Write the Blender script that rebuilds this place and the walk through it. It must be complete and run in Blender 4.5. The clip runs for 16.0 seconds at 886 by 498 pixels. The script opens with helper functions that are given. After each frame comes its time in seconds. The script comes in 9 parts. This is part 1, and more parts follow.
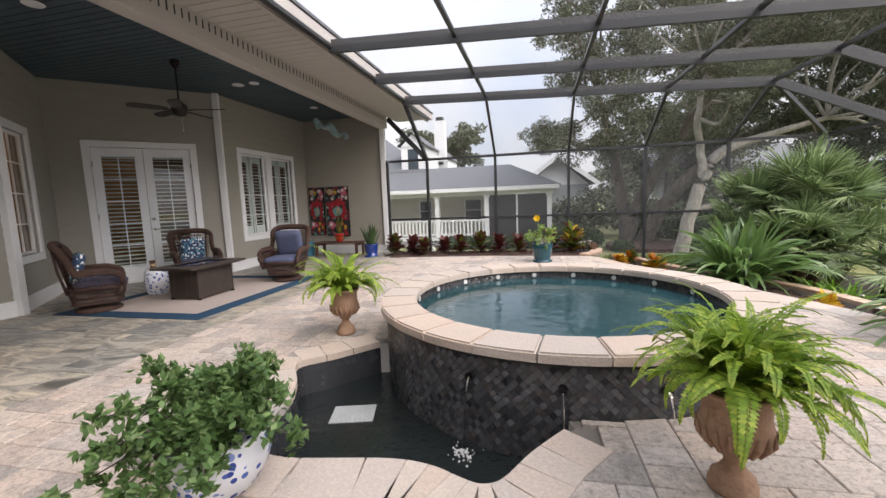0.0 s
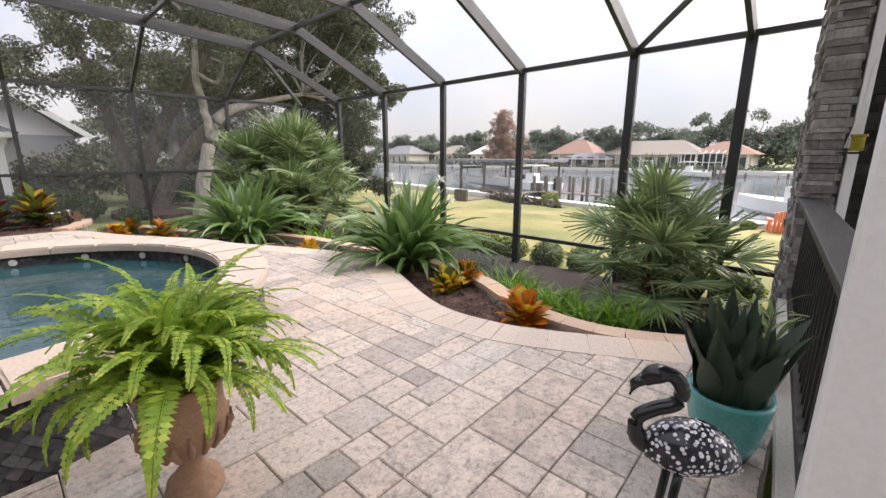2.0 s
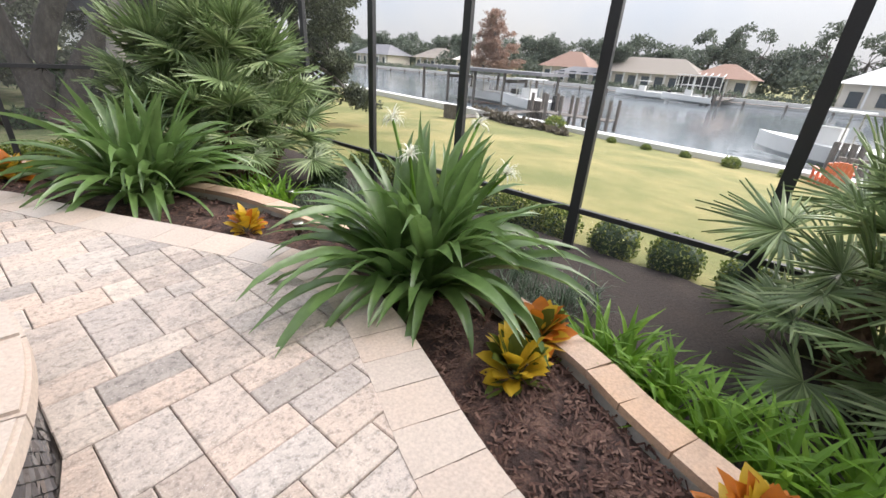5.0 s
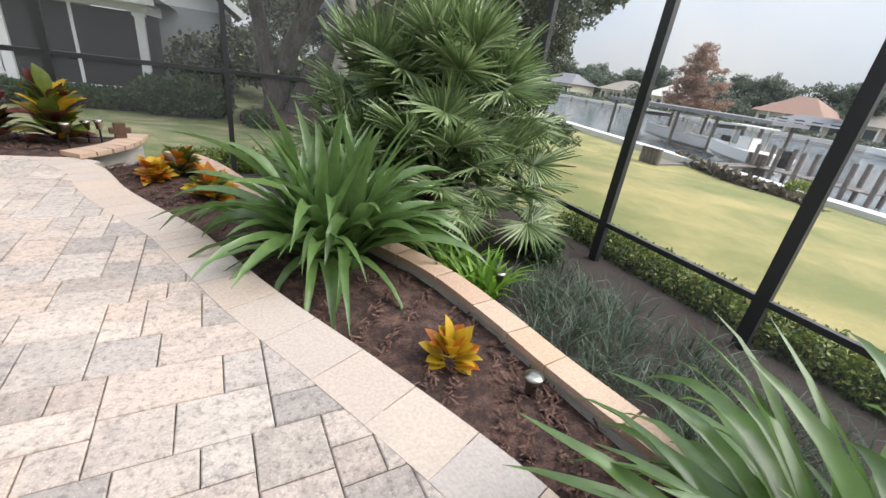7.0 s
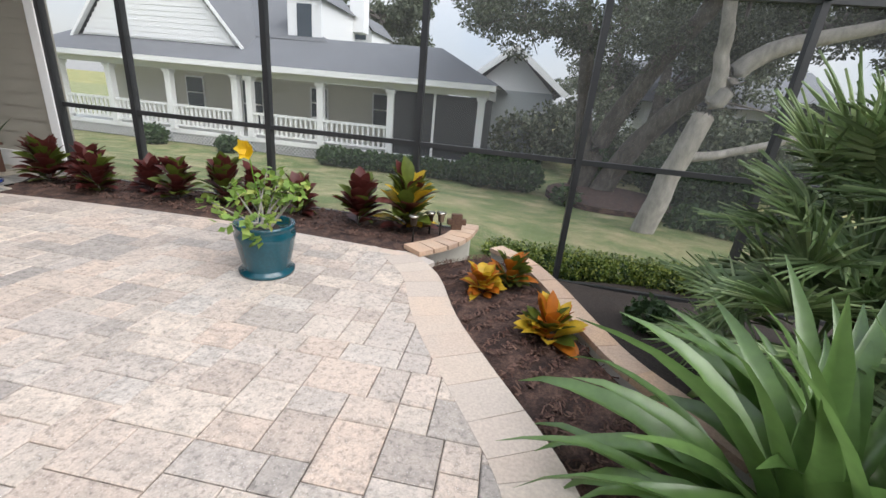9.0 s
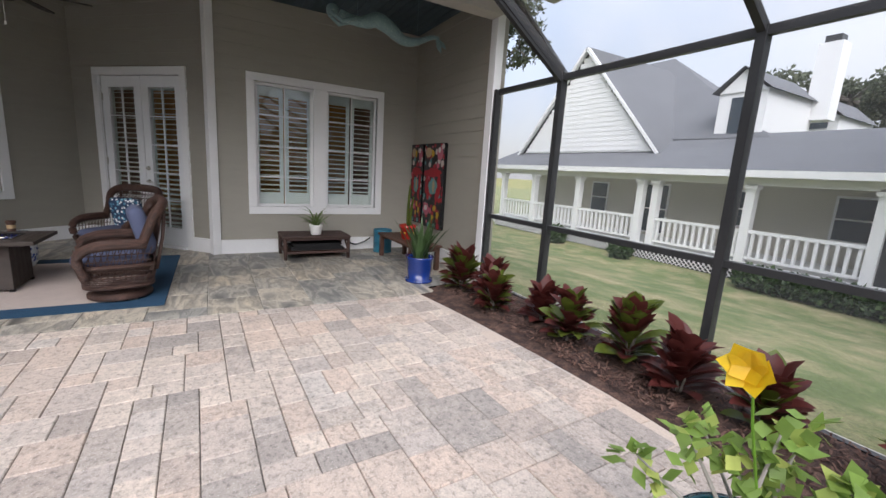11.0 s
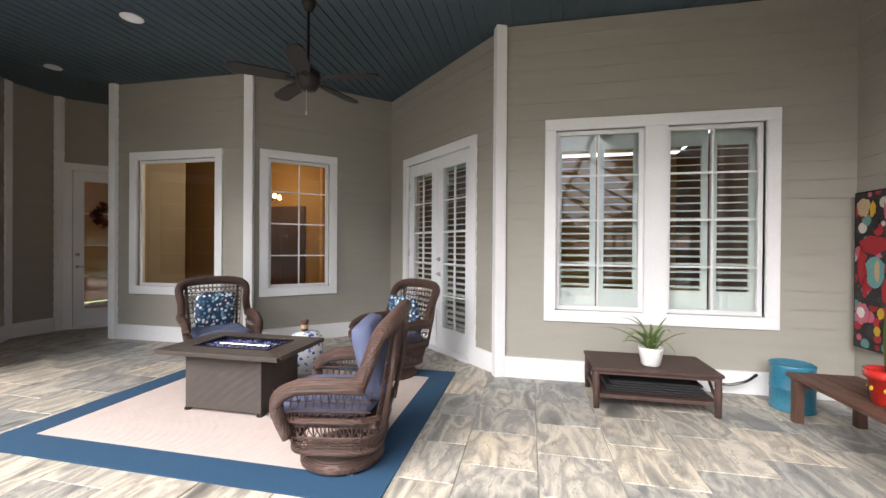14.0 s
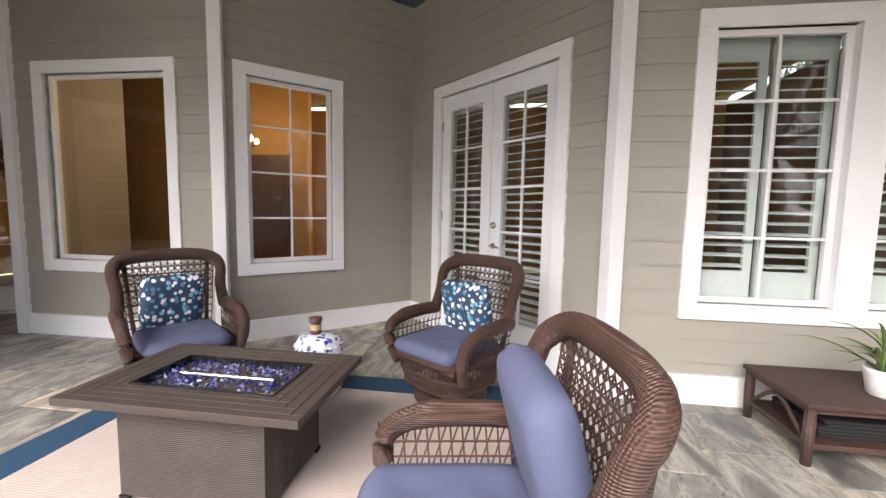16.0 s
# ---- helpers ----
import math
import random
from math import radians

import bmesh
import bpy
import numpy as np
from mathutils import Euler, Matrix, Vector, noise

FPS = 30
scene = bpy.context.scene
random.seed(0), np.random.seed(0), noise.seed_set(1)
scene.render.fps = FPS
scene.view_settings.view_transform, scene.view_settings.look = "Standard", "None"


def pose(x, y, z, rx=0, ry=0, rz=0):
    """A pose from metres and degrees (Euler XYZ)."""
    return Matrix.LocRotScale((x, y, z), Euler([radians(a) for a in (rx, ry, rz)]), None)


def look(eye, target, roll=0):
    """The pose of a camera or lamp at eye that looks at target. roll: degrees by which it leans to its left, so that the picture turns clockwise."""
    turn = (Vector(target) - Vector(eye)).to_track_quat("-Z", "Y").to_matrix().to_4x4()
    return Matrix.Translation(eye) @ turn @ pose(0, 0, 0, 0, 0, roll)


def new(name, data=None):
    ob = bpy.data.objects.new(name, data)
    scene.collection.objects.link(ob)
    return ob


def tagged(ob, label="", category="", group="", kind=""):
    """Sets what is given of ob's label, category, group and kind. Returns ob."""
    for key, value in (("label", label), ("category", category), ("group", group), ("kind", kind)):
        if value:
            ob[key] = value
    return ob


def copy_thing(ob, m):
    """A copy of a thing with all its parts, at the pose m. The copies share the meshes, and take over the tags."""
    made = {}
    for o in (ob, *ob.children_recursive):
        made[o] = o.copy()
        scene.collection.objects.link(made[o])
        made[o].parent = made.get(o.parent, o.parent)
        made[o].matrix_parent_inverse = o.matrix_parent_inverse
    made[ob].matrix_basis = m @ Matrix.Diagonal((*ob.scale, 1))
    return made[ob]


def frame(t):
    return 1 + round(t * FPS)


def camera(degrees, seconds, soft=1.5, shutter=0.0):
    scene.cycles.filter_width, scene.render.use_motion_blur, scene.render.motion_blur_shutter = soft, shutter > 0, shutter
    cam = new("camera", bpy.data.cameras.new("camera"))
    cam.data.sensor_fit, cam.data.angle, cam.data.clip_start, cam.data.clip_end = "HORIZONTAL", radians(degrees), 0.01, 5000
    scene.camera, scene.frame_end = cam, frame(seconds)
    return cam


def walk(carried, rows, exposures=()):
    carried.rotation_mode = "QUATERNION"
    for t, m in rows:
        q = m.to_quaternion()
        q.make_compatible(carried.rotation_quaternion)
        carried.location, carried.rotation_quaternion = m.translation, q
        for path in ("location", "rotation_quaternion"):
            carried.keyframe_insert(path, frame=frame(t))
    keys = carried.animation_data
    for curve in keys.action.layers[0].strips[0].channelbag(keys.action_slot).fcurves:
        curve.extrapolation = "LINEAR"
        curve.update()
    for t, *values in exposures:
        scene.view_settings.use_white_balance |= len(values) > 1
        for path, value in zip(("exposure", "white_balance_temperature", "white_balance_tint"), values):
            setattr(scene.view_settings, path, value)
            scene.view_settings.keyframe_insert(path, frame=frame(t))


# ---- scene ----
cam = camera(94.9, 16.0)
PATH = [
    (0, (-1.248, -1.498, 1.264), (-1.704, 0.436, 1.037), -2.2),
    (0.5, (-1.244, -1.472, 1.251), (-0.944, 0.491, 1.015), -0.6),
    (1, (-1.141, -1.422, 1.222), (-0.306, 0.375, 0.948), -0.3),
    (1.5, (-0.895, -1.315, 1.197), (0.261, 0.28, 0.847), -0.3),
    (2, (-0.738, -1.149, 1.178), (0.679, 0.189, 0.731), -0.0),
    (2.5, (-0.541, -0.895, 1.159), (1.074, 0.149, 0.609), 0.8),
    (3, (-0.217, -0.62, 1.181), (1.478, 0.229, 0.542), 1.9),
    (3.2, (-0.116, -0.519, 1.188), (1.582, 0.298, 0.517), 2.4),
    (5.3, (0.762, 1.074, 1.289), (2.091, 2.296, 0.429), 4.7),
    (5.5, (0.819, 1.259, 1.299), (2.099, 2.54, 0.45), 5.1),
    (6, (0.885, 1.721, 1.259), (2.07, 3.116, 0.453), 6.8),
    (6.5, (1.007, 2.179, 1.246), (2.058, 3.672, 0.429), 7.8),
    (7, (1.1, 2.641, 1.253), (1.996, 4.235, 0.442), 8.1),
    (7.5, (1.047, 3.069, 1.287), (1.743, 4.768, 0.494), 7.6),
    (8, (0.86, 3.559, 1.279), (1.332, 5.355, 0.536), 8.4),
    (8.5, (0.714, 3.971, 1.286), (0.84, 5.837, 0.578), 7.2),
    (9, (0.54, 4.362, 1.298), (0.243, 6.221, 0.622), 5.5),
    (9.5, (0.288, 4.8, 1.275), (-0.49, 6.538, 0.665), 4.6),
    (10, (-0.006, 5.089, 1.3), (-1.207, 6.583, 0.728), 4.3),
    (10.2, (-0.164, 5.197, 1.319), (-1.508, 6.57, 0.763), 4.4),
    (12.5, (-1.951, 6.028, 1.376), (-3.9, 6.473, 1.444), 1.0),
    (13, (-2.387, 6.043, 1.367), (-4.349, 6.364, 1.589), -0.0),
    (13.5, (-2.819, 6.061, 1.354), (-4.813, 5.993, 1.485), 0.1),
    (14, (-3.229, 5.92, 1.315), (-5.185, 5.502, 1.306), 0.4),
    (14.5, (-3.613, 5.719, 1.258), (-5.514, 5.106, 1.161), 0.7),
    (15, (-3.971, 5.476, 1.262), (-5.877, 4.891, 1.109), 1.1),
    (15.5, (-4.264, 5.16, 1.255), (-6.21, 4.733, 1.08), 1.2),
    (16, (-4.51, 4.848, 1.285), (-6.482, 4.571, 1.099), 1.1),
]
walk(cam, [(t, look(e, p, r)) for t, e, p, r in PATH],
     [(0, 0.78, 6550, 15), (1, 0.85, 6750, 17), (3, 0.86, 6750, 17), (6, 0.74, 6400, 12), (7.5, 0.66, 6350, 11), (9, 0.62, 6250, 10), (10.2, 0.58, 6150, 13), (12.3, 0.82, 6250, 14), (13.5, 1.72, 6350, 13), (14.5, 2.03, 6450, 14), (16, 2.1, 6600, 16)])

# ---- world, sun, exposure ----
def make_world():
    w = bpy.data.worlds.new("overcast_sky")
    scene.world = w
    w.use_nodes = True
    nt = w.node_tree
    nt.nodes.clear()
    out = nt.nodes.new("ShaderNodeOutputWorld")
    bg = nt.nodes.new("ShaderNodeBackground")
    sky = nt.nodes.new("ShaderNodeTexSky")
    sky.sky_type, sky.sun_disc = "NISHITA", False
    sky.sun_elevation, sky.sun_rotation = radians(43), radians(120)
    sky.air_density, sky.dust_density = 1.2, 2.0
    dim = nt.nodes.new("ShaderNodeMixRGB")
    dim.blend_type = "MULTIPLY"
    dim.inputs["Fac"].default_value = 1.0
    dim.inputs["Color2"].default_value = (0.16, 0.16, 0.16, 1)
    cloud = nt.nodes.new("ShaderNodeTexNoise")
    cloud.inputs["Scale"].default_value, cloud.inputs["Detail"].default_value = 2.6, 6
    ramp = nt.nodes.new("ShaderNodeValToRGB")
    ramp.color_ramp.elements[0].position, ramp.color_ramp.elements[0].color = 0.36, (0.74, 0.82, 0.95, 1)
    ramp.color_ramp.elements[1].position, ramp.color_ramp.elements[1].color = 0.64, (1.0, 1.0, 1.0, 1)
    mix = nt.nodes.new("ShaderNodeMixRGB")
    mix.inputs["Fac"].default_value = 0.82
    nt.links.new(sky.outputs["Color"], dim.inputs["Color1"])
    nt.links.new(cloud.outputs["Fac"], ramp.inputs["Fac"])
    nt.links.new(dim.outputs["Color"], mix.inputs["Color1"])
    nt.links.new(ramp.outputs["Color"], mix.inputs["Color2"])
    nt.links.new(mix.outputs["Color"], bg.inputs["Color"])
    # overcast sky: three times brighter overhead than at the horizon
    tc = nt.nodes.new("ShaderNodeTexCoord")
    sep = nt.nodes.new("ShaderNodeSeparateXYZ")
    rise = nt.nodes.new("ShaderNodeMapRange")
    rise.inputs["From Min"].default_value, rise.inputs["From Max"].default_value = 0.0, 1.0
    rise.inputs["To Min"].default_value, rise.inputs["To Max"].default_value = 0.50, 1.50
    nt.links.new(tc.outputs["Generated"], sep.inputs["Vector"])
    nt.links.new(sep.outputs["Z"], rise.inputs["Value"])
    nt.links.new(rise.outputs["Result"], bg.inputs["Strength"])
    nt.links.new(bg.outputs["Background"], out.inputs["Surface"])


make_world()
sun = new("sun", bpy.data.lights.new("sun", "SUN"))
sun.data.energy, sun.data.angle, sun.data.color = 3.6, radians(60), (1.0, 0.96, 0.91)
sun.matrix_world = look((0, 0, 0), (-0.62, 0.38, -0.68))

# ---- materials ----
def noise_node(nt, vec, scale, detail=4, rough=0.55):
    n = nt.nodes.new("ShaderNodeTexNoise")
    n.inputs["Scale"].default_value, n.inputs["Detail"].default_value = scale, detail
    n.inputs["Roughness"].default_value = rough
    if vec:
        nt.links.new(vec, n.inputs["Vector"])
    return n.outputs["Fac"]


def mixc(nt, fac, a, b, mode="MIX"):
    m = nt.nodes.new("ShaderNodeMixRGB")
    m.blend_type = mode
    for sock, v in (("Fac", fac), ("Color1", a), ("Color2", b)):
        if isinstance(v, (int, float)):
            m.inputs[sock].default_value = v
        elif isinstance(v, tuple):
            m.inputs[sock].default_value = (*v, 1)
        else:
            nt.links.new(v, m.inputs[sock])
    return m.outputs["Color"]


def ramp_node(nt, fac, stops):
    r = nt.nodes.new("ShaderNodeValToRGB")
    els = r.color_ramp.elements
    while len(els) < len(stops):
        els.new(0.5)
    for e, (p, c) in zip(els, stops):
        e.position = p
        e.color = (*c, 1) if isinstance(c, tuple) else (c, c, c, 1)
    nt.links.new(fac, r.inputs["Fac"])
    return r.outputs["Color"]


def material(name, base, rough=0.6, metal=0.0, vary=0.18, grain=60.0, stain=3.0, stain_col=None, stain_amt=0.35,
             bump=0.15, bump_scale=None, per_object=0.0, per_island=0.0, stretch=None, coat=0.0, spec=0.5, see=0.0, palette=None):
    """A surface with grain and stains at two scales, and a fine relief."""
    m = bpy.data.materials.new(name)
    m.use_nodes = True
    nt = m.node_tree
    b = nt.nodes["Principled BSDF"]
    tc = nt.nodes.new("ShaderNodeTexCoord")
    vec = tc.outputs["Object"]
    if stretch:
        mp = nt.nodes.new("ShaderNodeMapping")
        mp.inputs["Scale"].default_value = stretch
        nt.links.new(vec, mp.inputs["Vector"])
        vec = mp.outputs["Vector"]
    fine = noise_node(nt, vec, grain, 3)
    big = noise_node(nt, vec, stain, 5, 0.65)
    col = base
    if palette:
        src = nt.nodes.new("ShaderNodeNewGeometry").outputs["Random Per Island"] if per_island else nt.nodes.new("ShaderNodeObjectInfo").outputs["Random"]
        n = len(palette)
        col = ramp_node(nt, src, [(i / max(1, n - 1), c) for i, c in enumerate(palette)])
    if stain_col:
        f = ramp_node(nt, big, [(0.42, 0.0), (0.68, 1.0)])
        f = mixc(nt, 1.0, f, (stain_amt,) * 3, "MULTIPLY")
        col = mixc(nt, f, col, stain_col)
    g = ramp_node(nt, fine, [(0.25, 1 - vary), (0.75, 1 + vary)])
    col = mixc(nt, 1.0, col, g, "MULTIPLY")
    g2 = ramp_node(nt, big, [(0.2, 1 - vary), (0.8, 1 + vary * 0.7)])
    col = mixc(nt, 1.0, col, g2, "MULTIPLY")
    if per_object or (per_island and not palette):
        src = nt.nodes.new("ShaderNodeObjectInfo").outputs["Random"] if per_object else nt.nodes.new("ShaderNodeNewGeometry").outputs["Random Per Island"]
        amt = per_object or per_island
        col = mixc(nt, 1.0, col, ramp_node(nt, src, [(0.0, 1 - amt), (1.0, 1 + amt)]), "MULTIPLY")
    nt.links.new(col, b.inputs["Base Color"])
    rr = ramp_node(nt, big, [(0.2, max(0.02, rough - 0.1)), (0.8, min(1.0, rough + 0.1))])
    nt.links.new(rr, b.inputs["Roughness"])
    b.inputs["Metallic"].default_value = metal
    b.inputs["Specular IOR Level"].default_value = spec
    if coat:
        b.inputs["Coat Weight"].default_value = coat
        b.inputs["Coat Roughness"].default_value = 0.08
    if see:
        b.inputs["Transmission Weight"].default_value = see
    if bump:
        bp = nt.nodes.new("ShaderNodeBump")
        bp.inputs["Strength"].default_value = bump
        bp.inputs["Distance"].default_value = 0.01
        h = fine if not bump_scale else noise_node(nt, vec, bump_scale, 5)
        nt.links.new(h, bp.inputs["Height"])
        nt.links.new(bp.outputs["Normal"], b.inputs["Normal"])
    return m


def leaf_material(name, base, tip=None, vary=0.25, rough=0.45, thin=0.35, spec=0.4):
    """Foliage: each leaf a little different, some light passing through."""
    m = bpy.data.materials.new(name)
    m.use_nodes = True
    nt = m.node_tree
    b = nt.nodes["Principled BSDF"]
    geo = nt.nodes.new("ShaderNodeNewGeometry")
    rnd = geo.outputs["Random Per Island"]
    col = ramp_node(nt, rnd, [(0.0, tuple(c * (1 - vary) for c in base)), (0.6, base), (1.0, tip or tuple(min(1, c * (1 + vary)) for c in base))])
    tc = nt.nodes.new("ShaderNodeTexCoord")
    n = noise_node(nt, tc.outputs["Object"], 14, 3)
    col = mixc(nt, 1.0, col, ramp_node(nt, n, [(0.25, 0.78), (0.75, 1.2)]), "MULTIPLY")
    nt.links.new(col, b.inputs["Base Color"])
    b.inputs["Roughness"].default_value = rough
    b.inputs["Specular IOR Level"].default_value = spec
    tr = nt.nodes.new("ShaderNodeBsdfTranslucent")
    nt.links.new(col, tr.inputs["Color"])
    mx = nt.nodes.new("ShaderNodeMixShader")
    mx.inputs["Fac"].default_value = thin
    nt.links.new(b.outputs["BSDF"], mx.inputs[1])
    nt.links.new(tr.outputs["BSDF"], mx.inputs[2])
    nt.links.new(mx.outputs["Shader"], nt.nodes["Material Output"].inputs["Surface"])
    return m


def glass_material(name, tint=(1, 1, 1), gloss=1.0, ior=1.5):
    m = bpy.data.materials.new(name)
    m.use_nodes = True
    nt = m.node_tree
    nt.nodes.remove(nt.nodes["Principled BSDF"])
    t = nt.nodes.new("ShaderNodeBsdfTransparent")
    t.inputs["Color"].default_value = (*tint, 1)
    g = nt.nodes.new("ShaderNodeBsdfGlossy")
    g.inputs["Roughness"].default_value = 0.01
    fr = nt.nodes.new("ShaderNodeFresnel")
    fr.inputs["IOR"].default_value = ior
    mx = nt.nodes.new("ShaderNodeMixShader")
    nt.links.new(fr.outputs["Fac"], mx.inputs[0])
    nt.links.new(t.outputs["BSDF"], mx.inputs[1])
    nt.links.new(g.outputs["BSDF"], mx.inputs[2])
    nt.links.new(mx.outputs["Shader"], nt.nodes["Material Output"].inputs["Surface"])
    return m


def screen_material(name, cover, tone=(0.30, 0.305, 0.315)):
    """Insect screen: thin threads with open air between them; the pale tone holds painted sky haze."""
    m = bpy.data.materials.new(name)
    m.use_nodes = True
    nt = m.node_tree
    b = nt.nodes["Principled BSDF"]
    b.inputs["Base Color"].default_value = (*tone, 1)
    b.inputs["Roughness"].default_value = 0.8
    t = nt.nodes.new("ShaderNodeBsdfTransparent")
    mx = nt.nodes.new("ShaderNodeMixShader")
    mx.inputs[0].default_value = cover
    nt.links.new(t.outputs["BSDF"], mx.inputs[1])
    nt.links.new(b.outputs["BSDF"], mx.inputs[2])
    nt.links.new(mx.outputs["Shader"], nt.nodes["Material Output"].inputs["Surface"])
    return m


def water_material(name, base, scale, strength, rough=0.03):
    m = bpy.data.materials.new(name)
    m.use_nodes = True
    nt = m.node_tree
    b = nt.nodes["Principled BSDF"]
    tc = nt.nodes.new("ShaderNodeTexCoord")
    big = noise_node(nt, tc.outputs["Object"], scale * 0.2, 3)
    col = mixc(nt, big, tuple(c * 0.8 for c in base), tuple(c * 1.2 for c in base))
    nt.links.new(col, b.inputs["Base Color"])
    b.inputs["Roughness"].default_value = rough
    b.inputs["IOR"].default_value = 1.33
    bp = nt.nodes.new("ShaderNodeBump")
    bp.inputs["Strength"].default_value = strength
    bp.inputs["Distance"].default_value = 0.03
    nt.links.new(noise_node(nt, tc.outputs["Object"], scale, 3), bp.inputs["Height"])
    nt.links.new(bp.outputs["Normal"], b.inputs["Normal"])
    return m


def weave_material(name, base, sx, sy, rough=0.6, bump=0.6, dark=0.45, mottle=0.28):
    """Woven strands: crossing waves in relief and tone."""
    m = bpy.data.materials.new(name)
    m.use_nodes = True
    nt = m.node_tree
    b = nt.nodes["Principled BSDF"]
    tc = nt.nodes.new("ShaderNodeTexCoord")
    outs = []
    for axis, s in (("X", sx), ("Z", sy)):
        w = nt.nodes.new("ShaderNodeTexWave")
        w.bands_direction = axis
        w.inputs["Scale"].default_value, w.inputs["Distortion"].default_value = s, 0.6
        w.inputs["Detail"].default_value = 1
        nt.links.new(tc.outputs["Object"], w.inputs["Vector"])
        outs.append(w.outputs["Fac"])
    h = mixc(nt, 0.55, outs[0], outs[1])
    grain = noise_node(nt, tc.outputs["Object"], 9, 4)
    col = mixc(nt, h, tuple(c * dark for c in base), base)
    col = mixc(nt, 1.0, col, ramp_node(nt, grain, [(0.25, 1 - mottle), (0.75, 1 + mottle * 0.9)]), "MULTIPLY")
    nt.links.new(col, b.inputs["Base Color"])
    b.inputs["Roughness"].default_value = rough
    bp = nt.nodes.new("ShaderNodeBump")
    bp.inputs["Strength"].default_value, bp.inputs["Distance"].default_value = bump, 0.006
    nt.links.new(h, bp.inputs["Height"])
    nt.links.new(bp.outputs["Normal"], b.inputs["Normal"])
    return m


def spot_material(name, ground, colours, scale, rough=0.6, sharp=0.02, width=0.3):
    """Printed or painted blotches of several colours on a ground."""
    m = bpy.data.materials.new(name)
    m.use_nodes = True
    nt = m.node_tree
    b = nt.nodes["Principled BSDF"]
    tc = nt.nodes.new("ShaderNodeTexCoord")
    v = nt.nodes.new("ShaderNodeTexVoronoi")
    v.inputs["Scale"].default_value = scale
    nt.links.new(tc.outputs["Object"], v.inputs["Vector"])
    sep = nt.nodes.new("ShaderNodeSeparateColor")
    nt.links.new(v.outputs["Color"], sep.inputs["Color"])
    n = len(colours)
    r = nt.nodes.new("ShaderNodeValToRGB")
    r.color_ramp.interpolation = "CONSTANT"
    while len(r.color_ramp.elements) < n:
        r.color_ramp.elements.new(0.5)
    for i, e in enumerate(r.color_ramp.elements):
        e.position, e.color = i / n, (*colours[i], 1)
    nt.links.new(sep.outputs["Red"], r.inputs["Fac"])
    f = ramp_node(nt, v.outputs["Distance"], [(width, 1.0), (width + sharp, 0.0)])
    col = mixc(nt, f, ground, r.outputs["Color"])
    nt.links.new(col, b.inputs["Base Color"])
    b.inputs["Roughness"].default_value = rough
    return m


def slate_material():
    """Slate-look stone: grey and tan drifts, dark veins, each tile different."""
    m = bpy.data.materials.new("slate_look_tile")
    m.use_nodes = True
    nt = m.node_tree
    b = nt.nodes["Principled BSDF"]
    geo = nt.nodes.new("ShaderNodeNewGeometry").outputs["Position"]
    info = nt.nodes.new("ShaderNodeObjectInfo").outputs["Random"]
    scl = nt.nodes.new("ShaderNodeVectorMath")
    scl.operation = "SCALE"
    scl.inputs["Scale"].default_value = 37.0
    comb = nt.nodes.new("ShaderNodeCombineXYZ")
    for k in ("X", "Y", "Z"):
        nt.links.new(info, comb.inputs[k])
    nt.links.new(comb.outputs["Vector"], scl.inputs[0])
    add = nt.nodes.new("ShaderNodeVectorMath")
    nt.links.new(geo, add.inputs[0])
    nt.links.new(scl.outputs["Vector"], add.inputs[1])
    mp = nt.nodes.new("ShaderNodeMapping")
    mp.inputs["Rotation"].default_value = (0, 0, 0.7)
    mp.inputs["Scale"].default_value = (0.8, 2.3, 1.0)
    nt.links.new(add.outputs["Vector"], mp.inputs["Vector"])
    drift = nt.nodes.new("ShaderNodeTexNoise")
    drift.inputs["Scale"].default_value, drift.inputs["Detail"].default_value, drift.inputs["Distortion"].default_value = 1.9, 8, 0.7
    nt.links.new(mp.outputs["Vector"], drift.inputs["Vector"])
    col = ramp_node(nt, drift.outputs["Fac"], [(0.28, (0.09, 0.09, 0.088)), (0.40, (0.23, 0.226, 0.212)), (0.48, (0.46, 0.435, 0.385)), (0.55, (0.24, 0.232, 0.215)), (0.66, (0.52, 0.48, 0.41))])
    vein = nt.nodes.new("ShaderNodeTexNoise")
    vein.inputs["Scale"].default_value, vein.inputs["Detail"].default_value, vein.inputs["Distortion"].default_value = 3.2, 4, 2.2
    nt.links.new(mp.outputs["Vector"], vein.inputs["Vector"])
    vf = ramp_node(nt, vein.outputs["Fac"], [(0.485, 0.0), (0.50, 0.75), (0.515, 0.0)])
    col = mixc(nt, vf, col, (0.10, 0.095, 0.09))
    tone = ramp_node(nt, info, [(0.0, (0.72, 0.74, 0.76)), (0.5, (1.0, 0.97, 0.92)), (1.0, (1.2, 1.12, 1.0))])
    col = mixc(nt, 1.0, col, tone, "MULTIPLY")
    nt.links.new(col, b.inputs["Base Color"])
    nt.links.new(ramp_node(nt, drift.outputs["Fac"], [(0.3, 0.35), (0.7, 0.6)]), b.inputs["Roughness"])
    bp = nt.nodes.new("ShaderNodeBump")
    bp.inputs["Strength"].default_value, bp.inputs["Distance"].default_value = 0.5, 0.01
    nt.links.new(drift.outputs["Fac"], bp.inputs["Height"])
    nt.links.new(bp.outputs["Normal"], b.inputs["Normal"])
    return m


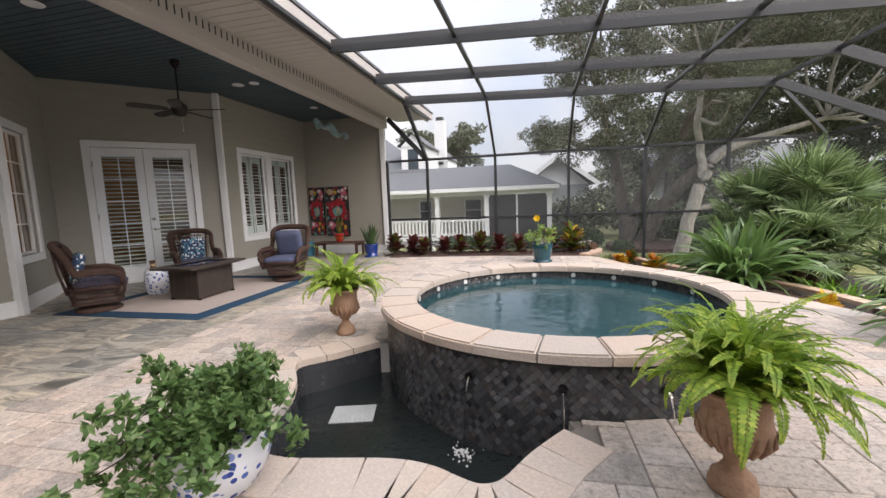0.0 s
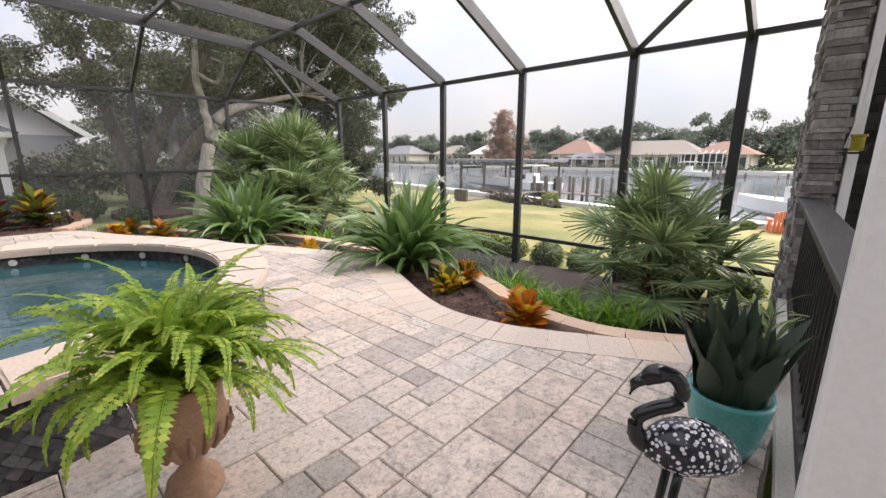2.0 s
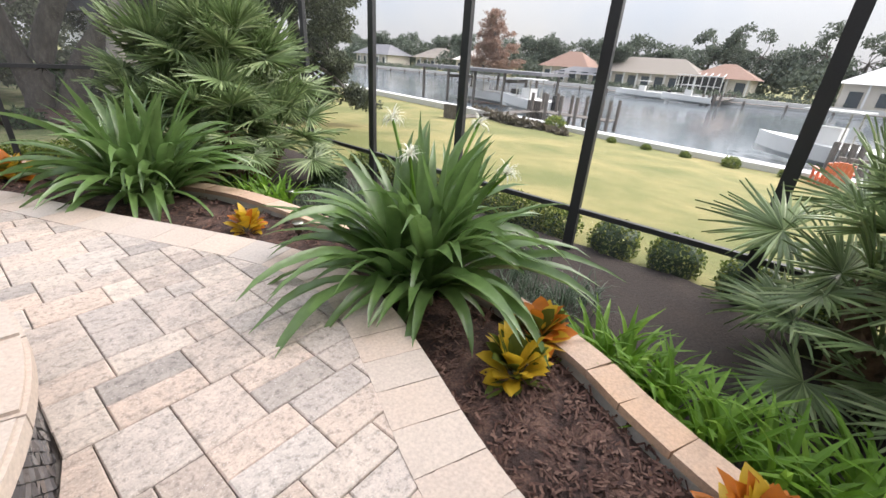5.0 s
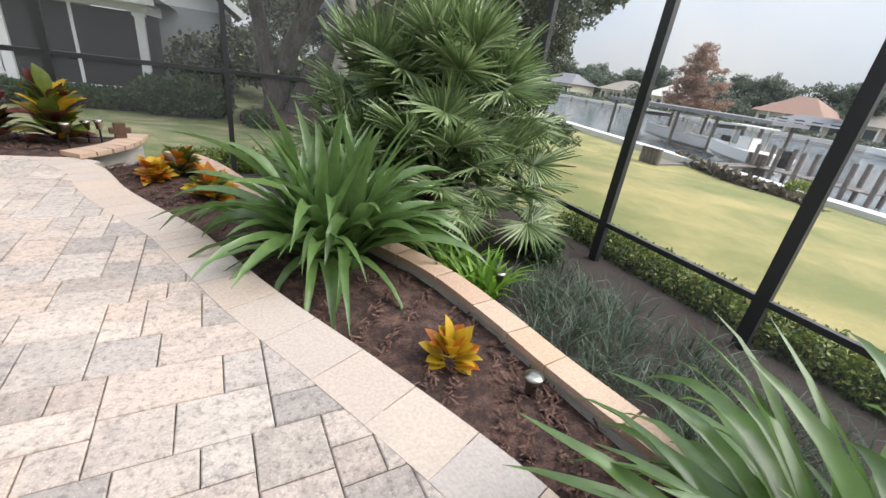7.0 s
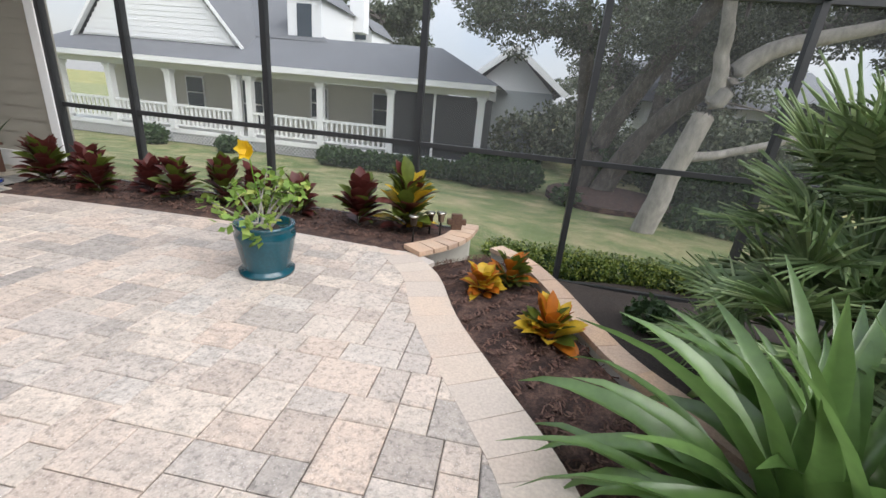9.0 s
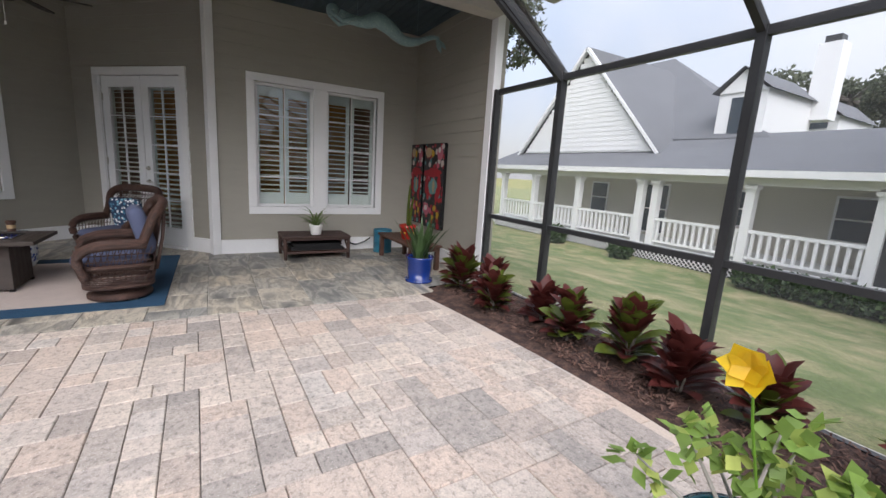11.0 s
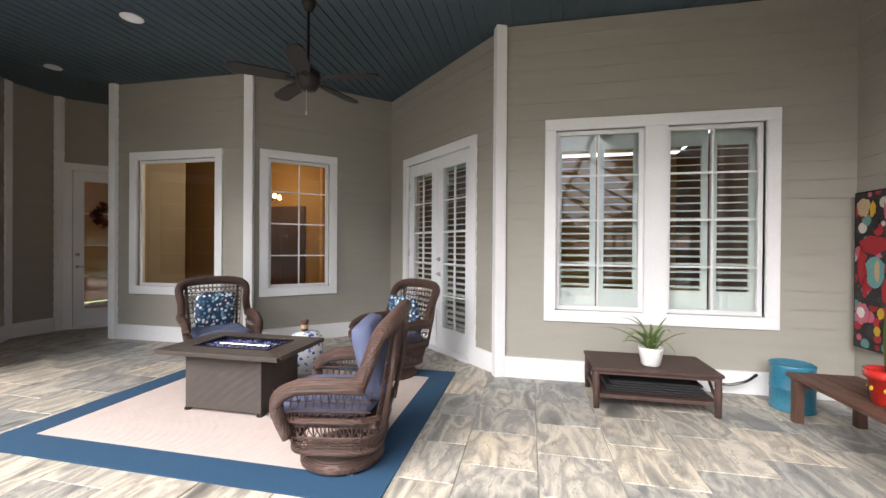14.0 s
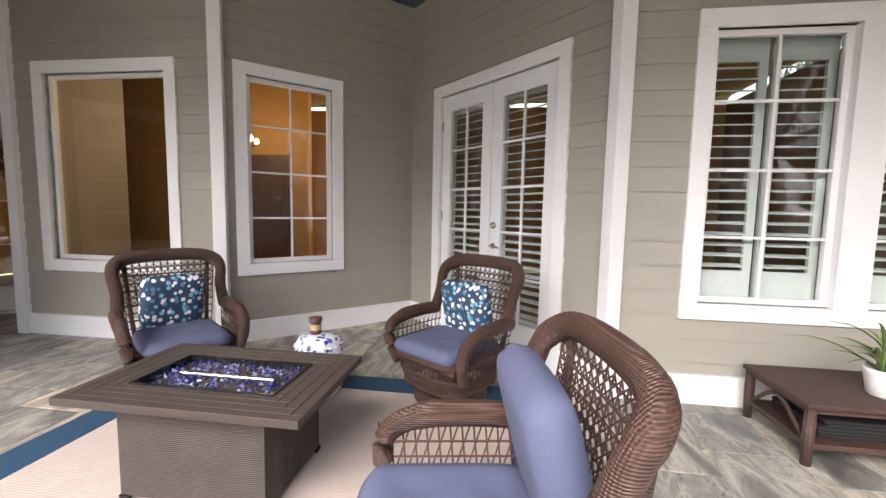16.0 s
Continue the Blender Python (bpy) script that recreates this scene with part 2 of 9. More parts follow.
def paver_material(name, island):
    """Tumbled concrete: tan to grey by piece, worn dark blotches, pale grit."""
    m = bpy.data.materials.new(name)
    m.use_nodes = True
    nt = m.node_tree
    b = nt.nodes["Principled BSDF"]
    geo = nt.nodes.new("ShaderNodeNewGeometry")
    pos = geo.outputs["Position"]
    rnd = geo.outputs["Random Per Island"] if island else nt.nodes.new("ShaderNodeObjectInfo").outputs["Random"]
    col = ramp_node(nt, rnd, [(0.0, (0.58, 0.47, 0.39)), (0.2, (0.48, 0.42, 0.375)), (0.4, (0.64, 0.54, 0.455)), (0.6, (0.36, 0.32, 0.29)), (0.8, (0.60, 0.475, 0.39)), (1.0, (0.55, 0.495, 0.445))])
    blot = noise_node(nt, pos, 10.0, 10, 0.8)
    patch = noise_node(nt, pos, 0.9, 3, 0.5)
    f = ramp_node(nt, blot, [(0.44, 0.0), (0.60, 0.62)])
    f = mixc(nt, 1.0, f, ramp_node(nt, patch, [(0.35, 0.4), (0.65, 1.0)]), "MULTIPLY")
    col = mixc(nt, f, col, (0.20, 0.185, 0.17))
    pores = noise_node(nt, pos, 34, 5, 0.7)
    col = mixc(nt, 1.0, col, ramp_node(nt, pores, [(0.36, 0.62), (0.48, 1.0), (0.7, 1.08)]), "MULTIPLY")
    fine = noise_node(nt, pos, 95, 3, 0.6)
    col = mixc(nt, 1.0, col, ramp_node(nt, fine, [(0.25, 0.82), (0.75, 1.14)]), "MULTIPLY")
    vor = nt.nodes.new("ShaderNodeTexVoronoi")
    vor.inputs["Scale"].default_value = 70
    nt.links.new(pos, vor.inputs["Vector"])
    grit = ramp_node(nt, vor.outputs["Distance"], [(0.10, 0.55), (0.17, 0.0)])
    col = mixc(nt, grit, col, (0.78, 0.75, 0.70))
    nt.links.new(col, b.inputs["Base Color"])
    nt.links.new(ramp_node(nt, blot, [(0.3, 0.62), (0.7, 0.85)]), b.inputs["Roughness"])
    bp = nt.nodes.new("ShaderNodeBump")
    bp.inputs["Strength"].default_value, bp.inputs["Distance"].default_value = 0.55, 0.008
    nt.links.new(noise_node(nt, pos, 38, 6, 0.65), bp.inputs["Height"])
    nt.links.new(bp.outputs["Normal"], b.inputs["Normal"])
    return m


M = {}
M["siding"] = material("siding_paint", (0.325, 0.306, 0.262), 0.6, vary=0.07, grain=90, stain=2.0, bump=0.12, stretch=(1, 1, 6))
M["trim"] = material("white_trim_paint", (0.80, 0.80, 0.80), 0.45, vary=0.04, grain=70, stain=3, bump=0.05)
M["ceiling"] = material("blue_grey_beadboard_paint", (0.045, 0.072, 0.092), 0.5, vary=0.08, grain=50, stain=2)
M["soffit"] = material("beige_soffit_panel", (0.46, 0.43, 0.40), 0.55, vary=0.05, grain=50)
M["alu"] = material("bronze_aluminium", (0.028, 0.029, 0.031), 0.42, metal=0.0, vary=0.12, grain=80, bump=0.04)
M["screen"] = screen_material("insect_screen", 0.12)
# extra cover and pale tone paint in the haze of a screen seen edge-on
M["roof_screen"] = screen_material("hazed_roof_screen", 0.20, (0.46, 0.465, 0.475))
M["paver"] = paver_material("tumbled_paver", False)
M["paver_rest"] = paver_material("tumbled_paver_joined", True)
M["coping"] = material("sandstone_coping", (0.60, 0.49, 0.39), 0.8, vary=0.14, grain=70, stain=4, stain_col=(0.42, 0.36, 0.31), stain_amt=0.6, bump=0.4, bump_scale=50,
                       palette=[(0.55, 0.44, 0.36), (0.58, 0.49, 0.41), (0.50, 0.43, 0.375), (0.60, 0.47, 0.37), (0.49, 0.44, 0.40)])
M["curb_cap"] = material("terracotta_tan_cap", (0.52, 0.36, 0.25), 0.8, vary=0.16, grain=70, stain=4, stain_col=(0.38, 0.30, 0.24), stain_amt=0.6, bump=0.4, bump_scale=50,
                         palette=[(0.56, 0.37, 0.25), (0.60, 0.44, 0.32), (0.50, 0.35, 0.26), (0.62, 0.42, 0.28)])
M["joint"] = material("joint_sand", (0.17, 0.15, 0.13), 0.95, vary=0.25, grain=150, stain=6)
M["flag"] = slate_material()
M["mosaic"] = material("dark_glass_mosaic", (0.03, 0.03, 0.035), 0.25, vary=0.2, grain=50, bump=0.1, per_island=1.0,
                       palette=[(0.03, 0.031, 0.035), (0.07, 0.071, 0.077), (0.11, 0.112, 0.12), (0.09, 0.078, 0.075), (0.045, 0.05, 0.06)])
M["grout_pale"] = material("grey_tile_grout", (0.24, 0.23, 0.21), 0.9, vary=0.2, grain=90)
M["grout"] = material("dark_grout", (0.035, 0.035, 0.035), 0.8, vary=0.2)
M["basin"] = material("dark_pool_plaster", (0.045, 0.05, 0.05), 0.6, vary=0.2, stain=3)
M["spa_floor"] = material("spa_plaster", (0.10, 0.14, 0.15), 0.6, vary=0.2, stain=3)
M["stucco"] = material("pale_stucco", (0.55, 0.52, 0.47), 0.85, vary=0.1, grain=110, stain=4, stain_col=(0.3, 0.28, 0.26), bump=0.5)
M["mulch"] = material("red_brown_mulch", (0.045, 0.024, 0.019), 0.95, vary=0.55, grain=75, stain=9, stain_col=(0.13, 0.075, 0.055), stain_amt=0.8, bump=1.0, bump_scale=60)
M["soil"] = material("dark_soil", (0.042, 0.031, 0.025), 0.95, vary=0.4, grain=50, bump=0.8)
M["grass"] = material("lawn_turf", (0.165, 0.178, 0.052), 0.95, vary=0.22, grain=38, stain=0.35, stain_col=(0.34, 0.28, 0.12), stain_amt=0.8, bump=0.8, bump_scale=70)
M["grass_n"] = material("shaded_turf", (0.13, 0.17, 0.055), 0.95, vary=0.35, grain=38, stain=1.3, stain_col=(0.31, 0.25, 0.15), stain_amt=0.8, bump=0.8, bump_scale=70)
M["canal"] = water_material("canal_water", (0.20, 0.23, 0.25), 1.6, 0.7, 0.06)
M["spa_water"] = water_material("spa_water", (0.022, 0.062, 0.070), 9.0, 0.14, 0.02)
M["glass"] = glass_material("window_glass", ior=2.0)
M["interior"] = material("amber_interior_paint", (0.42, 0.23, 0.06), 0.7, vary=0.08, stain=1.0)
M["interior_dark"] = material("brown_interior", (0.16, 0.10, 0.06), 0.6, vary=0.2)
M["white_gloss"] = material("white_door_paint", (0.78, 0.79, 0.80), 0.35, vary=0.03)
M["shutter"] = material("shutter_paint", (0.70, 0.78, 0.75), 0.4, vary=0.03)
M["metal"] = material("brushed_nickel", (0.45, 0.43, 0.38), 0.3, metal=1.0, vary=0.05)
M["stone"] = material("stacked_ledgestone", (0.3, 0.28, 0.26), 0.85, vary=0.3, grain=30, stain=6, bump=0.8, bump_scale=25, palette=[(0.26, 0.245, 0.235), (0.15, 0.135, 0.13), (0.38, 0.36, 0.345), (0.21, 0.185, 0.17)], per_island=1.0)
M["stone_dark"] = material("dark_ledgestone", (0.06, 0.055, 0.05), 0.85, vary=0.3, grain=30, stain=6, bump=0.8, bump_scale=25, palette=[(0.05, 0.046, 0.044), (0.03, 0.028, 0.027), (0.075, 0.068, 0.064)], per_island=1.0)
M["dark_wood"] = material("black_painted_rail", (0.013, 0.0125, 0.0125), 0.5, vary=0.2, grain=40)
M["rail_cap"] = material("weathered_rail_cap", (0.036, 0.032, 0.030), 0.6, vary=0.25, grain=40, stretch=(1, 8, 1))
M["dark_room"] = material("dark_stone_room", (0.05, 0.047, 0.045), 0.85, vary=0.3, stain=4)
M["shingle"] = material("grey_asphalt_shingle", (0.12, 0.125, 0.135), 0.9, vary=0.2, grain=24, stain=1.2, bump=0.5)
M["nb_white"] = material("neighbour_white_siding", (0.74, 0.75, 0.75), 0.6, vary=0.05, grain=20)
M["nb_wall"] = material("neighbour_beige_siding", (0.55, 0.53, 0.46), 0.7, vary=0.06)
M["nb_grey"] = material("neighbour_grey_siding", (0.36, 0.39, 0.40), 0.7, vary=0.06)
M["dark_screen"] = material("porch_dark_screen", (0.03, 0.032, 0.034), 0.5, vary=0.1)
M["bark"] = material("oak_bark", (0.11, 0.095, 0.08), 0.95, vary=0.35, grain=14, stain=2.5, stain_col=(0.2, 0.19, 0.17), bump=1.0, bump_scale=16, stretch=(1, 1, 0.35))
M["bark_pale"] = material("pale_bark", (0.30, 0.28, 0.25), 0.95, vary=0.3, grain=12, stain=2.5, bump=1.0, bump_scale=14, stretch=(1, 1, 0.4))
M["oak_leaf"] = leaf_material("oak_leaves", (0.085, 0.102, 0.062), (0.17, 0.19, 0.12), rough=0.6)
# far-shore greens and rust are paled: distance haze mixed into the leaf colours
M["hazed_far_leaf"] = leaf_material("hazed_far_foliage", (0.135, 0.165, 0.125), (0.20, 0.235, 0.175), rough=0.7)
M["hazed_rust_leaf"] = leaf_material("hazed_rust_cypress_foliage", (0.38, 0.25, 0.19), (0.50, 0.37, 0.30), rough=0.7)
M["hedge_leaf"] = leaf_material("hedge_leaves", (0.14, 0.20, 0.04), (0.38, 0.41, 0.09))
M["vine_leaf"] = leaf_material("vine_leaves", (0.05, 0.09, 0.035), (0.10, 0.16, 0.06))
# pale end colour and wide spread paint sky highlights onto some crinum leaves
M["lily_leaf"] = leaf_material("crinum_leaves", (0.20, 0.34, 0.10), (0.58, 0.70, 0.34), vary=0.6, rough=0.32, thin=0.38, spec=0.9)
M["lily_flower"] = leaf_material("crinum_petals", (0.85, 0.85, 0.74), (0.9, 0.9, 0.82), vary=0.05, thin=0.4)
M["palm_leaf"] = leaf_material("fan_palm_leaves", (0.21, 0.30, 0.12), (0.46, 0.55, 0.28), vary=0.45, rough=0.40, thin=0.28, spec=0.6)
M["palm_stem"] = material("palm_fibre_trunk", (0.12, 0.075, 0.045), 0.95, vary=0.4, grain=30, bump=1.0)
M["fern_leaf"] = leaf_material("boston_fern_leaves", (0.26, 0.40, 0.05), (0.50, 0.56, 0.09), rough=0.5, thin=0.4)
M["basil_leaf"] = leaf_material("bush_leaves", (0.11, 0.20, 0.06), (0.24, 0.34, 0.13), rough=0.5)
M["croton_y"] = leaf_material("yellow_croton_leaves", (0.70, 0.47, 0.035), (0.86, 0.64, 0.09), vary=0.3)
M["croton_o"] = leaf_material("orange_croton_leaves", (0.62, 0.20, 0.02), (0.62, 0.48, 0.04), vary=0.4)
M["croton_g"] = leaf_material("green_gold_croton_leaves", (0.13, 0.17, 0.025), (0.45, 0.36, 0.03), vary=0.45)
M["croton_r"] = leaf_material("dark_red_croton_leaves", (0.14, 0.035, 0.03), (0.34, 0.08, 0.05), vary=0.5)
M["mondo"] = leaf_material("mondo_grass_blades", (0.075, 0.115, 0.07), (0.20, 0.26, 0.19), rough=0.5)
M["sword"] = leaf_material("bright_sword_leaves", (0.15, 0.30, 0.03), (0.24, 0.40, 0.05), rough=0.5)
M["snake"] = leaf_material("snake_plant_leaves", (0.045, 0.075, 0.045), (0.09, 0.13, 0.06), rough=0.4, thin=0.1)
M["snake_y"] = leaf_material("green_snake_plant_leaves", (0.055, 0.10, 0.035), (0.15, 0.19, 0.055), rough=0.4, thin=0.1)
M["aloe"] = leaf_material("aloe_leaves", (0.17, 0.25, 0.08), (0.30, 0.37, 0.15), rough=0.4, thin=0.1)
M["terracotta"] = material("terracotta_urn", (0.34, 0.20, 0.125), 0.8, vary=0.15, stain=6, stain_col=(0.42, 0.30, 0.22), bump=0.3)
M["teal"] = material("teal_glaze", (0.006, 0.062, 0.088), 0.2, vary=0.15, stain=4, coat=0.5, bump=0.05)
M["turquoise"] = material("turquoise_glaze", (0.06, 0.30, 0.29), 0.25, vary=0.15, stain=4, coat=0.4, bump=0.05)
M["cobalt"] = material("cobalt_glaze", (0.010, 0.032, 0.18), 0.2, vary=0.15, coat=0.5, bump=0.03)
M["porcelain"] = spot_material("blue_white_porcelain", (0.72, 0.74, 0.78), [(0.03, 0.06, 0.30), (0.06, 0.12, 0.42), (0.2, 0.26, 0.55)], 22, 0.15, 0.03, 0.34)
M["flamingo"] = spot_material("black_white_glaze", (0.02, 0.02, 0.028), [(0.75, 0.75, 0.77), (0.75, 0.75, 0.78), (0.55, 0.56, 0.62), (0.03, 0.03, 0.06)], 75, 0.2, 0.02, 0.42)
M["black_gloss"] = material("black_glaze", (0.012, 0.012, 0.014), 0.22, vary=0.1, bump=0.02)
M["wicker"] = weave_material("brown_wicker", (0.115, 0.058, 0.042), 30, 38, 0.5, 0.9, 0.25)
M["wicker_dark"] = weave_material("dark_wicker", (0.085, 0.045, 0.035), 26, 34)
M["cushion"] = material("slate_blue_cushion", (0.088, 0.103, 0.175), 0.9, vary=0.08, grain=160, stain=4, bump=0.25)
M["pillow"] = spot_material("starfish_print", (0.03, 0.06, 0.12), [(0.80, 0.82, 0.82), (0.22, 0.48, 0.60), (0.85, 0.86, 0.86), (0.09, 0.25, 0.36)], 24, 0.85, 0.03, 0.40)
M["table"] = material("brown_resin_slats", (0.060, 0.046, 0.038), 0.5, vary=0.1, grain=40, stretch=(1, 12, 1))
M["table_weave"] = weave_material("brown_resin_weave", (0.058, 0.042, 0.034), 3, 36, 0.55, 0.7, 0.55)
M["fireglass"] = material("cobalt_fire_glass", (0.02, 0.025, 0.20), 0.12, vary=0.3, per_island=1.0, palette=[(0.01, 0.012, 0.12), (0.02, 0.03, 0.30), (0.35, 0.38, 0.60), (0.015, 0.015, 0.06)], bump=0)
M["rug_field"] = weave_material("cream_woven_rug", (0.56, 0.47, 0.42), 22, 30, 0.95, 0.5, 0.75, 0.05)
M["rug_edge"] = material("navy_rug_border", (0.012, 0.052, 0.105), 0.95, vary=0.12, grain=150, bump=0.4)
M["wood"] = material("brown_bench_wood", (0.085, 0.042, 0.028), 0.5, vary=0.25, grain=30, stretch=(1, 9, 1))
M["black_cloth"] = material("black_cloth", (0.012, 0.012, 0.013), 0.9, vary=0.2)
M["red_glaze"] = material("red_painted_pot", (0.42, 0.02, 0.015), 0.3, vary=0.15, coat=0.3)
M["orange_plastic"] = material("coral_plastic", (0.75, 0.22, 0.12), 0.5, vary=0.06)
M["white_plastic"] = material("white_plastic", (0.75, 0.75, 0.73), 0.5, vary=0.04)
M["bronze_dark"] = material("oil_bronze", (0.03, 0.026, 0.024), 0.4, metal=0.6, vary=0.15)
M["rust"] = material("rusty_steel", (0.10, 0.055, 0.035), 0.85, vary=0.35, grain=40)
M["merm"] = spot_material("verdigris_scales", (0.20, 0.30, 0.31), [(0.36, 0.46, 0.46), (0.14, 0.20, 0.21), (0.28, 0.38, 0.38)], 60, 0.5, 0.05, 0.3)
M["pile"] = material("grey_pier_wood", (0.17, 0.15, 0.13), 0.9, vary=0.3, grain=10)
M["concrete"] = material("pale_concrete", (0.62, 0.62, 0.60), 0.85, vary=0.1, grain=20, stain=1)
M["pale_marble"] = material("veined_white_floor", (0.44, 0.44, 0.45), 0.4, vary=0.08, grain=20, stain=7, stain_col=(0.30, 0.30, 0.32), stain_amt=0.6, bump=0.05)
M["roof_tan"] = material("tan_shingles", (0.30, 0.265, 0.225), 0.9, vary=0.15, grain=6)
M["roof_red"] = material("clay_roof", (0.30, 0.19, 0.145), 0.9, vary=0.15, grain=6)
M["roof_grey"] = material("grey_far_roof", (0.20, 0.20, 0.21), 0.9, vary=0.15, grain=6)
M["far_wall"] = material("far_house_wall", (0.62, 0.58, 0.52), 0.8, vary=0.05)
M["far_glass"] = material("far_window", (0.06, 0.075, 0.09), 0.15, vary=0.1)
M["lamp_glow"] = bpy.data.materials.new("lamp_glow")
M["lamp_glow"].use_nodes = True
M["lamp_glow"].node_tree.nodes["Principled BSDF"].inputs["Emission Color"].default_value = (1.0, 0.72, 0.36, 1)
M["lamp_glow"].node_tree.nodes["Principled BSDF"].inputs["Emission Strength"].default_value = 9.0

# ---- mesh helpers ----
def link(name, bm, mat, parent=None, label="", smooth=False, loc=None):
    me = bpy.data.meshes.new(name)
    bm.to_mesh(me)
    bm.free()
    if mat:
        me.materials.append(mat)
    if smooth:
        me.polygons.foreach_set("use_smooth", [True] * len(me.polygons))
    ob = new(name, me)
    if parent:
        ob.parent = parent
    if loc:
        ob.location = loc
    if label:
        ob["label"] = label
    return ob


def part(name, bm, mat, parent, label="", smooth=False, loc=None):
    return link(name, bm, mat, parent, label, smooth, loc)


def share(name, me, parent, m):
    ob = new(name, me)
    ob.parent = parent
    ob.matrix_basis = m
    return ob


def thing(name, label, category, loc=(0, 0, 0), rz=0.0, group="", kind=""):
    e = new(name)
    e.empty_display_size = 0.1
    e.matrix_basis = pose(*loc, 0, 0, rz)
    return tagged(e, label, category, group, kind)


def box(bm, x0, x1, y0, y1, z0, z1, m=None, bev=0.0):
    vs = [bm.verts.new((x, y, z)) for z in (z0, z1) for y in (y0, y1) for x in (x0, x1)]
    if m is not None:
        for v in vs:
            v.co = m @ v.co
    fs = [bm.faces.new([vs[i] for i in f]) for f in ((0, 2, 3, 1), (4, 5, 7, 6), (0, 1, 5, 4), (2, 6, 7, 3), (0, 4, 6, 2), (1, 3, 7, 5))]
    if bev:
        es = list({e for f in fs for e in f.edges})
        bmesh.ops.bevel(bm, geom=es, offset=bev, segments=2, affect="EDGES", profile=0.6)
    return vs


def boxbm(*a, **k):
    bm = bmesh.new()
    box(bm, *a, **k)
    return bm


def tube(bm, pts, radii, seg=8, cap=True, squash=1.0):
    """A tube through points; radii: one number or one a point."""
    pts = [Vector(p) for p in pts]
    if not isinstance(radii, (list, tuple)):
        radii = [radii] * len(pts)
    rings = []
    up = Vector((0, 0, 1))
    for i, p in enumerate(pts):
        d = (pts[min(i + 1, len(pts) - 1)] - pts[max(i - 1, 0)]).normalized()
        ref = up if abs(d.z) < 0.95 else Vector((1, 0, 0))
        a = d.cross(ref).normalized()
        b = a.cross(d)
        rings.append([bm.verts.new(p + (a * math.cos(2 * math.pi * k / seg) + b * math.sin(2 * math.pi * k / seg) * squash) * radii[i]) for k in range(seg)])
    for r0, r1 in zip(rings, rings[1:]):
        for k in range(seg):
            bm.faces.new((r0[k], r0[(k + 1) % seg], r1[(k + 1) % seg], r1[k]))
    if cap:
        bm.faces.new(rings[0][::-1])
        bm.faces.new(rings[-1])


def lathe(bm, prof, seg=32, m=None):
    rings = []
    for r, z in prof:
        ring = [bm.verts.new((r * math.cos(2 * math.pi * k / seg), r * math.sin(2 * math.pi * k / seg), z)) for k in range(seg)]
        if m is not None:
            for v in ring:
                v.co = m @ v.co
        rings.append(ring)
    for r0, r1 in zip(rings, rings[1:]):
        for k in range(seg):
            bm.faces.new((r0[k], r0[(k + 1) % seg], r1[(k + 1) % seg], r1[k]))
    bm.faces.new(rings[0][::-1])
    bm.faces.new(rings[-1])


def prism(bm, poly, z0, z1, m=None):
    lo = [bm.verts.new((x, y, z0)) for x, y in poly]
    hi = [bm.verts.new((x, y, z1)) for x, y in poly]
    if m is not None:
        for v in lo + hi:
            v.co = m @ v.co
    n = len(poly)
    bm.faces.new(lo[::-1])
    bm.faces.new(hi)
    for i in range(n):
        bm.faces.new((lo[i], lo[(i + 1) % n], hi[(i + 1) % n], hi[i]))


def bar(bm, a, b, w, h=None):
    """A square bar from a to b, w wide and h high."""
    a, b = Vector(a), Vector(b)
    h = h or w
    d = (b - a).normalized()
    ref = Vector((0, 0, 1)) if abs(d.z) < 0.99 else Vector((0, 1, 0))
    s = d.cross(ref).normalized() * w / 2
    t = s.cross(d).normalized() * h / 2
    vs = [bm.verts.new(p + q) for p in (a, b) for q in (-s - t, s - t, s + t, -s + t)]
    for f in ((0, 1, 2, 3), (7, 6, 5, 4), (0, 4, 5, 1), (1, 5, 6, 2), (2, 6, 7, 3), (3, 7, 4, 0)):
        bm.faces.new([vs[i] for i in f])


def smooth_line(pts, n=6, closed=False):
    """A finer line through 2D or 3D points (Catmull-Rom)."""
    P = [np.array(p, float) for p in pts]
    if closed:
        P = [P[-1]] + P + [P[0], P[1]]
    else:
        P = [2 * P[0] - P[1]] + P + [2 * P[-1] - P[-2]]
    out = []
    for i in range(1, len(P) - 2):
        p0, p1, p2, p3 = P[i - 1:i + 3]
        for k in range(n):
            t = k / n
            out.append(tuple(0.5 * (2 * p1 + (p2 - p0) * t + (2 * p0 - 5 * p1 + 4 * p2 - p3) * t * t + (3 * p1 - p0 - 3 * p2 + p3) * t ** 3)))
    if not closed:
        out.append(tuple(P[-2]))
    return out


def inside(x, y, poly):
    c = False
    j = len(poly) - 1
    for i in range(len(poly)):
        xi, yi = poly[i]
        xj, yj = poly[j]
        if (yi > y) != (yj > y) and x < (xj - xi) * (y - yi) / (yj - yi) + xi:
            c = not c
        j = i
    return c


def offset_line(pts, d):
    """The open line pts moved d to its left."""
    out = []
    for i, p in enumerate(pts):
        a, b = pts[max(i - 1, 0)], pts[min(i + 1, len(pts) - 1)]
        tx, ty = b[0] - a[0], b[1] - a[1]
        l = math.hypot(tx, ty) or 1
        out.append((p[0] - ty / l * d, p[1] + tx / l * d))
    return out


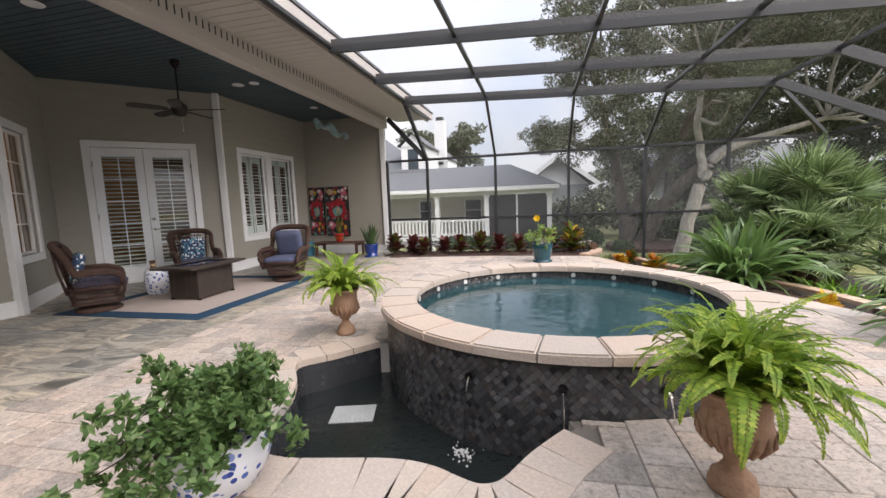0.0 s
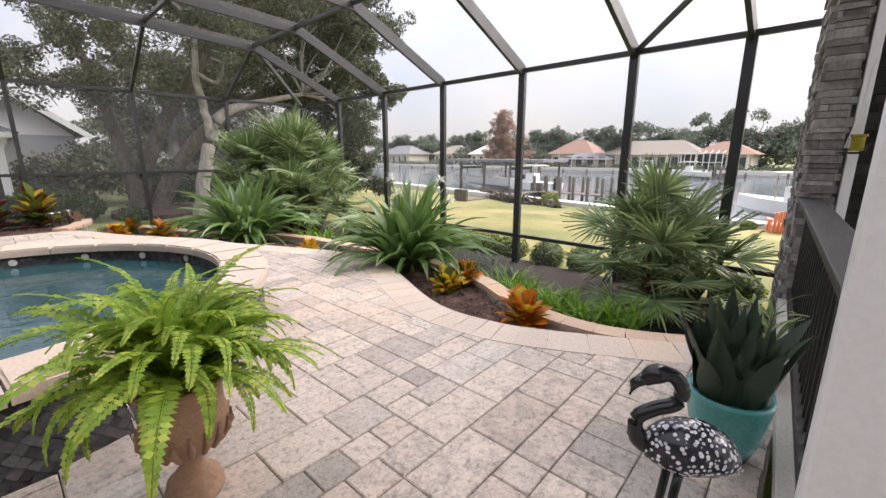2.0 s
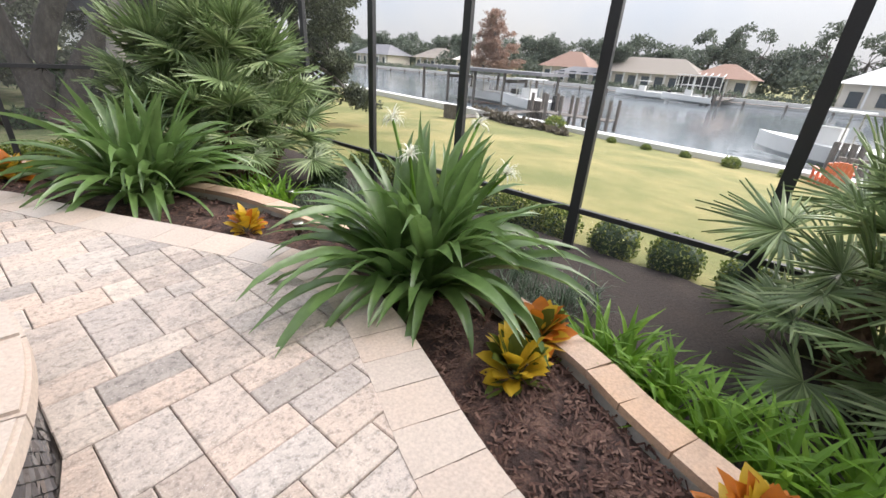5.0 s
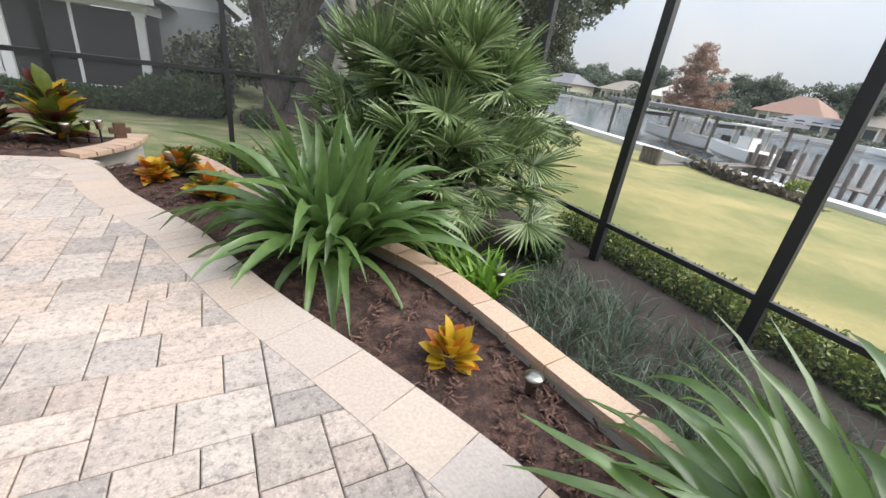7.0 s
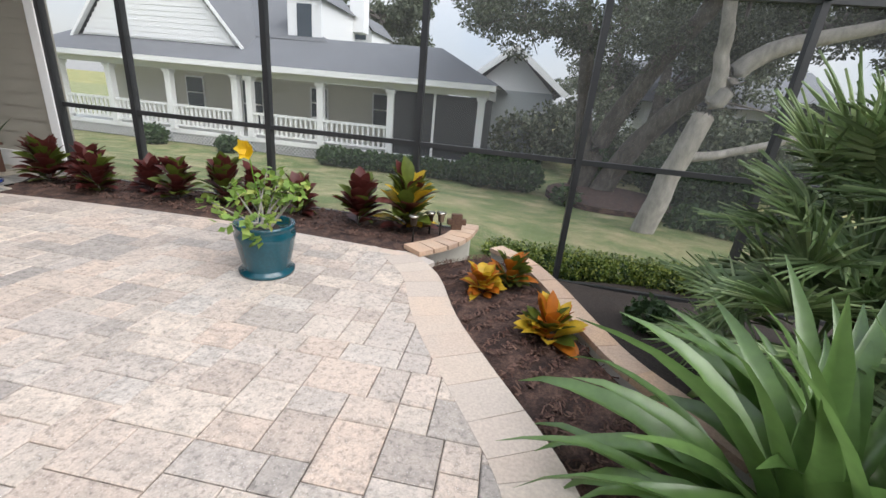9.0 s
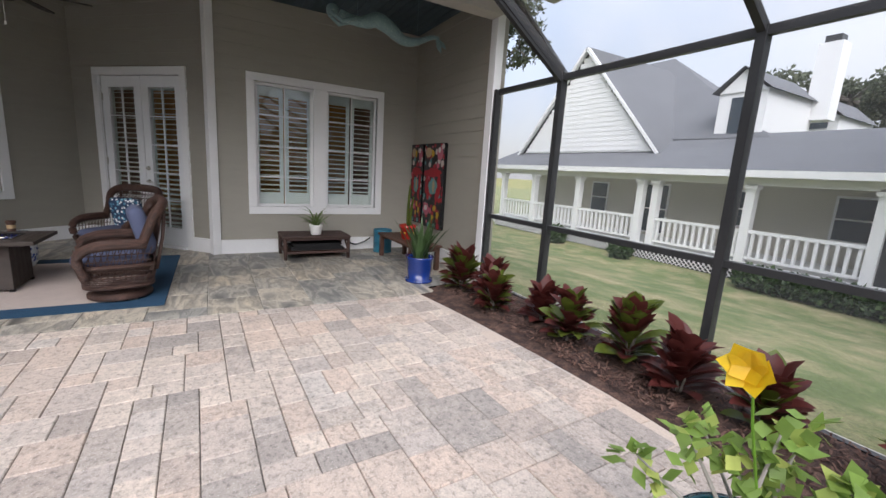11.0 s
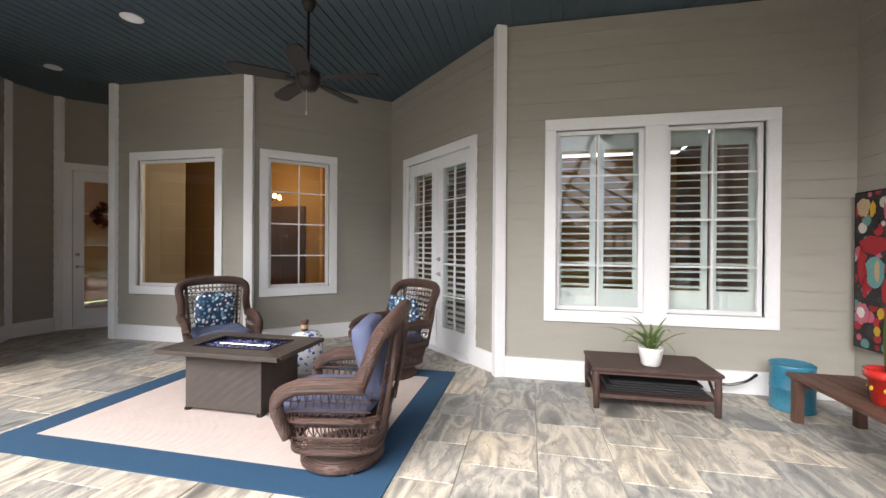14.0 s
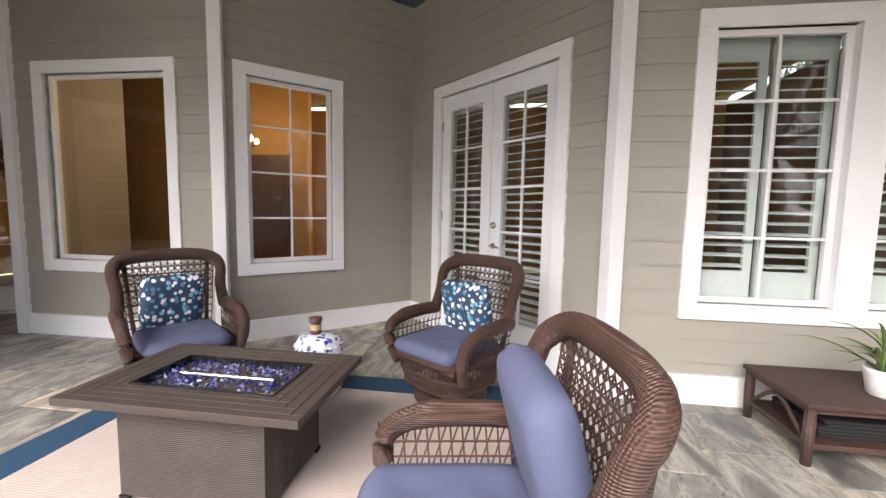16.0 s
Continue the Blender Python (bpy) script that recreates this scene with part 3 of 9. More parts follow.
def strap(bm, base, yaw, length, width, rise, droop, segs=7, fold=0.25, twist=0.0, tip=0.15, bell=0.35):
    """A strap leaf that rises and arches over. rise: start angle above level (degrees); droop: how far it bends down."""
    x, y, z = base
    a = radians(rise)
    step = length / segs
    left, mid, right = [], [], []
    cy, sy = math.cos(yaw), math.sin(yaw)
    for i in range(segs + 1):
        t = i / segs
        w = width * 0.5 * max(tip * (1 - t) + 0.02, min(1.0, 0.35 + t / bell * 0.65) * (1 - max(0, (t - bell) / (1 - bell)) ** 1.8))
        tw = twist * t
        n = Vector((-math.sin(a) * cy, -math.sin(a) * sy, math.cos(a)))
        s = Vector((-sy, cy, 0))
        s2 = s * math.cos(tw) + n * math.sin(tw)
        p = Vector((x, y, z))
        left.append(bm.verts.new(p + s2 * w + n * w * fold))
        mid.append(bm.verts.new(p))
        right.append(bm.verts.new(p - s2 * w + n * w * fold))
        x += math.cos(a) * cy * step
        y += math.cos(a) * sy * step
        z += math.sin(a) * step
        a -= radians(droop) / segs * (0.5 + t)
    for i in range(segs):
        bm.faces.new((left[i], left[i + 1], mid[i + 1], mid[i]))
        bm.faces.new((mid[i], mid[i + 1], right[i + 1], right[i]))


def leaf_quad(bm, p, d, n, l, w):
    """A small pointed leaf at p along d, facing n."""
    s = d.cross(n).normalized() * w / 2
    a = bm.verts.new(p)
    b = bm.verts.new(p + d * l * 0.45 + s)
    c = bm.verts.new(p + d * l)
    e = bm.verts.new(p + d * l * 0.45 - s)
    bm.faces.new((a, b, c, e))


def rand_dir(rng, up=0.0):
    while True:
        v = Vector((rng.uniform(-1, 1), rng.uniform(-1, 1), rng.uniform(-1, 1)))
        if 0.05 < v.length < 1:
            v.normalize()
            v.z += up
            return v.normalized()


def leaf_cloud(centres, count, size, rng, aspect=0.55, squash=0.75):
    """Vertices and faces of small leaves scattered in clumps: centres of (x, y, z, radius)."""
    w = np.array([c[3] ** 2 for c in centres])
    idx = rng.choice(len(centres), count, p=w / w.sum())
    C = np.array(centres)[idx]
    d = rng.normal(size=(count, 3))
    d /= np.linalg.norm(d, axis=1)[:, None]
    r = C[:, 3] * rng.uniform(0.35, 1.0, count) ** 0.5
    P = C[:, :3] + d * r[:, None] * np.array([1, 1, squash])
    a = rng.normal(size=(count, 3))
    a /= np.linalg.norm(a, axis=1)[:, None]
    b = np.cross(a, rng.normal(size=(count, 3)))
    b /= np.linalg.norm(b, axis=1)[:, None]
    s = size * rng.uniform(0.6, 1.4, count)[:, None]
    V = np.stack([P, P + a * s * 0.5 + b * s * aspect * 0.5, P + a * s, P + a * s * 0.5 - b * s * aspect * 0.5], 1).reshape(-1, 3)
    F = np.arange(count * 4).reshape(-1, 4)
    return V, F


def cloud_ob(name, centres, count, size, mat, seed, parent=None, aspect=0.55, squash=0.75):
    V, F = leaf_cloud(centres, count, size, np.random.default_rng(seed), aspect, squash)
    me = bpy.data.meshes.new(name)
    me.from_pydata(V.tolist(), [], F.tolist())
    me.materials.append(mat)
    ob = new(name, me)
    if parent:
        ob.parent = parent
    return ob

# ---- ground, deck and beds ----
EDGE = smooth_line([(-0.25, 7.70), (0.05, 7.31), (0.29, 6.72), (0.55, 6.25), (0.85, 5.75), (0.99, 5.42), (1.28, 4.74), (1.66, 3.98), (1.98, 3.25),
                    (2.08, 2.70), (1.98, 2.22), (1.80, 1.76), (1.60, 1.30), (1.49, 0.90), (1.52, 0.52), (1.62, 0.21), (1.91, -0.33), (2.23, -0.86), (2.40, -1.12)], 5)
NORTH_EDGE = [(-4.75, 7.60), (-4.0, 7.70), (-3.05, 7.78), (-2.2, 7.82), (-0.95, 7.75), (-0.25, 7.70)]
CURB = smooth_line([(0.40, 8.45), (0.70, 8.15), (0.93, 7.66), (1.12, 7.10), (1.32, 6.62), (1.62, 6.2), (1.98, 5.65), (2.30, 5.0), (2.44, 4.35), (2.50, 3.85), (2.62, 3.1), (2.66, 2.4),
                    (2.58, 1.75), (2.44, 1.30), (2.26, 0.95), (2.09, 0.5), (2.06, 0.05), (2.16, -0.32), (2.40, -0.75), (2.62, -1.1)], 5)
DECK = NORTH_EDGE[:-1] + list(EDGE) + [(0.40, -1.15), (0.40, -4.5), (-4.75, -4.5)]
SPA, SPA_R = (-1.06, 2.46), 1.685
BASIN = smooth_line([(-2.70, 1.93), (-2.98, 1.60), (-3.20, 1.36), (-3.02, 1.05), (-2.90, 0.80), (-2.83, 0.47), (-2.73, 0.25), (-2.52, 0.18), (-2.01, 0.26), (-1.78, 0.25), (-1.60, 0.18),
                     (-1.50, 0.16), (-1.40, 0.22), (-1.27, 0.45), (-1.06, 0.74)], 5)


def sheet_with_hole(outer, hole, z0, z1):
    bm = bmesh.new()
    loops = []
    for poly in (outer, hole):
        if poly:
            vs = [bm.verts.new((x, y, z1)) for x, y in poly]
            loops.append(vs)
            for i in range(len(vs)):
                bm.edges.new((vs[i], vs[(i + 1) % len(vs)]))
    bmesh.ops.triangle_fill(bm, use_beauty=True, edges=bm.edges[:])
    for vs in loops:
        low = [bm.verts.new((v.co.x, v.co.y, z0)) for v in vs]
        n = len(vs)
        for i in range(n):
            bm.faces.new((vs[i], vs[(i + 1) % n], low[(i + 1) % n], low[i]))
    bmesh.ops.recalc_face_normals(bm, faces=bm.faces[:])
    return bm


def ribbon(bm, a, b, z0, z1):
    """A solid strip between two lines of equal length, from z0 to z1."""
    rows = [[bm.verts.new((*p, z)) for p in line] for line in (a, b) for z in (z0, z1)]
    a0, a1, b0, b1 = rows
    for i in range(len(a) - 1):
        bm.faces.new((a1[i], a1[i + 1], b1[i + 1], b1[i]))
        bm.faces.new((a0[i], a0[i + 1], a1[i + 1], a1[i]))
        bm.faces.new((b1[i], b1[i + 1], b0[i + 1], b0[i]))
    bm.faces.new((a0[0], a1[0], b1[0], b0[0]))
    bm.faces.new((a0[-1], b0[-1], b1[-1], a1[-1]))


deck = link("deck_slab", sheet_with_hole(DECK, BASIN + [(-1.2, 1.2), (-2.4, 2.0)], -0.62, -0.02), M["stucco"])
deck.data.materials.append(M["joint"])
for p in deck.data.polygons:
    p.material_index = 1 if abs(p.normal.z) > 0.5 else 0
tagged(deck, "raised patio slab with sanded joints under the pavers", "patio", kind="structure")


def ground_height(x, y):
    """Ground outside the patio: level beside the house, falling to the canal and to the neighbour."""
    z = -0.12 - 0.40 * min(1, max(0, (x + 1.2) / 2.4)) if y > 5 else -0.52
    z += (-0.84 - z) * min(1, max(0, (y - 9.3) / 5.7))
    z -= 0.78 * min(1, max(0, (x - 4.7) / 11.5)) if x > 4.7 else 0
    z = max(z, -1.42)
    return z


def make_ground():
    xs = sorted(set([-400, -200, -90, -50, -30] + [-20 + i for i in range(0, 19)] + [-1.2 + 0.4 * i for i in range(17)] + [5.4 + 0.8 * i for i in range(15)] + [16.9]))
    ys = sorted(set([-400, -150, -60, -30, -15, -6] + [-3 + i for i in range(8)] + [4.9, 5.1] + [6 + 0.5 * i for i in range(22)] + [17 + i for i in range(8)] + [27, 35, 60, 120, 400]))
    bm = bmesh.new()
    grid = [[bm.verts.new((x if x < 5 else 5 + (x - 5) * (min(30.0, max(8.0, 17.25 + 0.2 * y)) - 5) / 11.9, y, ground_height(x, y) + 0.02 * noise.noise((x * 0.7, y * 0.7, 0)))) for x in xs] for y in ys]
    for j in range(len(ys) - 1):
        for i in range(len(xs) - 1):
            x, y = (xs[i] + xs[i + 1]) / 2, (ys[j] + ys[j + 1]) / 2
            if -13 < x < 1.9 and -6 < y < 4.9 or -13 < x < -0.3 and -6 < y < 7.0:
                continue
            bm.faces.new((grid[j][i], grid[j][i + 1], grid[j + 1][i + 1], grid[j + 1][i]))
    # canal bed and far land
    far = [(4.9, -400), (4.9, 400), (78, 400), (78, -400)]
    bm.faces.new([bm.verts.new((x, y, -3.2)) for x, y in far])
    bm.faces.new([bm.verts.new((x, y, -1.3)) for x, y in ((78, 400), (78, -400), (2500, -2500), (2500, 2500))])
    ob = link("ground", bm, M["grass"], smooth=False)
    ob.data.materials.append(M["grass_n"])
    for p in ob.data.polygons:
        if p.center.y > 8.7 and p.center.x < 4.2 + 0.35 * (p.center.y - 8.7) and p.center.y < 60:
            p.material_index = 1
    return tagged(ob, "yellow-green lawn sloping down to a canal", "lawn", kind="structure")


make_ground()


def make_canal():
    bm = bmesh.new()
    bm.faces.new([bm.verts.new((x, y, -2.0)) for x, y in ((4.9, -400), (78.5, -400), (78.5, 400), (4.9, 400))])
    tagged(link("canal_water", bm, M["canal"]), "rippled grey canal water reflecting a cloudy sky", "water", kind="structure")
    bm = bmesh.new()
    bar(bm, (17.25 + 0.2 * -40, -40, -2.0), (17.25 + 0.2 * 62, 62, -2.0), 0.75, 1.78)
    tagged(link("seawall_near", bm, M["concrete"]), "pale concrete seawall along the lawn", "seawall", kind="structure")
    bm = bmesh.new()
    box(bm, 77.6, 78.4, -400, 400, -3.2, -1.1)
    tagged(link("seawall_far", bm, M["concrete"]), "pale seawall across the canal", "seawall", kind="structure")


make_canal()

# mulch beds
bm = bmesh.new()
inner = offset_line(EDGE, 0.02)
n = min(len(EDGE), len(CURB))
a = [EDGE[int(i * (len(EDGE) - 1) / 60)] for i in range(61)]
b = [CURB[int(i * (len(CURB) - 1) / 60)] for i in range(61)]
rows = []
for p, q in zip(a, b):
    rows.append([bm.verts.new((p[0] + (q[0] - p[0]) * k / 8, p[1] + (q[1] - p[1]) * k / 8, -0.20 + 0.03 * noise.noise((p[0] * 3 + k, p[1] * 3, 1)) + 0.035 * math.sin(k / 8 * math.pi))) for k in range(9)])
for r, s in zip(rows, rows[1:]):
    for k in range(8):
        bm.faces.new((r[k], r[k + 1], s[k + 1], s[k]))
tagged(link("mulch_bed_east", bm, M["mulch"], smooth=True), "bed of reddish-brown bark mulch beside the patio", "mulch bed", kind="structure")

bm = bmesh.new()
rows = []
for i in range(61):
    x = -4.95 + i * (5.05 / 60)
    y0 = np.interp(x, [p[0] for p in NORTH_EDGE], [p[1] for p in NORTH_EDGE]) if x > -4.75 else 7.6
    if x > -0.25:
        y0 = 7.70 + (x + 0.25) * 2.2
    rows.append([bm.verts.new((x, y0 + (8.72 - y0) * k / 8, 0.0 + 0.03 * noise.noise((x * 3, k, 2)) + 0.03 * math.sin(k / 8 * math.pi) - 0.012)) for k in range(9)])
for r, s in zip(rows, rows[1:]):
    for k in range(8):
        bm.faces.new((r[k], r[k + 1], s[k + 1], s[k]))
tagged(link("mulch_bed_north", bm, M["mulch"], smooth=True), "narrow bed of dark brown bark mulch under the screen wall", "mulch bed", kind="structure")

bm = bmesh.new()
prism(bm, [(-4.97, 7.62), (-2.2, 7.84), (-0.27, 7.72), (0.14, 8.60), (0.14, 8.80), (-4.97, 8.80)], -0.5, -0.03)
tagged(link("bed_retaining_core", bm, M["stucco"]), "stucco-faced retaining wall of the raised bed", "retaining wall", kind="structure")

# lower planting strip outside the curb
bm = bmesh.new()
b = CURB
c = [(max(p[0] + 0.5, 4.75), p[1] + (1.2 if p[1] > 7.5 else 0)) for p in CURB]
rows = [[bm.verts.new((p[0] + (q[0] - p[0]) * k / 8, p[1] + (q[1] - p[1]) * k / 8, -0.43 + 0.04 * noise.noise((p[0] * 2, p[1] * 2 + k, 5)) - 0.03 * k / 8)) for k in range(9)] for p, q in zip(b, c)]
for r, s in zip(rows, rows[1:]):
    for k in range(8):
        bm.faces.new((r[k], r[k + 1], s[k + 1], s[k]))
tagged(link("soil_bed_lower", bm, M["soil"], smooth=True), "lower planting strip of dark soil outside the curb", "soil", kind="structure")

# curb with stone caps
curb = thing("bed_curb", "low curved bed curb capped with tan stone", "curb", kind="structure")
bm = bmesh.new()
ribbon(bm, CURB, offset_line(CURB, 0.13), -0.50, -0.135)
part("curb_core", bm, M["stucco"], curb)
for i in range(0, len(CURB) - 3, 3):
    seg = CURB[i:i + 4]
    seg = [tuple(np.array(seg[0]) + (np.array(seg[1]) - np.array(seg[0])) * 0.04), *seg[1:3], tuple(np.array(seg[3]) - (np.array(seg[3]) - np.array(seg[2])) * 0.04)]
    bm = bmesh.new()
    ribbon(bm, offset_line(seg, -0.02), offset_line(seg, 0.155), -0.135, -0.09)
    part("cap_stone", bm, M["curb_cap"], curb)

# wall end cap between the raised bed and the patio corner
cap = thing("retaining_wall_cap", "curved stone cap on the end of the bed wall", "wall cap", kind="structure")
CAPL = smooth_line([(-0.30, 7.72), (-0.10, 7.98), (0.02, 8.25), (0.07, 8.55), (0.08, 8.75)], 2)
for i in range(0, len(CAPL) - 1, 1):
    seg = CAPL[i:i + 2]
    seg = [tuple(np.array(seg[0]) + (np.array(seg[1]) - np.array(seg[0])) * 0.03), tuple(np.array(seg[1]) - (np.array(seg[1]) - np.array(seg[0])) * 0.03)]
    bm = bmesh.new()
    ribbon(bm, offset_line(seg, 0.10), offset_line(seg, -0.14), 0.0, 0.045)
    part("cap_stone", bm, M["curb_cap"], cap)

# ---- spa and lower basin ----
def ring(bm, r0, r1, z0, z1, a0, a1, n=4, c=SPA):
    A = [(c[0] + r0 * math.cos(a0 + (a1 - a0) * i / n), c[1] + r0 * math.sin(a0 + (a1 - a0) * i / n)) for i in range(n + 1)]
    B = [(c[0] + r1 * math.cos(a0 + (a1 - a0) * i / n), c[1] + r1 * math.sin(a0 + (a1 - a0) * i / n)) for i in range(n + 1)]
    ribbon(bm, A, B, z0, z1)


spa = thing("raised_spa", "round raised spa with dark glass mosaic wall and stone coping", "spa")
bm = bmesh.new()
ring(bm, 1.40, 1.63, -0.60, 0.335, 0, 2 * math.pi, 96)
part("wall", bm, M["grout"], spa)
for i in range(26):
    bm = bmesh.new()
    s = 2 * math.pi / 26
    ring(bm, 1.36, SPA_R, 0.335, 0.40, i * s + 0.003, (i + 1) * s - 0.003, 4)
    bmesh.ops.bevel(bm, geom=[e for e in bm.edges if all(v.co.z > 0.39 for v in e.verts) and len(e.link_faces) == 2], offset=0.012, segments=2, affect="EDGES")
    part("coping_stone", bm, M["coping"], spa)


def mosaic(r, z0, z1, out, size=0.056):
    """Small glass tiles, each a little tilted, on a round wall."""
    V, F = [], []
    rng = random.Random(3)
    n = int(2 * math.pi * r / size)
    rowsz = int((z1 - z0) / size * 2) - 1
    for k in range(rowsz):
        for i in range(n):
            a = 2 * math.pi * (i + 0.5 * (k % 2)) / n
            t = Vector((-math.sin(a), math.cos(a), 0))
            nn = Vector((math.cos(a), math.sin(a), 0)) * out
            z = z0 + (k + 1) * size / 2
            c = Vector((SPA[0] + r * math.cos(a), SPA[1] + r * math.sin(a), z)) + nn * 0.004
            h = size * 0.46
            tilt = nn * rng.uniform(-0.004, 0.004)
            tilt2 = nn * rng.uniform(-0.008, 0.002)
            base = len(V)
            up = Vector((0, 0, h))
            for sx, sz in ((0, -1), (1, 0), (0, 1), (-1, 0)):
                V.append(c + t * h * sx + up * sz + tilt * sx + tilt2 * sz)
            F.append((base, base + 1, base + 2, base + 3) if out > 0 else (base + 3, base + 2, base + 1, base))
    me = bpy.data.meshes.new("mosaic_tiles")
    me.from_pydata([tuple(v) for v in V], [], F)
    me.materials.append(M["mosaic"])
    ob = new("mosaic_tiles", me)
    ob.parent = spa
    ob["kind"] = "stuff"


mosaic(1.63, -0.56, 0.33, 1)
mosaic(1.40, 0.10, 0.33, -1, 0.045)
bm = bmesh.new()
ring(bm, 0.02, 1.41, -0.62, -0.50, 0, 2 * math.pi, 64)
part("spa_floor", bm, M["spa_floor"], spa)
bm = bmesh.new()
ring(bm, 0.85, 1.41, -0.50, -0.02, 0, 2 * math.pi, 64)
part("bench", bm, M["spa_floor"], spa)
bm = bmesh.new()
ring(bm, 0.001, 1.402, 0.20, 0.245, 0, 2 * math.pi, 72)
tagged(link("spa_water", bm, M["spa_water"]), "still blue-green spa water reflecting the sky", "water", kind="structure")
for a in (-112, -92, -72, -52):
    for da in (0,):
        ca, sa = math.cos(radians(a)), math.sin(radians(a))
        bm = bmesh.new()
        m = Matrix.Translation((SPA[0] + 1.63 * ca, SPA[1] + 1.63 * sa, 0.17)) @ Matrix.Rotation(radians(a), 4, "Z") @ Matrix.Rotation(radians(90), 4, "Y")
        lathe(bm, [(0.030, -0.02), (0.030, 0.035), (0.022, 0.035), (0.018, 0.0)], 14, m)
        part("spout", bm, M["bronze_dark"], spa)
        bm = bmesh.new()
        pts = [(SPA[0] + (1.66 + 0.10 * t) * ca, SPA[1] + (1.66 + 0.10 * t) * sa, 0.165 - 0.50 * t * t) for t in (0, 0.2, 0.4, 0.6, 0.8, 0.96)]
        tube(bm, pts, [0.007, 0.007, 0.006, 0.006, 0.007, 0.009], 6)
        part("water_jet", bm, M["glass"], spa)
for k in range(9):
    a = radians(20 + k * 20)
    bm = bmesh.new()
    m = Matrix.Translation((SPA[0] + 1.393 * math.cos(a), SPA[1] + 1.393 * math.sin(a), 0.285)) @ Matrix.Rotation(a, 4, "Z") @ Matrix.Rotation(radians(-90), 4, "Y")
    lathe(bm, [(0.028, 0.0), (0.028, 0.008), (0.012, 0.010)], 12, m)
    part("jet_fitting", bm, M["white_plastic"], spa)

for k, a in enumerate((-112, -92, -72)):
    rngs = random.Random(k)
    bm = bmesh.new()
    cx, cy = SPA[0] + 1.76 * math.cos(radians(a)), SPA[1] + 1.76 * math.sin(radians(a))
    for q in range(90):
        rr, aa = abs(rngs.gauss(0, 0.05)), rngs.uniform(0, 6.28)
        bmesh.ops.create_icosphere(bm, subdivisions=1, radius=rngs.uniform(0.003, 0.009), matrix=Matrix.Translation((cx + rr * math.cos(aa), cy + rr * math.sin(aa), -0.297 + max(0, 0.03 - rr * 0.4) * rngs.random())))
    sp = link("water_splash", bm, M["white_plastic"], smooth=True)
    tagged(sp, "white bubbles where a spout falls into the basin", "splash", kind="stuff")

basin = thing("lower_basin", "dark tiled overflow basin below the spa", "basin")
bm = bmesh.new()
out = offset_line(BASIN, -0.06)
ribbon(bm, offset_line(BASIN, 0.012), out, -0.60, -0.052)
part("basin_wall", bm, M["mosaic"], basin)
bm = bmesh.new()
prism(bm, [p for p in BASIN] + [(-1.2, 1.2), (-2.4, 2.0)], -0.66, -0.58)
part("basin_floor", bm, M["basin"], basin)
bm = bmesh.new()
bm.faces.new([bm.verts.new((*p, -0.30)) for p in BASIN + [(-1.2, 1.2), (-2.4, 2.0)]])
bmesh.ops.triangulate(bm, faces=bm.faces[:])
tagged(link("basin_water", bm, water_material("basin_water", (0.018, 0.022, 0.022), 16, 0.25, 0.03)), "dark rippled water in the lower basin", "water", kind="structure")
for i in range(0, len(BASIN) - 4, 3):
    seg = BASIN[i:i + 4]
    seg = [tuple(np.array(seg[0]) + (np.array(seg[1]) - np.array(seg[0])) * 0.05), *seg[1:3], tuple(np.array(seg[3]) - (np.array(seg[3]) - np.array(seg[2])) * 0.05)]
    bm = bmesh.new()
    ribbon(bm, offset_line(seg, 0.02), offset_line(seg, -0.26), -0.05, 0.006)
    part("coping_stone", bm, M["coping"], basin)
bm = bmesh.new()
box(bm, -0.16, 0.16, -0.12, 0.12, 0, 0.012, bev=0.004)
for k in range(9):
    box(bm, -0.145 + k * 0.034, -0.13 + k * 0.034, -0.105, 0.105, 0.012, 0.018)
drain = link("drain_grate", bm, material("worn_drain_plastic", (0.42, 0.43, 0.42), 0.5, vary=0.15, stain=9))
drain.matrix_basis = pose(-2.62, 1.17, -0.30, 0, 0, 15)
tagged(drain, "white plastic drain grate in the dark basin", "drain grate")

# ---- house walls ----
def wall_frame(p, q):
    """Axes of a wall from p to q: u along it, v up, w out to its left side."""
    p, q = Vector((*p, 0)), Vector((*q, 0))
    u = (q - p).normalized()
    w = Vector((-u.y, u.x, 0))
    m = Matrix(((u.x, w.x, 0, p.x), (u.y, w.y, 0, p.y), (0, 0, 1, 0), (0, 0, 0, 1)))
    return m, (q - p).length


TOP = 3.57
BOARD = bpy.data.meshes.new("clapboard")


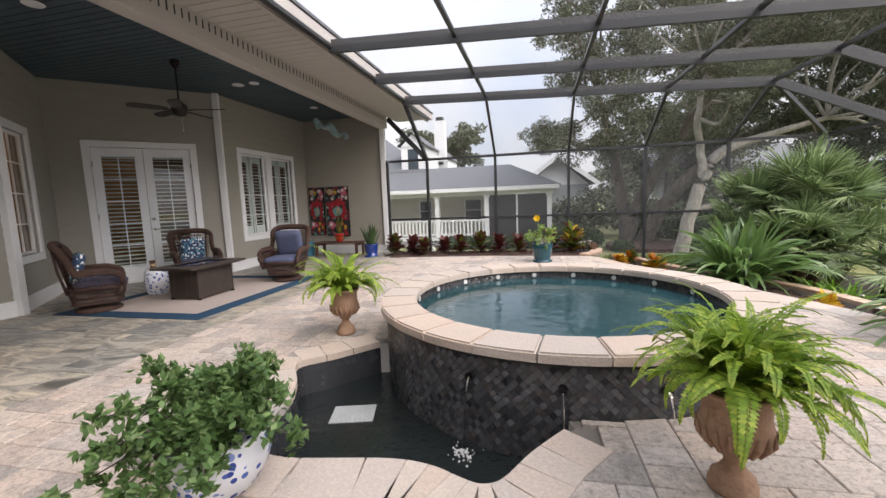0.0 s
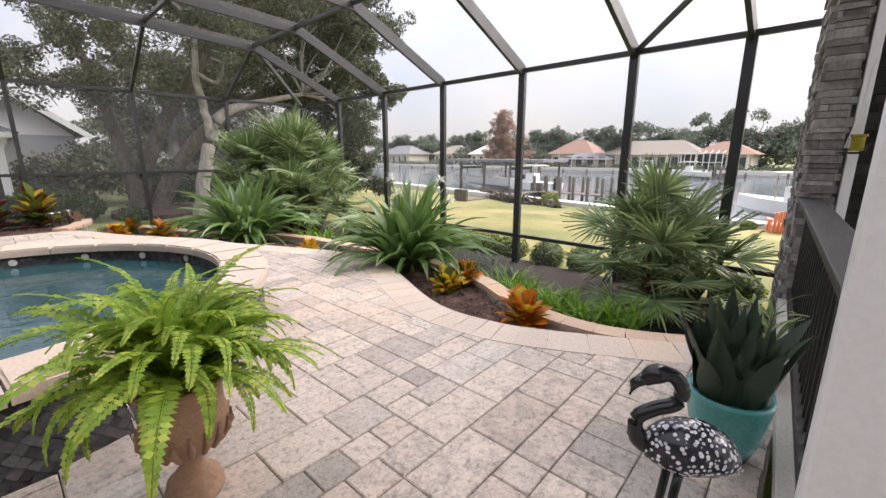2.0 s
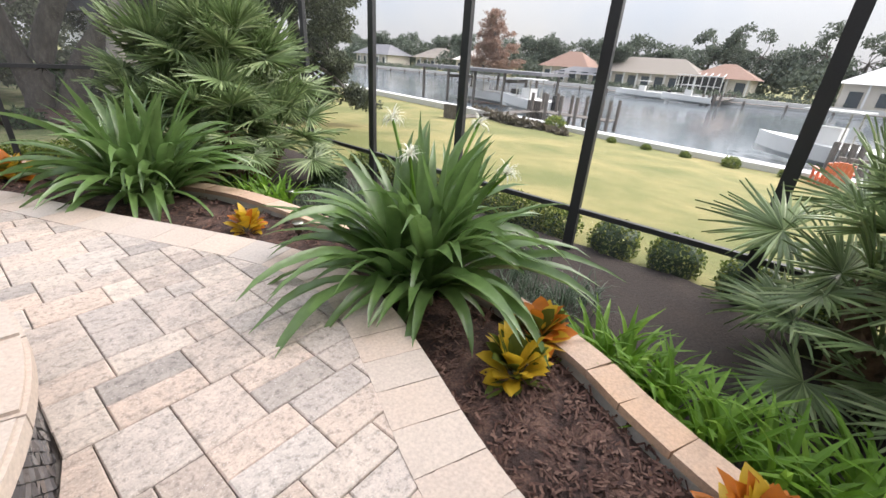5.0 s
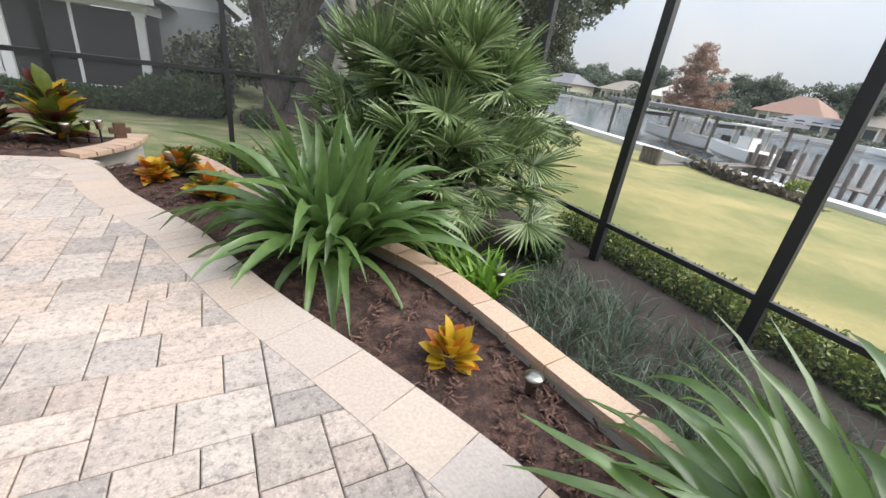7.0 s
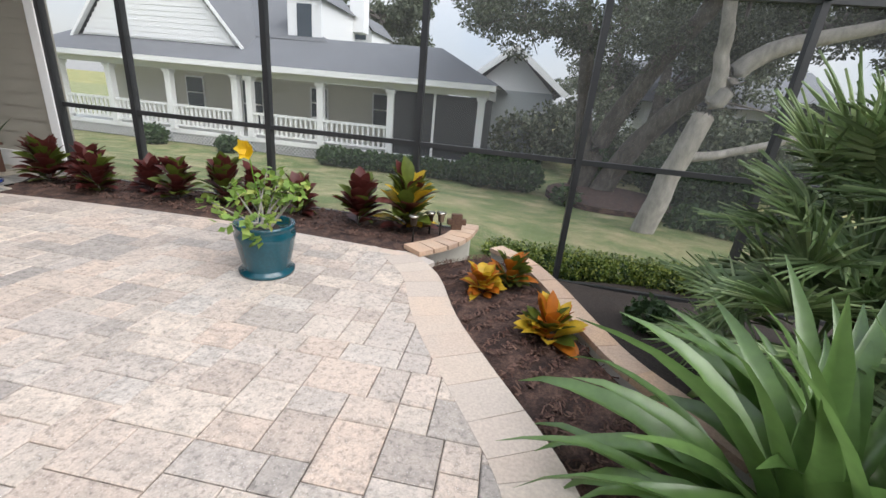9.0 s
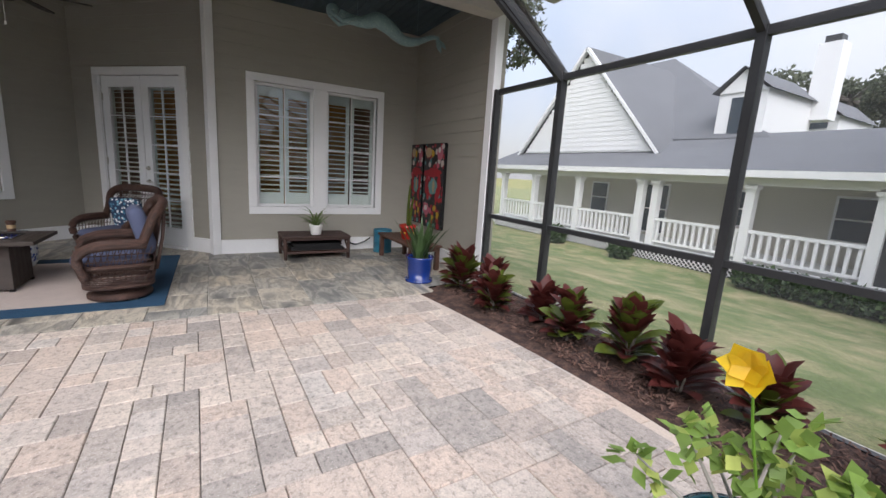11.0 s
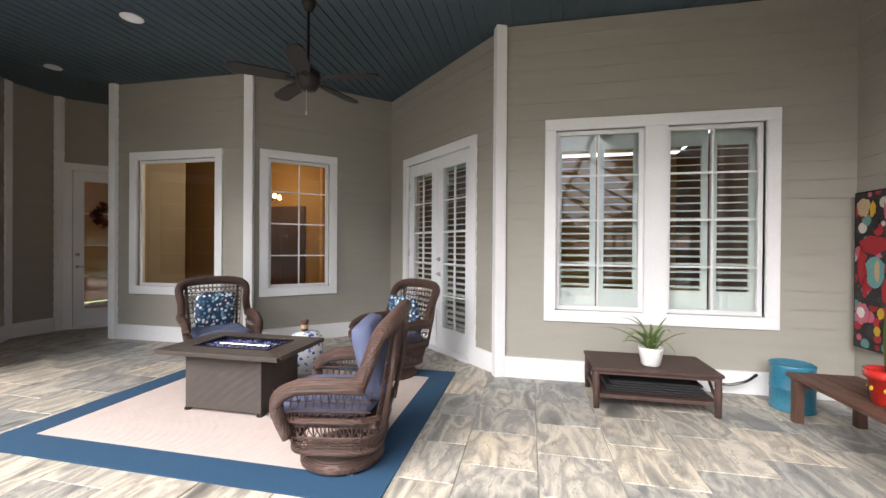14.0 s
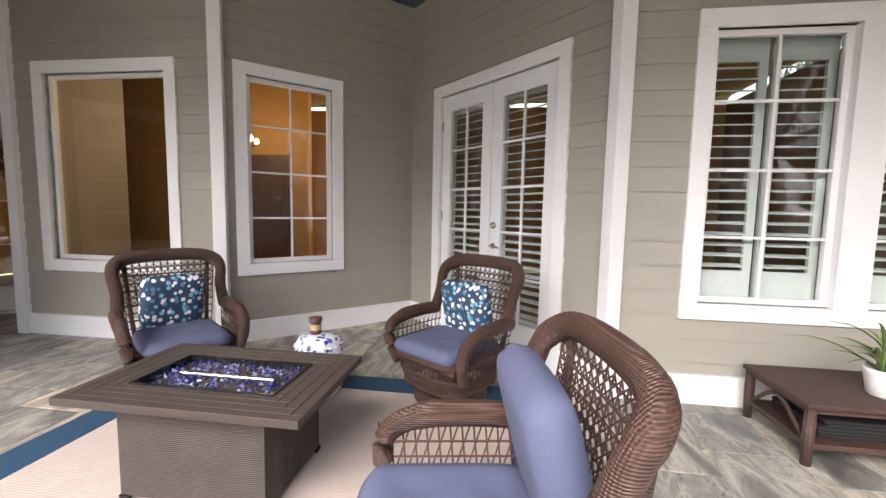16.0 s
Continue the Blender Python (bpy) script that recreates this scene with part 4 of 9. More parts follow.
def house_wall(name, p, q, openings=(), base=True, label="taupe clapboard wall", ends=(0, 0), zt=TOP):
    """Wall with clapboards on its left side and openings (u0, u1, z0, z1)."""
    m, L = wall_frame(p, q)
    bm = bmesh.new()
    us = sorted({-ends[0], L + ends[1], *[o[i] for o in openings for i in (0, 1)]})
    for u0, u1 in zip(us, us[1:]):
        mid = (u0 + u1) / 2
        cuts = sorted((o[2], o[3]) for o in openings if o[0] < mid < o[1])
        z = -0.05
        for c0, c1 in cuts:
            if c0 > z:
                box(bm, u0, u1, -0.16, 0, z, c0, m)
            z = c1
        if z < zt:
            box(bm, u0, u1, -0.16, 0, z, zt, m)
    bmesh.ops.remove_doubles(bm, verts=bm.verts[:], dist=1e-5)
    w = tagged(link(name, bm, M["siding"]), label, "wall", kind="structure")
    rows = int((zt - 0.1) / 0.165)
    for k in range(rows + 1):
        z0 = 0.12 + k * 0.165
        z1 = min(z0 + 0.165, zt - 0.005)
        if z1 - z0 < 0.03:
            continue
        spans = [(0.0, L)]
        for o in openings:
            if o[2] - 0.10 < (z0 + z1) / 2 < o[3] + 0.10:
                spans = [s for a, b in spans for s in ((a, min(b, o[0] - 0.02)), (max(a, o[1] + 0.02), b)) if s[1] - s[0] > 0.03]
        for a, b in spans:
            bm = bmesh.new()
            vs = [m @ Vector(v) for v in ((a, 0.001, z0), (b, 0.001, z0), (b, 0.017, z0), (a, 0.017, z0), (a, 0.001, z1), (b, 0.001, z1), (b, 0.006, z1), (a, 0.006, z1))]
            vs = [bm.verts.new(v) for v in vs]
            for f in ((0, 1, 2, 3), (3, 2, 6, 7), (4, 7, 6, 5), (0, 3, 7, 4), (1, 5, 6, 2)):
                bm.faces.new([vs[i] for i in f])
            part("clapboard", bm, M["siding"], w)
    if base:
        doors = [o for o in openings if o[2] < 0.2]
        spans = [(0.0, L)]
        for o in doors:
            spans = [s for a, b in spans for s in ((a, min(b, o[0] - 0.11)), (max(a, o[1] + 0.11), b)) if s[1] - s[0] > 0.03]
        for a, b in spans:
            bm = bmesh.new()
            box(bm, a, b, 0.001, 0.035, 0.0, 0.19, m)
            box(bm, a, b, 0.001, 0.042, 0.19, 0.205, m)
            tagged(link("baseboard", bm, M["trim"]), "wide white painted baseboard", "baseboard", kind="structure")
    return w, m, L


def trim_post(x, y, zt=TOP, w=0.12, d=0.12, rz=0):
    bm = bmesh.new()
    box(bm, -w / 2, w / 2, -d / 2, d / 2, 0, zt, pose(x, y, 0, 0, 0, rz), bev=0.006)
    tagged(link("trim_post", bm, M["trim"]), "white painted corner board", "trim", kind="structure")


def sheet(m, a, b, w, z0, z1):
    """A glass pane that faces out of the wall."""
    bm = bmesh.new()
    bm.faces.new([bm.verts.new(m @ Vector(v)) for v in ((b, w, z0), (a, w, z0), (a, w, z1), (b, w, z1))])
    return bm


def window(name, m, u0, u1, z0, z1, cols, rows, panels=1, shutters=False, label="white framed window"):
    """Window in an opening: casing, sash, glazing bars, glass, sill and plantation shutters behind."""
    e = tagged(new(name), label, "window", kind="structure")
    t = 0.11
    bm = bmesh.new()
    for a, b, c, d in ((u0 - t, u1 + t, z1, z1 + t), (u0 - t, u1 + t, z0 - t, z0), (u0 - t, u0, z0, z1), (u1, u1 + t, z0, z1)):
        box(bm, a, b, -0.10, 0.032, c, d, m, bev=0.004)
    part("window_frame", bm, M["trim"], e)
    mull = 0.20 if panels > 1 else 0
    wid = (u1 - u0 - mull * (panels - 1)) / panels
    for k in range(panels):
        a = u0 + k * (wid + mull)
        b = a + wid
        if k:
            part("mullion", boxbm(a - mull, a, -0.10, 0.028, z0, z1, m), M["trim"], e)
        s = 0.04
        bm = bmesh.new()
        for x0, x1, c, d in ((a, b, z0, z0 + s), (a, b, z1 - s, z1), (a, a + s, z0 + s, z1 - s), (b - s, b, z0 + s, z1 - s)):
            box(bm, x0, x1, -0.075, -0.035, c, d, m)
        part("sash", bm, M["trim"], e)
        for i in range(1, cols):
            x = a + (b - a) * i / cols
            part("glazing_bar", boxbm(x - 0.009, x + 0.009, -0.066, -0.046, z0 + s, z1 - s, m), M["trim"], e)
        for j in range(1, rows):
            z = z0 + (z1 - z0) * j / rows
            part("glazing_bar", boxbm(a + s, b - s, -0.067, -0.045, z - 0.009, z + 0.009, m), M["trim"], e)
        pane = part("pane", sheet(m, a + s * 0.8, b - s * 0.8, -0.056, z0 + s * 0.8, z1 - s * 0.8), M["glass"], e)
        pane.visible_shadow = False
        if shutters:
            for h in range(2):
                c0 = a + (b - a) * h / 2 + 0.012
                c1 = a + (b - a) * (h + 1) / 2 - 0.012
                shutter_leaf(e, m, c0, c1, z0 + 0.01, z1 - 0.01, -0.14)
    return e


def shutter_leaf(e, m, a, b, z0, z1, w, stile=0.055, foot=0.20, head=0.16):
    bm = bmesh.new()
    for x0, x1, c, d in ((a, a + stile, z0, z1), (b - stile, b, z0, z1), (a + stile, b - stile, z0, z0 + foot), (a + stile, b - stile, z1 - head, z1)):
        box(bm, x0, x1, w - 0.014, w + 0.014, c, d, m)
    sh = part("shutter", bm, M["shutter"], e, "pale green-white shutter")
    n = int((z1 - z0 - foot - head) / 0.072)
    for k in range(n):
        z = z0 + foot + (k + 0.5) * (z1 - z0 - foot - head) / n
        bm = bmesh.new()
        mm = m @ Matrix.Translation(((a + b) / 2, w, z)) @ Matrix.Rotation(radians(-12), 4, "X")
        box(bm, -(b - a) / 2 + stile, (b - a) / 2 - stile, -0.03, 0.03, -0.0045, 0.0045, mm)
        part("louvre", bm, M["shutter"], sh)


def french_door(name, m, u0, u1, z1, leaves, rows, shutters, label):
    e = tagged(new(name), label, "door", kind="structure")
    t = 0.11
    bm = bmesh.new()
    for a, b, c, d in ((u0 - t, u1 + t, z1, z1 + t), (u0 - t, u0, 0.0, z1), (u1, u1 + t, 0.0, z1)):
        box(bm, a, b, -0.10, 0.034, c, d, m, bev=0.004)
    part("door_frame", bm, M["trim"], e)
    part("threshold", boxbm(u0, u1, -0.12, 0.06, 0.0, 0.03, m), M["trim"], e)
    wid = (u1 - u0) / leaves
    for k in range(leaves):
        a, b = u0 + k * wid + 0.004, u0 + (k + 1) * wid - 0.004
        s = 0.13
        bm = bmesh.new()
        for x0, x1, c, d in ((a, b, 0.035, 0.30), (a, b, z1 - 0.16, z1 - 0.005), (a, a + s, 0.30, z1 - 0.16), (b - s, b, 0.30, z1 - 0.16)):
            box(bm, x0, x1, -0.06, -0.015, c, d, m)
        lf = part("door_leaf", bm, M["white_gloss"], e)
        x = (a + b) / 2
        part("glazing_bar", boxbm(x - 0.009, x + 0.009, -0.045, -0.022, 0.30, z1 - 0.16, m), M["white_gloss"], lf)
        for j in range(1, rows):
            z = 0.30 + (z1 - 0.46) * j / rows
            part("glazing_bar", boxbm(a + s, b - s, -0.046, -0.021, z - 0.009, z + 0.009, m), M["white_gloss"], lf)
        pane = part("pane", sheet(m, a + s - 0.01, b - s + 0.01, -0.036, 0.29, z1 - 0.15), M["glass"], lf)
        pane.visible_shadow = False
        if shutters:
            shutter_leaf(e, m, a + s - 0.02, b - s + 0.02, 0.30, z1 - 0.16, -0.085, 0.02, 0.03, 0.03)
        for hz in (0.35, z1 / 2, z1 - 0.3):
            hx = a if k == 0 else b
            part("hinge", boxbm(hx - 0.014, hx + 0.014, -0.015, -0.003, hz - 0.05, hz + 0.05, m), M["metal"], e)
    hx = u0 + wid - 0.055 if leaves == 2 else u1 - 0.06
    for z, r in ((0.97, 0.026), (1.16, 0.030)):
        bm = bmesh.new()
        lathe(bm, [(r, 0.0), (r, 0.012), (r * 0.6, 0.02), (0.008, 0.05)], 16, m @ Matrix.Translation((hx, -0.015, z)) @ Matrix.Rotation(radians(-90), 4, "X"))
        if z < 1:
            tube(bm, [m @ Vector((hx, 0.035, z)), m @ Vector((hx - 0.06, 0.04, z)), m @ Vector((hx - 0.11, 0.035, z - 0.005))], [0.010, 0.009, 0.007], 8)
        part("door_handle" if z < 1 else "deadbolt", bm, M["metal"], e, smooth=True)
    return e


A0, A1 = (-7.44, 8.70), (-7.44, 5.66)
B1 = (-9.27, 3.80)
C1 = (-7.90, 2.33)
D1 = (-7.88, 0.20)
E0, E1, E2, E3 = (-8.85, -0.35), (-8.10, -1.16), (-7.45, -1.16), (-5.85, 0.44)

house_wall("wall_return", (-5.18, 8.70), A0, ends=(0, 0.16), label="taupe clapboard end wall of the porch")
_, m, L = house_wall("wall_window", A0, A1, [(0.70, 2.53, 0.70, 2.48)], label="taupe clapboard wall with a wide shuttered window")
window("window_shuttered", m, 0.70, 2.53, 0.70, 2.48, 2, 4, 2, True, "white double window with pale green plantation shutters")
_, m, L = house_wall("wall_french", A1, B1, [(0.55, 2.05, 0.0, 2.47)], label="angled taupe clapboard wall with french doors")
french_door("door_french", m, 0.55, 2.05, 2.47, 2, 5, True, "closed white french doors with louvred shutters")
_, m, L = house_wall("wall_angled", B1, C1, [(0.97, 1.78, 0.75, 2.49)], label="angled taupe clapboard wall with a six-light window")
window("window_six_light", m, 0.97, 1.78, 0.75, 2.49, 2, 4, 1, False, "white window with glazing bars and a warm lit room behind")
_, m, L = house_wall("wall_picture", C1, D1, [(0.50, 1.76, 0.75, 2.49)], label="taupe clapboard wall with a plain picture window")
window("window_picture", m, 0.50, 1.76, 0.75, 2.49, 1, 1, 1, False, "white framed picture window with an amber room behind")
house_wall("wall_recess_side", D1, (-8.90, 0.20), label="taupe clapboard return wall")
_, m, L = house_wall("wall_entry", (-8.90, -0.36), E1, [(0.10, 0.97, 0.0, 2.47)], label="angled taupe wall with a glazed entry door")
french_door("door_entry", m, 0.10, 0.97, 2.47, 1, 4, False, "white glazed entry door with a wreath")
house_wall("wall_recess_back", E1, E2, label="narrow taupe clapboard wall")
_, m, L = house_wall("wall_left", E2, E3, [(1.03, 2.05, 0.75, 2.49)], label="angled taupe clapboard wall with a window")
window("window_left", m, 1.03, 2.05, 0.75, 2.49, 2, 4, 1, False, "white framed window on an angled wall")
for x, y, r in ((-7.43, 5.61, 22), (-7.88, 2.34, 22), (-7.87, 0.20, 0), (-8.09, -1.14, 22), (-7.44, -1.15, 22), (-5.15, 8.68, 0)):
    trim_post(x, y, TOP if x < -5.2 else 3.25, 0.13 if x > -5.2 else 0.11, 0.11, r)
house_wall("wall_south_house", (-5.85, 0.44), (-5.85, -4.6), label="taupe clapboard wall beside the porch")

# rooms behind the windows
room = thing("interior_rooms", "plain amber walls and brown floor of the rooms indoors", "room", kind="structure")
part("room_floor", boxbm(-13.5, -7.7, -4, 9.2, -0.1, -0.02), M["interior_dark"], room)
part("room_back_wall", boxbm(-13.6, -13.5, -4, 9.2, 0, 3.5), M["interior"], room)
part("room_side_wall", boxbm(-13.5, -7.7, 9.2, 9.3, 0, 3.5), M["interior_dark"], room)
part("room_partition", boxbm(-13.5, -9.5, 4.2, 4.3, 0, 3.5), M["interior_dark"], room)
part("room_partition", boxbm(-10.6, -10.5, -3, 1.9, 0, 3.5), M["interior"], room)
part("room_end_wall", boxbm(-13.5, -6.1, -4.1, -4.0, 0, 3.5), M["interior"], room)
part("room_ceiling", boxbm(-13.5, -7.5, -4, 9.2, 3.62, 3.7), M["interior"], room)
pan = thing("interior_door", "brown panelled door in the lit room", "door", (-10.49, 1.15, 0))
bm = bmesh.new()
box(bm, 0, 0.04, -0.45, 0.45, 0, 2.1)
for z0, z1 in ((0.2, 0.95), (1.1, 1.95)):
    for y0 in (-0.36, 0.06):
        box(bm, 0.04, 0.05, y0, y0 + 0.30, z0, z1, bev=0.004)
part("door_panel", bm, M["wood"], pan)
chand = thing("chandelier", "small lit chandelier hanging indoors", "chandelier", (-9.6, 1.35, 2.15))
bm = bmesh.new()
tube(bm, [(0, 0, 0), (0, 0, 1.45)], 0.008, 6)
for k in range(5):
    a = k * 2 * math.pi / 5
    tube(bm, [(0, 0, 0), (0.12 * math.cos(a), 0.12 * math.sin(a), -0.08), (0.24 * math.cos(a), 0.24 * math.sin(a), 0.0)], 0.008, 6)
part("arms", bm, M["bronze_dark"], chand)
for k in range(5):
    a = k * 2 * math.pi / 5
    bm = bmesh.new()
    lathe(bm, [(0.012, 0.0), (0.03, 0.02), (0.025, 0.06), (0.004, 0.08)], 10, Matrix.Translation((0.24 * math.cos(a), 0.24 * math.sin(a), 0)))
    part("bulb", bm, M["lamp_glow"], chand)


def room_lamp(x, y, z, watts, r=0.15):
    l = new("room_lamp", bpy.data.lights.new("room_lamp", "POINT"))
    l.data.energy, l.data.color, l.data.shadow_soft_size = watts, (1.0, 0.72, 0.42), r
    l.location = (x, y, z)


room_lamp(-9.6, 1.35, 2.4, 5)
room_lamp(-11.6, 3.0, 2.6, 15)
# added fill light with no fixture, warms the room behind the shutters
room_lamp(-11.0, 7.0, 2.6, 4)
table_lamp = thing("table_lamp", "lit white table lamp on a dark cabinet", "lamp", (-11.9, 3.2, 0))
part("cabinet", boxbm(-0.3, 0.3, -0.6, 0.6, 0, 0.85), M["interior_dark"], table_lamp)
bm = bmesh.new()
lathe(bm, [(0.07, 0.85), (0.09, 0.95), (0.05, 1.15), (0.02, 1.25)], 14)
part("lamp_foot", bm, M["porcelain"], table_lamp)
bm = bmesh.new()
lathe(bm, [(0.17, 1.25), (0.12, 1.55)], 18)
part("shade", bm, M["lamp_glow"], table_lamp)

# ---- porch ceiling, beam, soffit, gutter, roof ----
bm = bmesh.new()
for k in range(118):
    y = -5.0 + k * 0.118
    box(bm, -9.6, -5.15, y + 0.006, y + 0.112, TOP, TOP + 0.02)
box(bm, -9.6, -5.15, -5.0, 8.9, TOP + 0.012, TOP + 0.05)
tagged(link("ceiling", bm, M["ceiling"]), "dark blue-grey beadboard porch ceiling", "ceiling", kind="structure")
bm = bmesh.new()
box(bm, -5.20, -4.98, -4.6, 8.62, 3.20, 3.64, bev=0.01)
tagged(link("porch_beam", bm, M["soffit"]), "beige boxed beam along the porch edge", "beam", kind="structure")
soff = thing("soffit", "beige slatted soffit under the eave", "soffit", kind="structure")
bm = bmesh.new()
box(bm, -4.98, -4.12, -4.6, 9.35, 3.50, 3.54)
for k in range(95):
    y = -4.6 + k * 0.147
    box(bm, -4.97, -4.14, y + 0.004, y + 0.139, 3.485, 3.50)
part("soffit_panel", bm, M["soffit"], soff)
for k in range(140):
    y = -4.6 + k * 0.0945
    part("vent_slot", boxbm(-4.985, -4.974, y + 0.03, y + 0.045, 3.36, 3.46), M["alu"], soff)
bm = bmesh.new()
box(bm, -4.12, -4.09, -4.6, 9.4, 3.42, 3.66)
box(bm, -4.09, -3.97, -4.6, 9.4, 3.47, 3.475)
box(bm, -3.975, -3.965, -4.6, 9.4, 3.47, 3.60)
box(bm, -4.09, -3.97, 9.39, 9.4, 3.47, 3.60)
tagged(link("gutter", bm, M["soffit"]), "beige metal gutter and fascia along the eave", "gutter", kind="structure")
bm = bmesh.new()
vs = [bm.verts.new(v) for v in ((-3.95, -5, 3.62), (-3.95, 9.45, 3.62), (-9.0, 9.45, 5.6), (-9.0, -5, 5.6), (-3.95, -5, 3.66), (-3.95, 9.45, 3.66), (-9.0, 9.45, 5.66), (-9.0, -5, 5.66), (-14, 9.45, 3.7), (-14, -5, 3.7))]
for f in ((0, 1, 2, 3), (4, 7, 6, 5), (0, 4, 5, 1), (6, 7, 9, 8), (1, 5, 6, 8, 2)):
    bm.faces.new([vs[i] for i in f])
tagged(link("house_roof", bm, M["shingle"]), "grey shingled roof over the porch", "roof", kind="structure")

# ---- screen enclosure ----
cage = thing("screen_enclosure", "dark bronze aluminium pool cage with insect screen", "screen enclosure", kind="structure")
XE, YN, EZ = 4.58, 8.68, 2.36
EPOSTS = [8.68, 7.05, 5.45, 3.87, 2.30, 0.76, -0.36]
NPOSTS = [-5.06, -3.98, -2.25, -0.53, 1.13, 2.80, 4.58]
KX, KZ, GX, GZ = 2.82, 3.16, -4.0, 3.44


def roof_z(x):
    return GZ + (KZ - GZ) * (x - GX) / (KX - GX)


def stick(name, a, b, w, h=None):
    bm = bmesh.new()
    bar(bm, a, b, w, h)
    part(name, bm, M["alu"], cage)


for y in EPOSTS:
    stick("post", (XE, y, -0.60), (XE, y, EZ + 0.03), 0.06, 0.10)
for x in NPOSTS[:-1]:
    stick("post", (x, YN, -0.40), (x, YN, EZ + 0.03), 0.06, 0.08)
    if x > -4.9:
        stick("slope_beam", (x, YN, EZ), (x, 7.05, roof_z(min(x, KX))), 0.05, 0.06)
        stick("purlin", (x, 7.05, roof_z(min(x, KX))), (x, -4.5, roof_z(min(x, KX))), 0.05, 0.05)
for z, h in ((EZ, 0.06), (0.86, 0.05)):
    stick("north_rail", (-5.0, YN, z), (XE if z > 1 else XE, YN, z), 0.05, h)
stick("north_sill", (-5.0, YN, -0.02), (0.1, YN, -0.02), 0.05, 0.05)
stick("north_sill", (0.1, YN, -0.45), (XE, YN, -0.45), 0.05, 0.05)
for z, h in ((EZ, 0.06), (-0.03, 0.05), (-0.53, 0.05)):
    stick("east_rail", (XE, YN, z), (XE, -0.95, z), 0.05, h)
for y in EPOSTS[1:]:
    stick("roof_beam", (GX, y, GZ), (KX, y, KZ), 0.05, 0.17)
    stick("knee_beam", (KX, y, KZ), (XE, y, EZ), 0.05, 0.15)
for y in (-2.3, -3.9):
    stick("roof_beam", (GX, y, GZ), (KX, y, KZ), 0.05, 0.17)
stick("hip_beam", (XE, YN, EZ), (KX, 7.05, KZ), 0.05, 0.08)
stick("brace", (XE, 0.76, EZ), (3.6, -0.4, 2.85), 0.04, 0.05)
stick("gutter_rail", (GX, 9.0, GZ + 0.02), (GX, -4.5, GZ + 0.02), 0.05, 0.10)
stick("corner_slope_beam", (-3.98, YN, EZ), (-4.98, YN, 3.45), 0.05, 0.12)
stick("gutter_slope_beam", (-3.98, YN, EZ), (GX, 7.05, GZ), 0.05, 0.12)


def screen(pts, mat="screen"):
    bm = bmesh.new()
    bm.faces.new([bm.verts.new(p) for p in pts])
    part("screen_panel", bm, M[mat], cage, "fine insect screen with sky haze in its tone")


for y0, y1 in zip(EPOSTS, EPOSTS[1:]):
    screen([(XE, y0, -0.5), (XE, y1, -0.5), (XE, y1, EZ), (XE, y0, EZ)])
for y0, y1 in zip(EPOSTS[1:], EPOSTS[2:]):
    screen([(KX, y0, KZ), (KX, y1, KZ), (XE, y1, EZ), (XE, y0, EZ)])
for x0, x1 in zip(NPOSTS, NPOSTS[1:]):
    screen([(x0, YN, -0.1), (x1, YN, -0.1), (x1, YN, EZ), (x0, YN, EZ)])
    if x0 > -4.5 and x1 < 4:
        screen([(x0, YN, EZ), (x1, YN, EZ), (x1, 7.05, roof_z(x1)), (x0, 7.05, roof_z(x0))], "roof_screen")
screen([(2.80, YN, EZ), (XE, YN, EZ), (KX, 7.05, KZ)])
screen([(XE, YN, EZ), (XE, 7.05, EZ), (KX, 7.05, KZ)])
for y0, y1 in zip(EPOSTS[1:] + [-2.3], EPOSTS[2:] + [-2.3, -4.5]):
    screen([(GX, y0, GZ), (KX, y0, KZ), (KX, y1, KZ), (GX, y1, GZ)], "roof_screen")

# ---- stone column, railing and covered kitchen to the south ----
col = thing("stone_pier", "pier wall faced with stacked grey ledgestone", "column", (3.38, -1.0, 0), 5.0)
PL, PD = 1.22, 0.16
part("pier_core", boxbm(0.02, PL, -PD, -0.02, -0.55, 3.6), M["dark_room"], col)
rng = random.Random(5)
bm = bmesh.new()
z = -0.5
while z < 3.5:
    h = rng.uniform(0.030, 0.070)
    for face, Lf in ((0, PD), (1, PL), (2, PL)):
        u = 0.0
        while u < Lf - 0.02:
            l = min(rng.uniform(0.10, 0.30), Lf - u)
            d = rng.uniform(0.008, 0.040)
            if face == 0:
                box(bm, -d, 0.03, -PD + u, -PD + u + l - 0.004, z, z + h - 0.004)
            elif face == 1:
                box(bm, u, u + l - 0.004, -0.03, d, z, z + h - 0.004)
            else:
                box(bm, u, u + l - 0.004, -PD - d, -PD + 0.01, z, z + h - 0.004)
            u += l
    z += h
st = part("ledgestone", bm, M["stone"], col)
st["kind"] = "stuff"
part("trim_strip", boxbm(-0.01, 0.05, -PD - 0.10, -PD - 0.042, 0.0, 3.5, bev=0.004), M["trim"], col, "white painted edge strip")

RL = 3.03
rail = thing("porch_railing", "black wooden railing with a weathered brown cap", "railing", (0.335, -1.292, 0), 4.45)
part("base_beam", boxbm(0.0, RL, -0.06, 0.08, 0.0, 0.07, bev=0.008), M["stucco"], rail, "pale base curb")
part("bottom_rail", boxbm(0.0, RL, -0.03, 0.03, 0.10, 0.16), M["dark_wood"], rail)
part("top_rail", boxbm(0.0, RL, -0.022, 0.022, 0.78, 0.835), M["dark_wood"], rail)
part("cap", boxbm(0.0, RL, -0.068, 0.068, 0.835, 0.87, bev=0.008), M["rail_cap"], rail)
for k in range(27):
    x = 0.08 + k * 0.110
    part("baluster", boxbm(x, x + 0.022, -0.011, 0.011, 0.16, 0.78), M["dark_wood"], rail)
wp = thing("white_post", "white painted square porch post", "post")
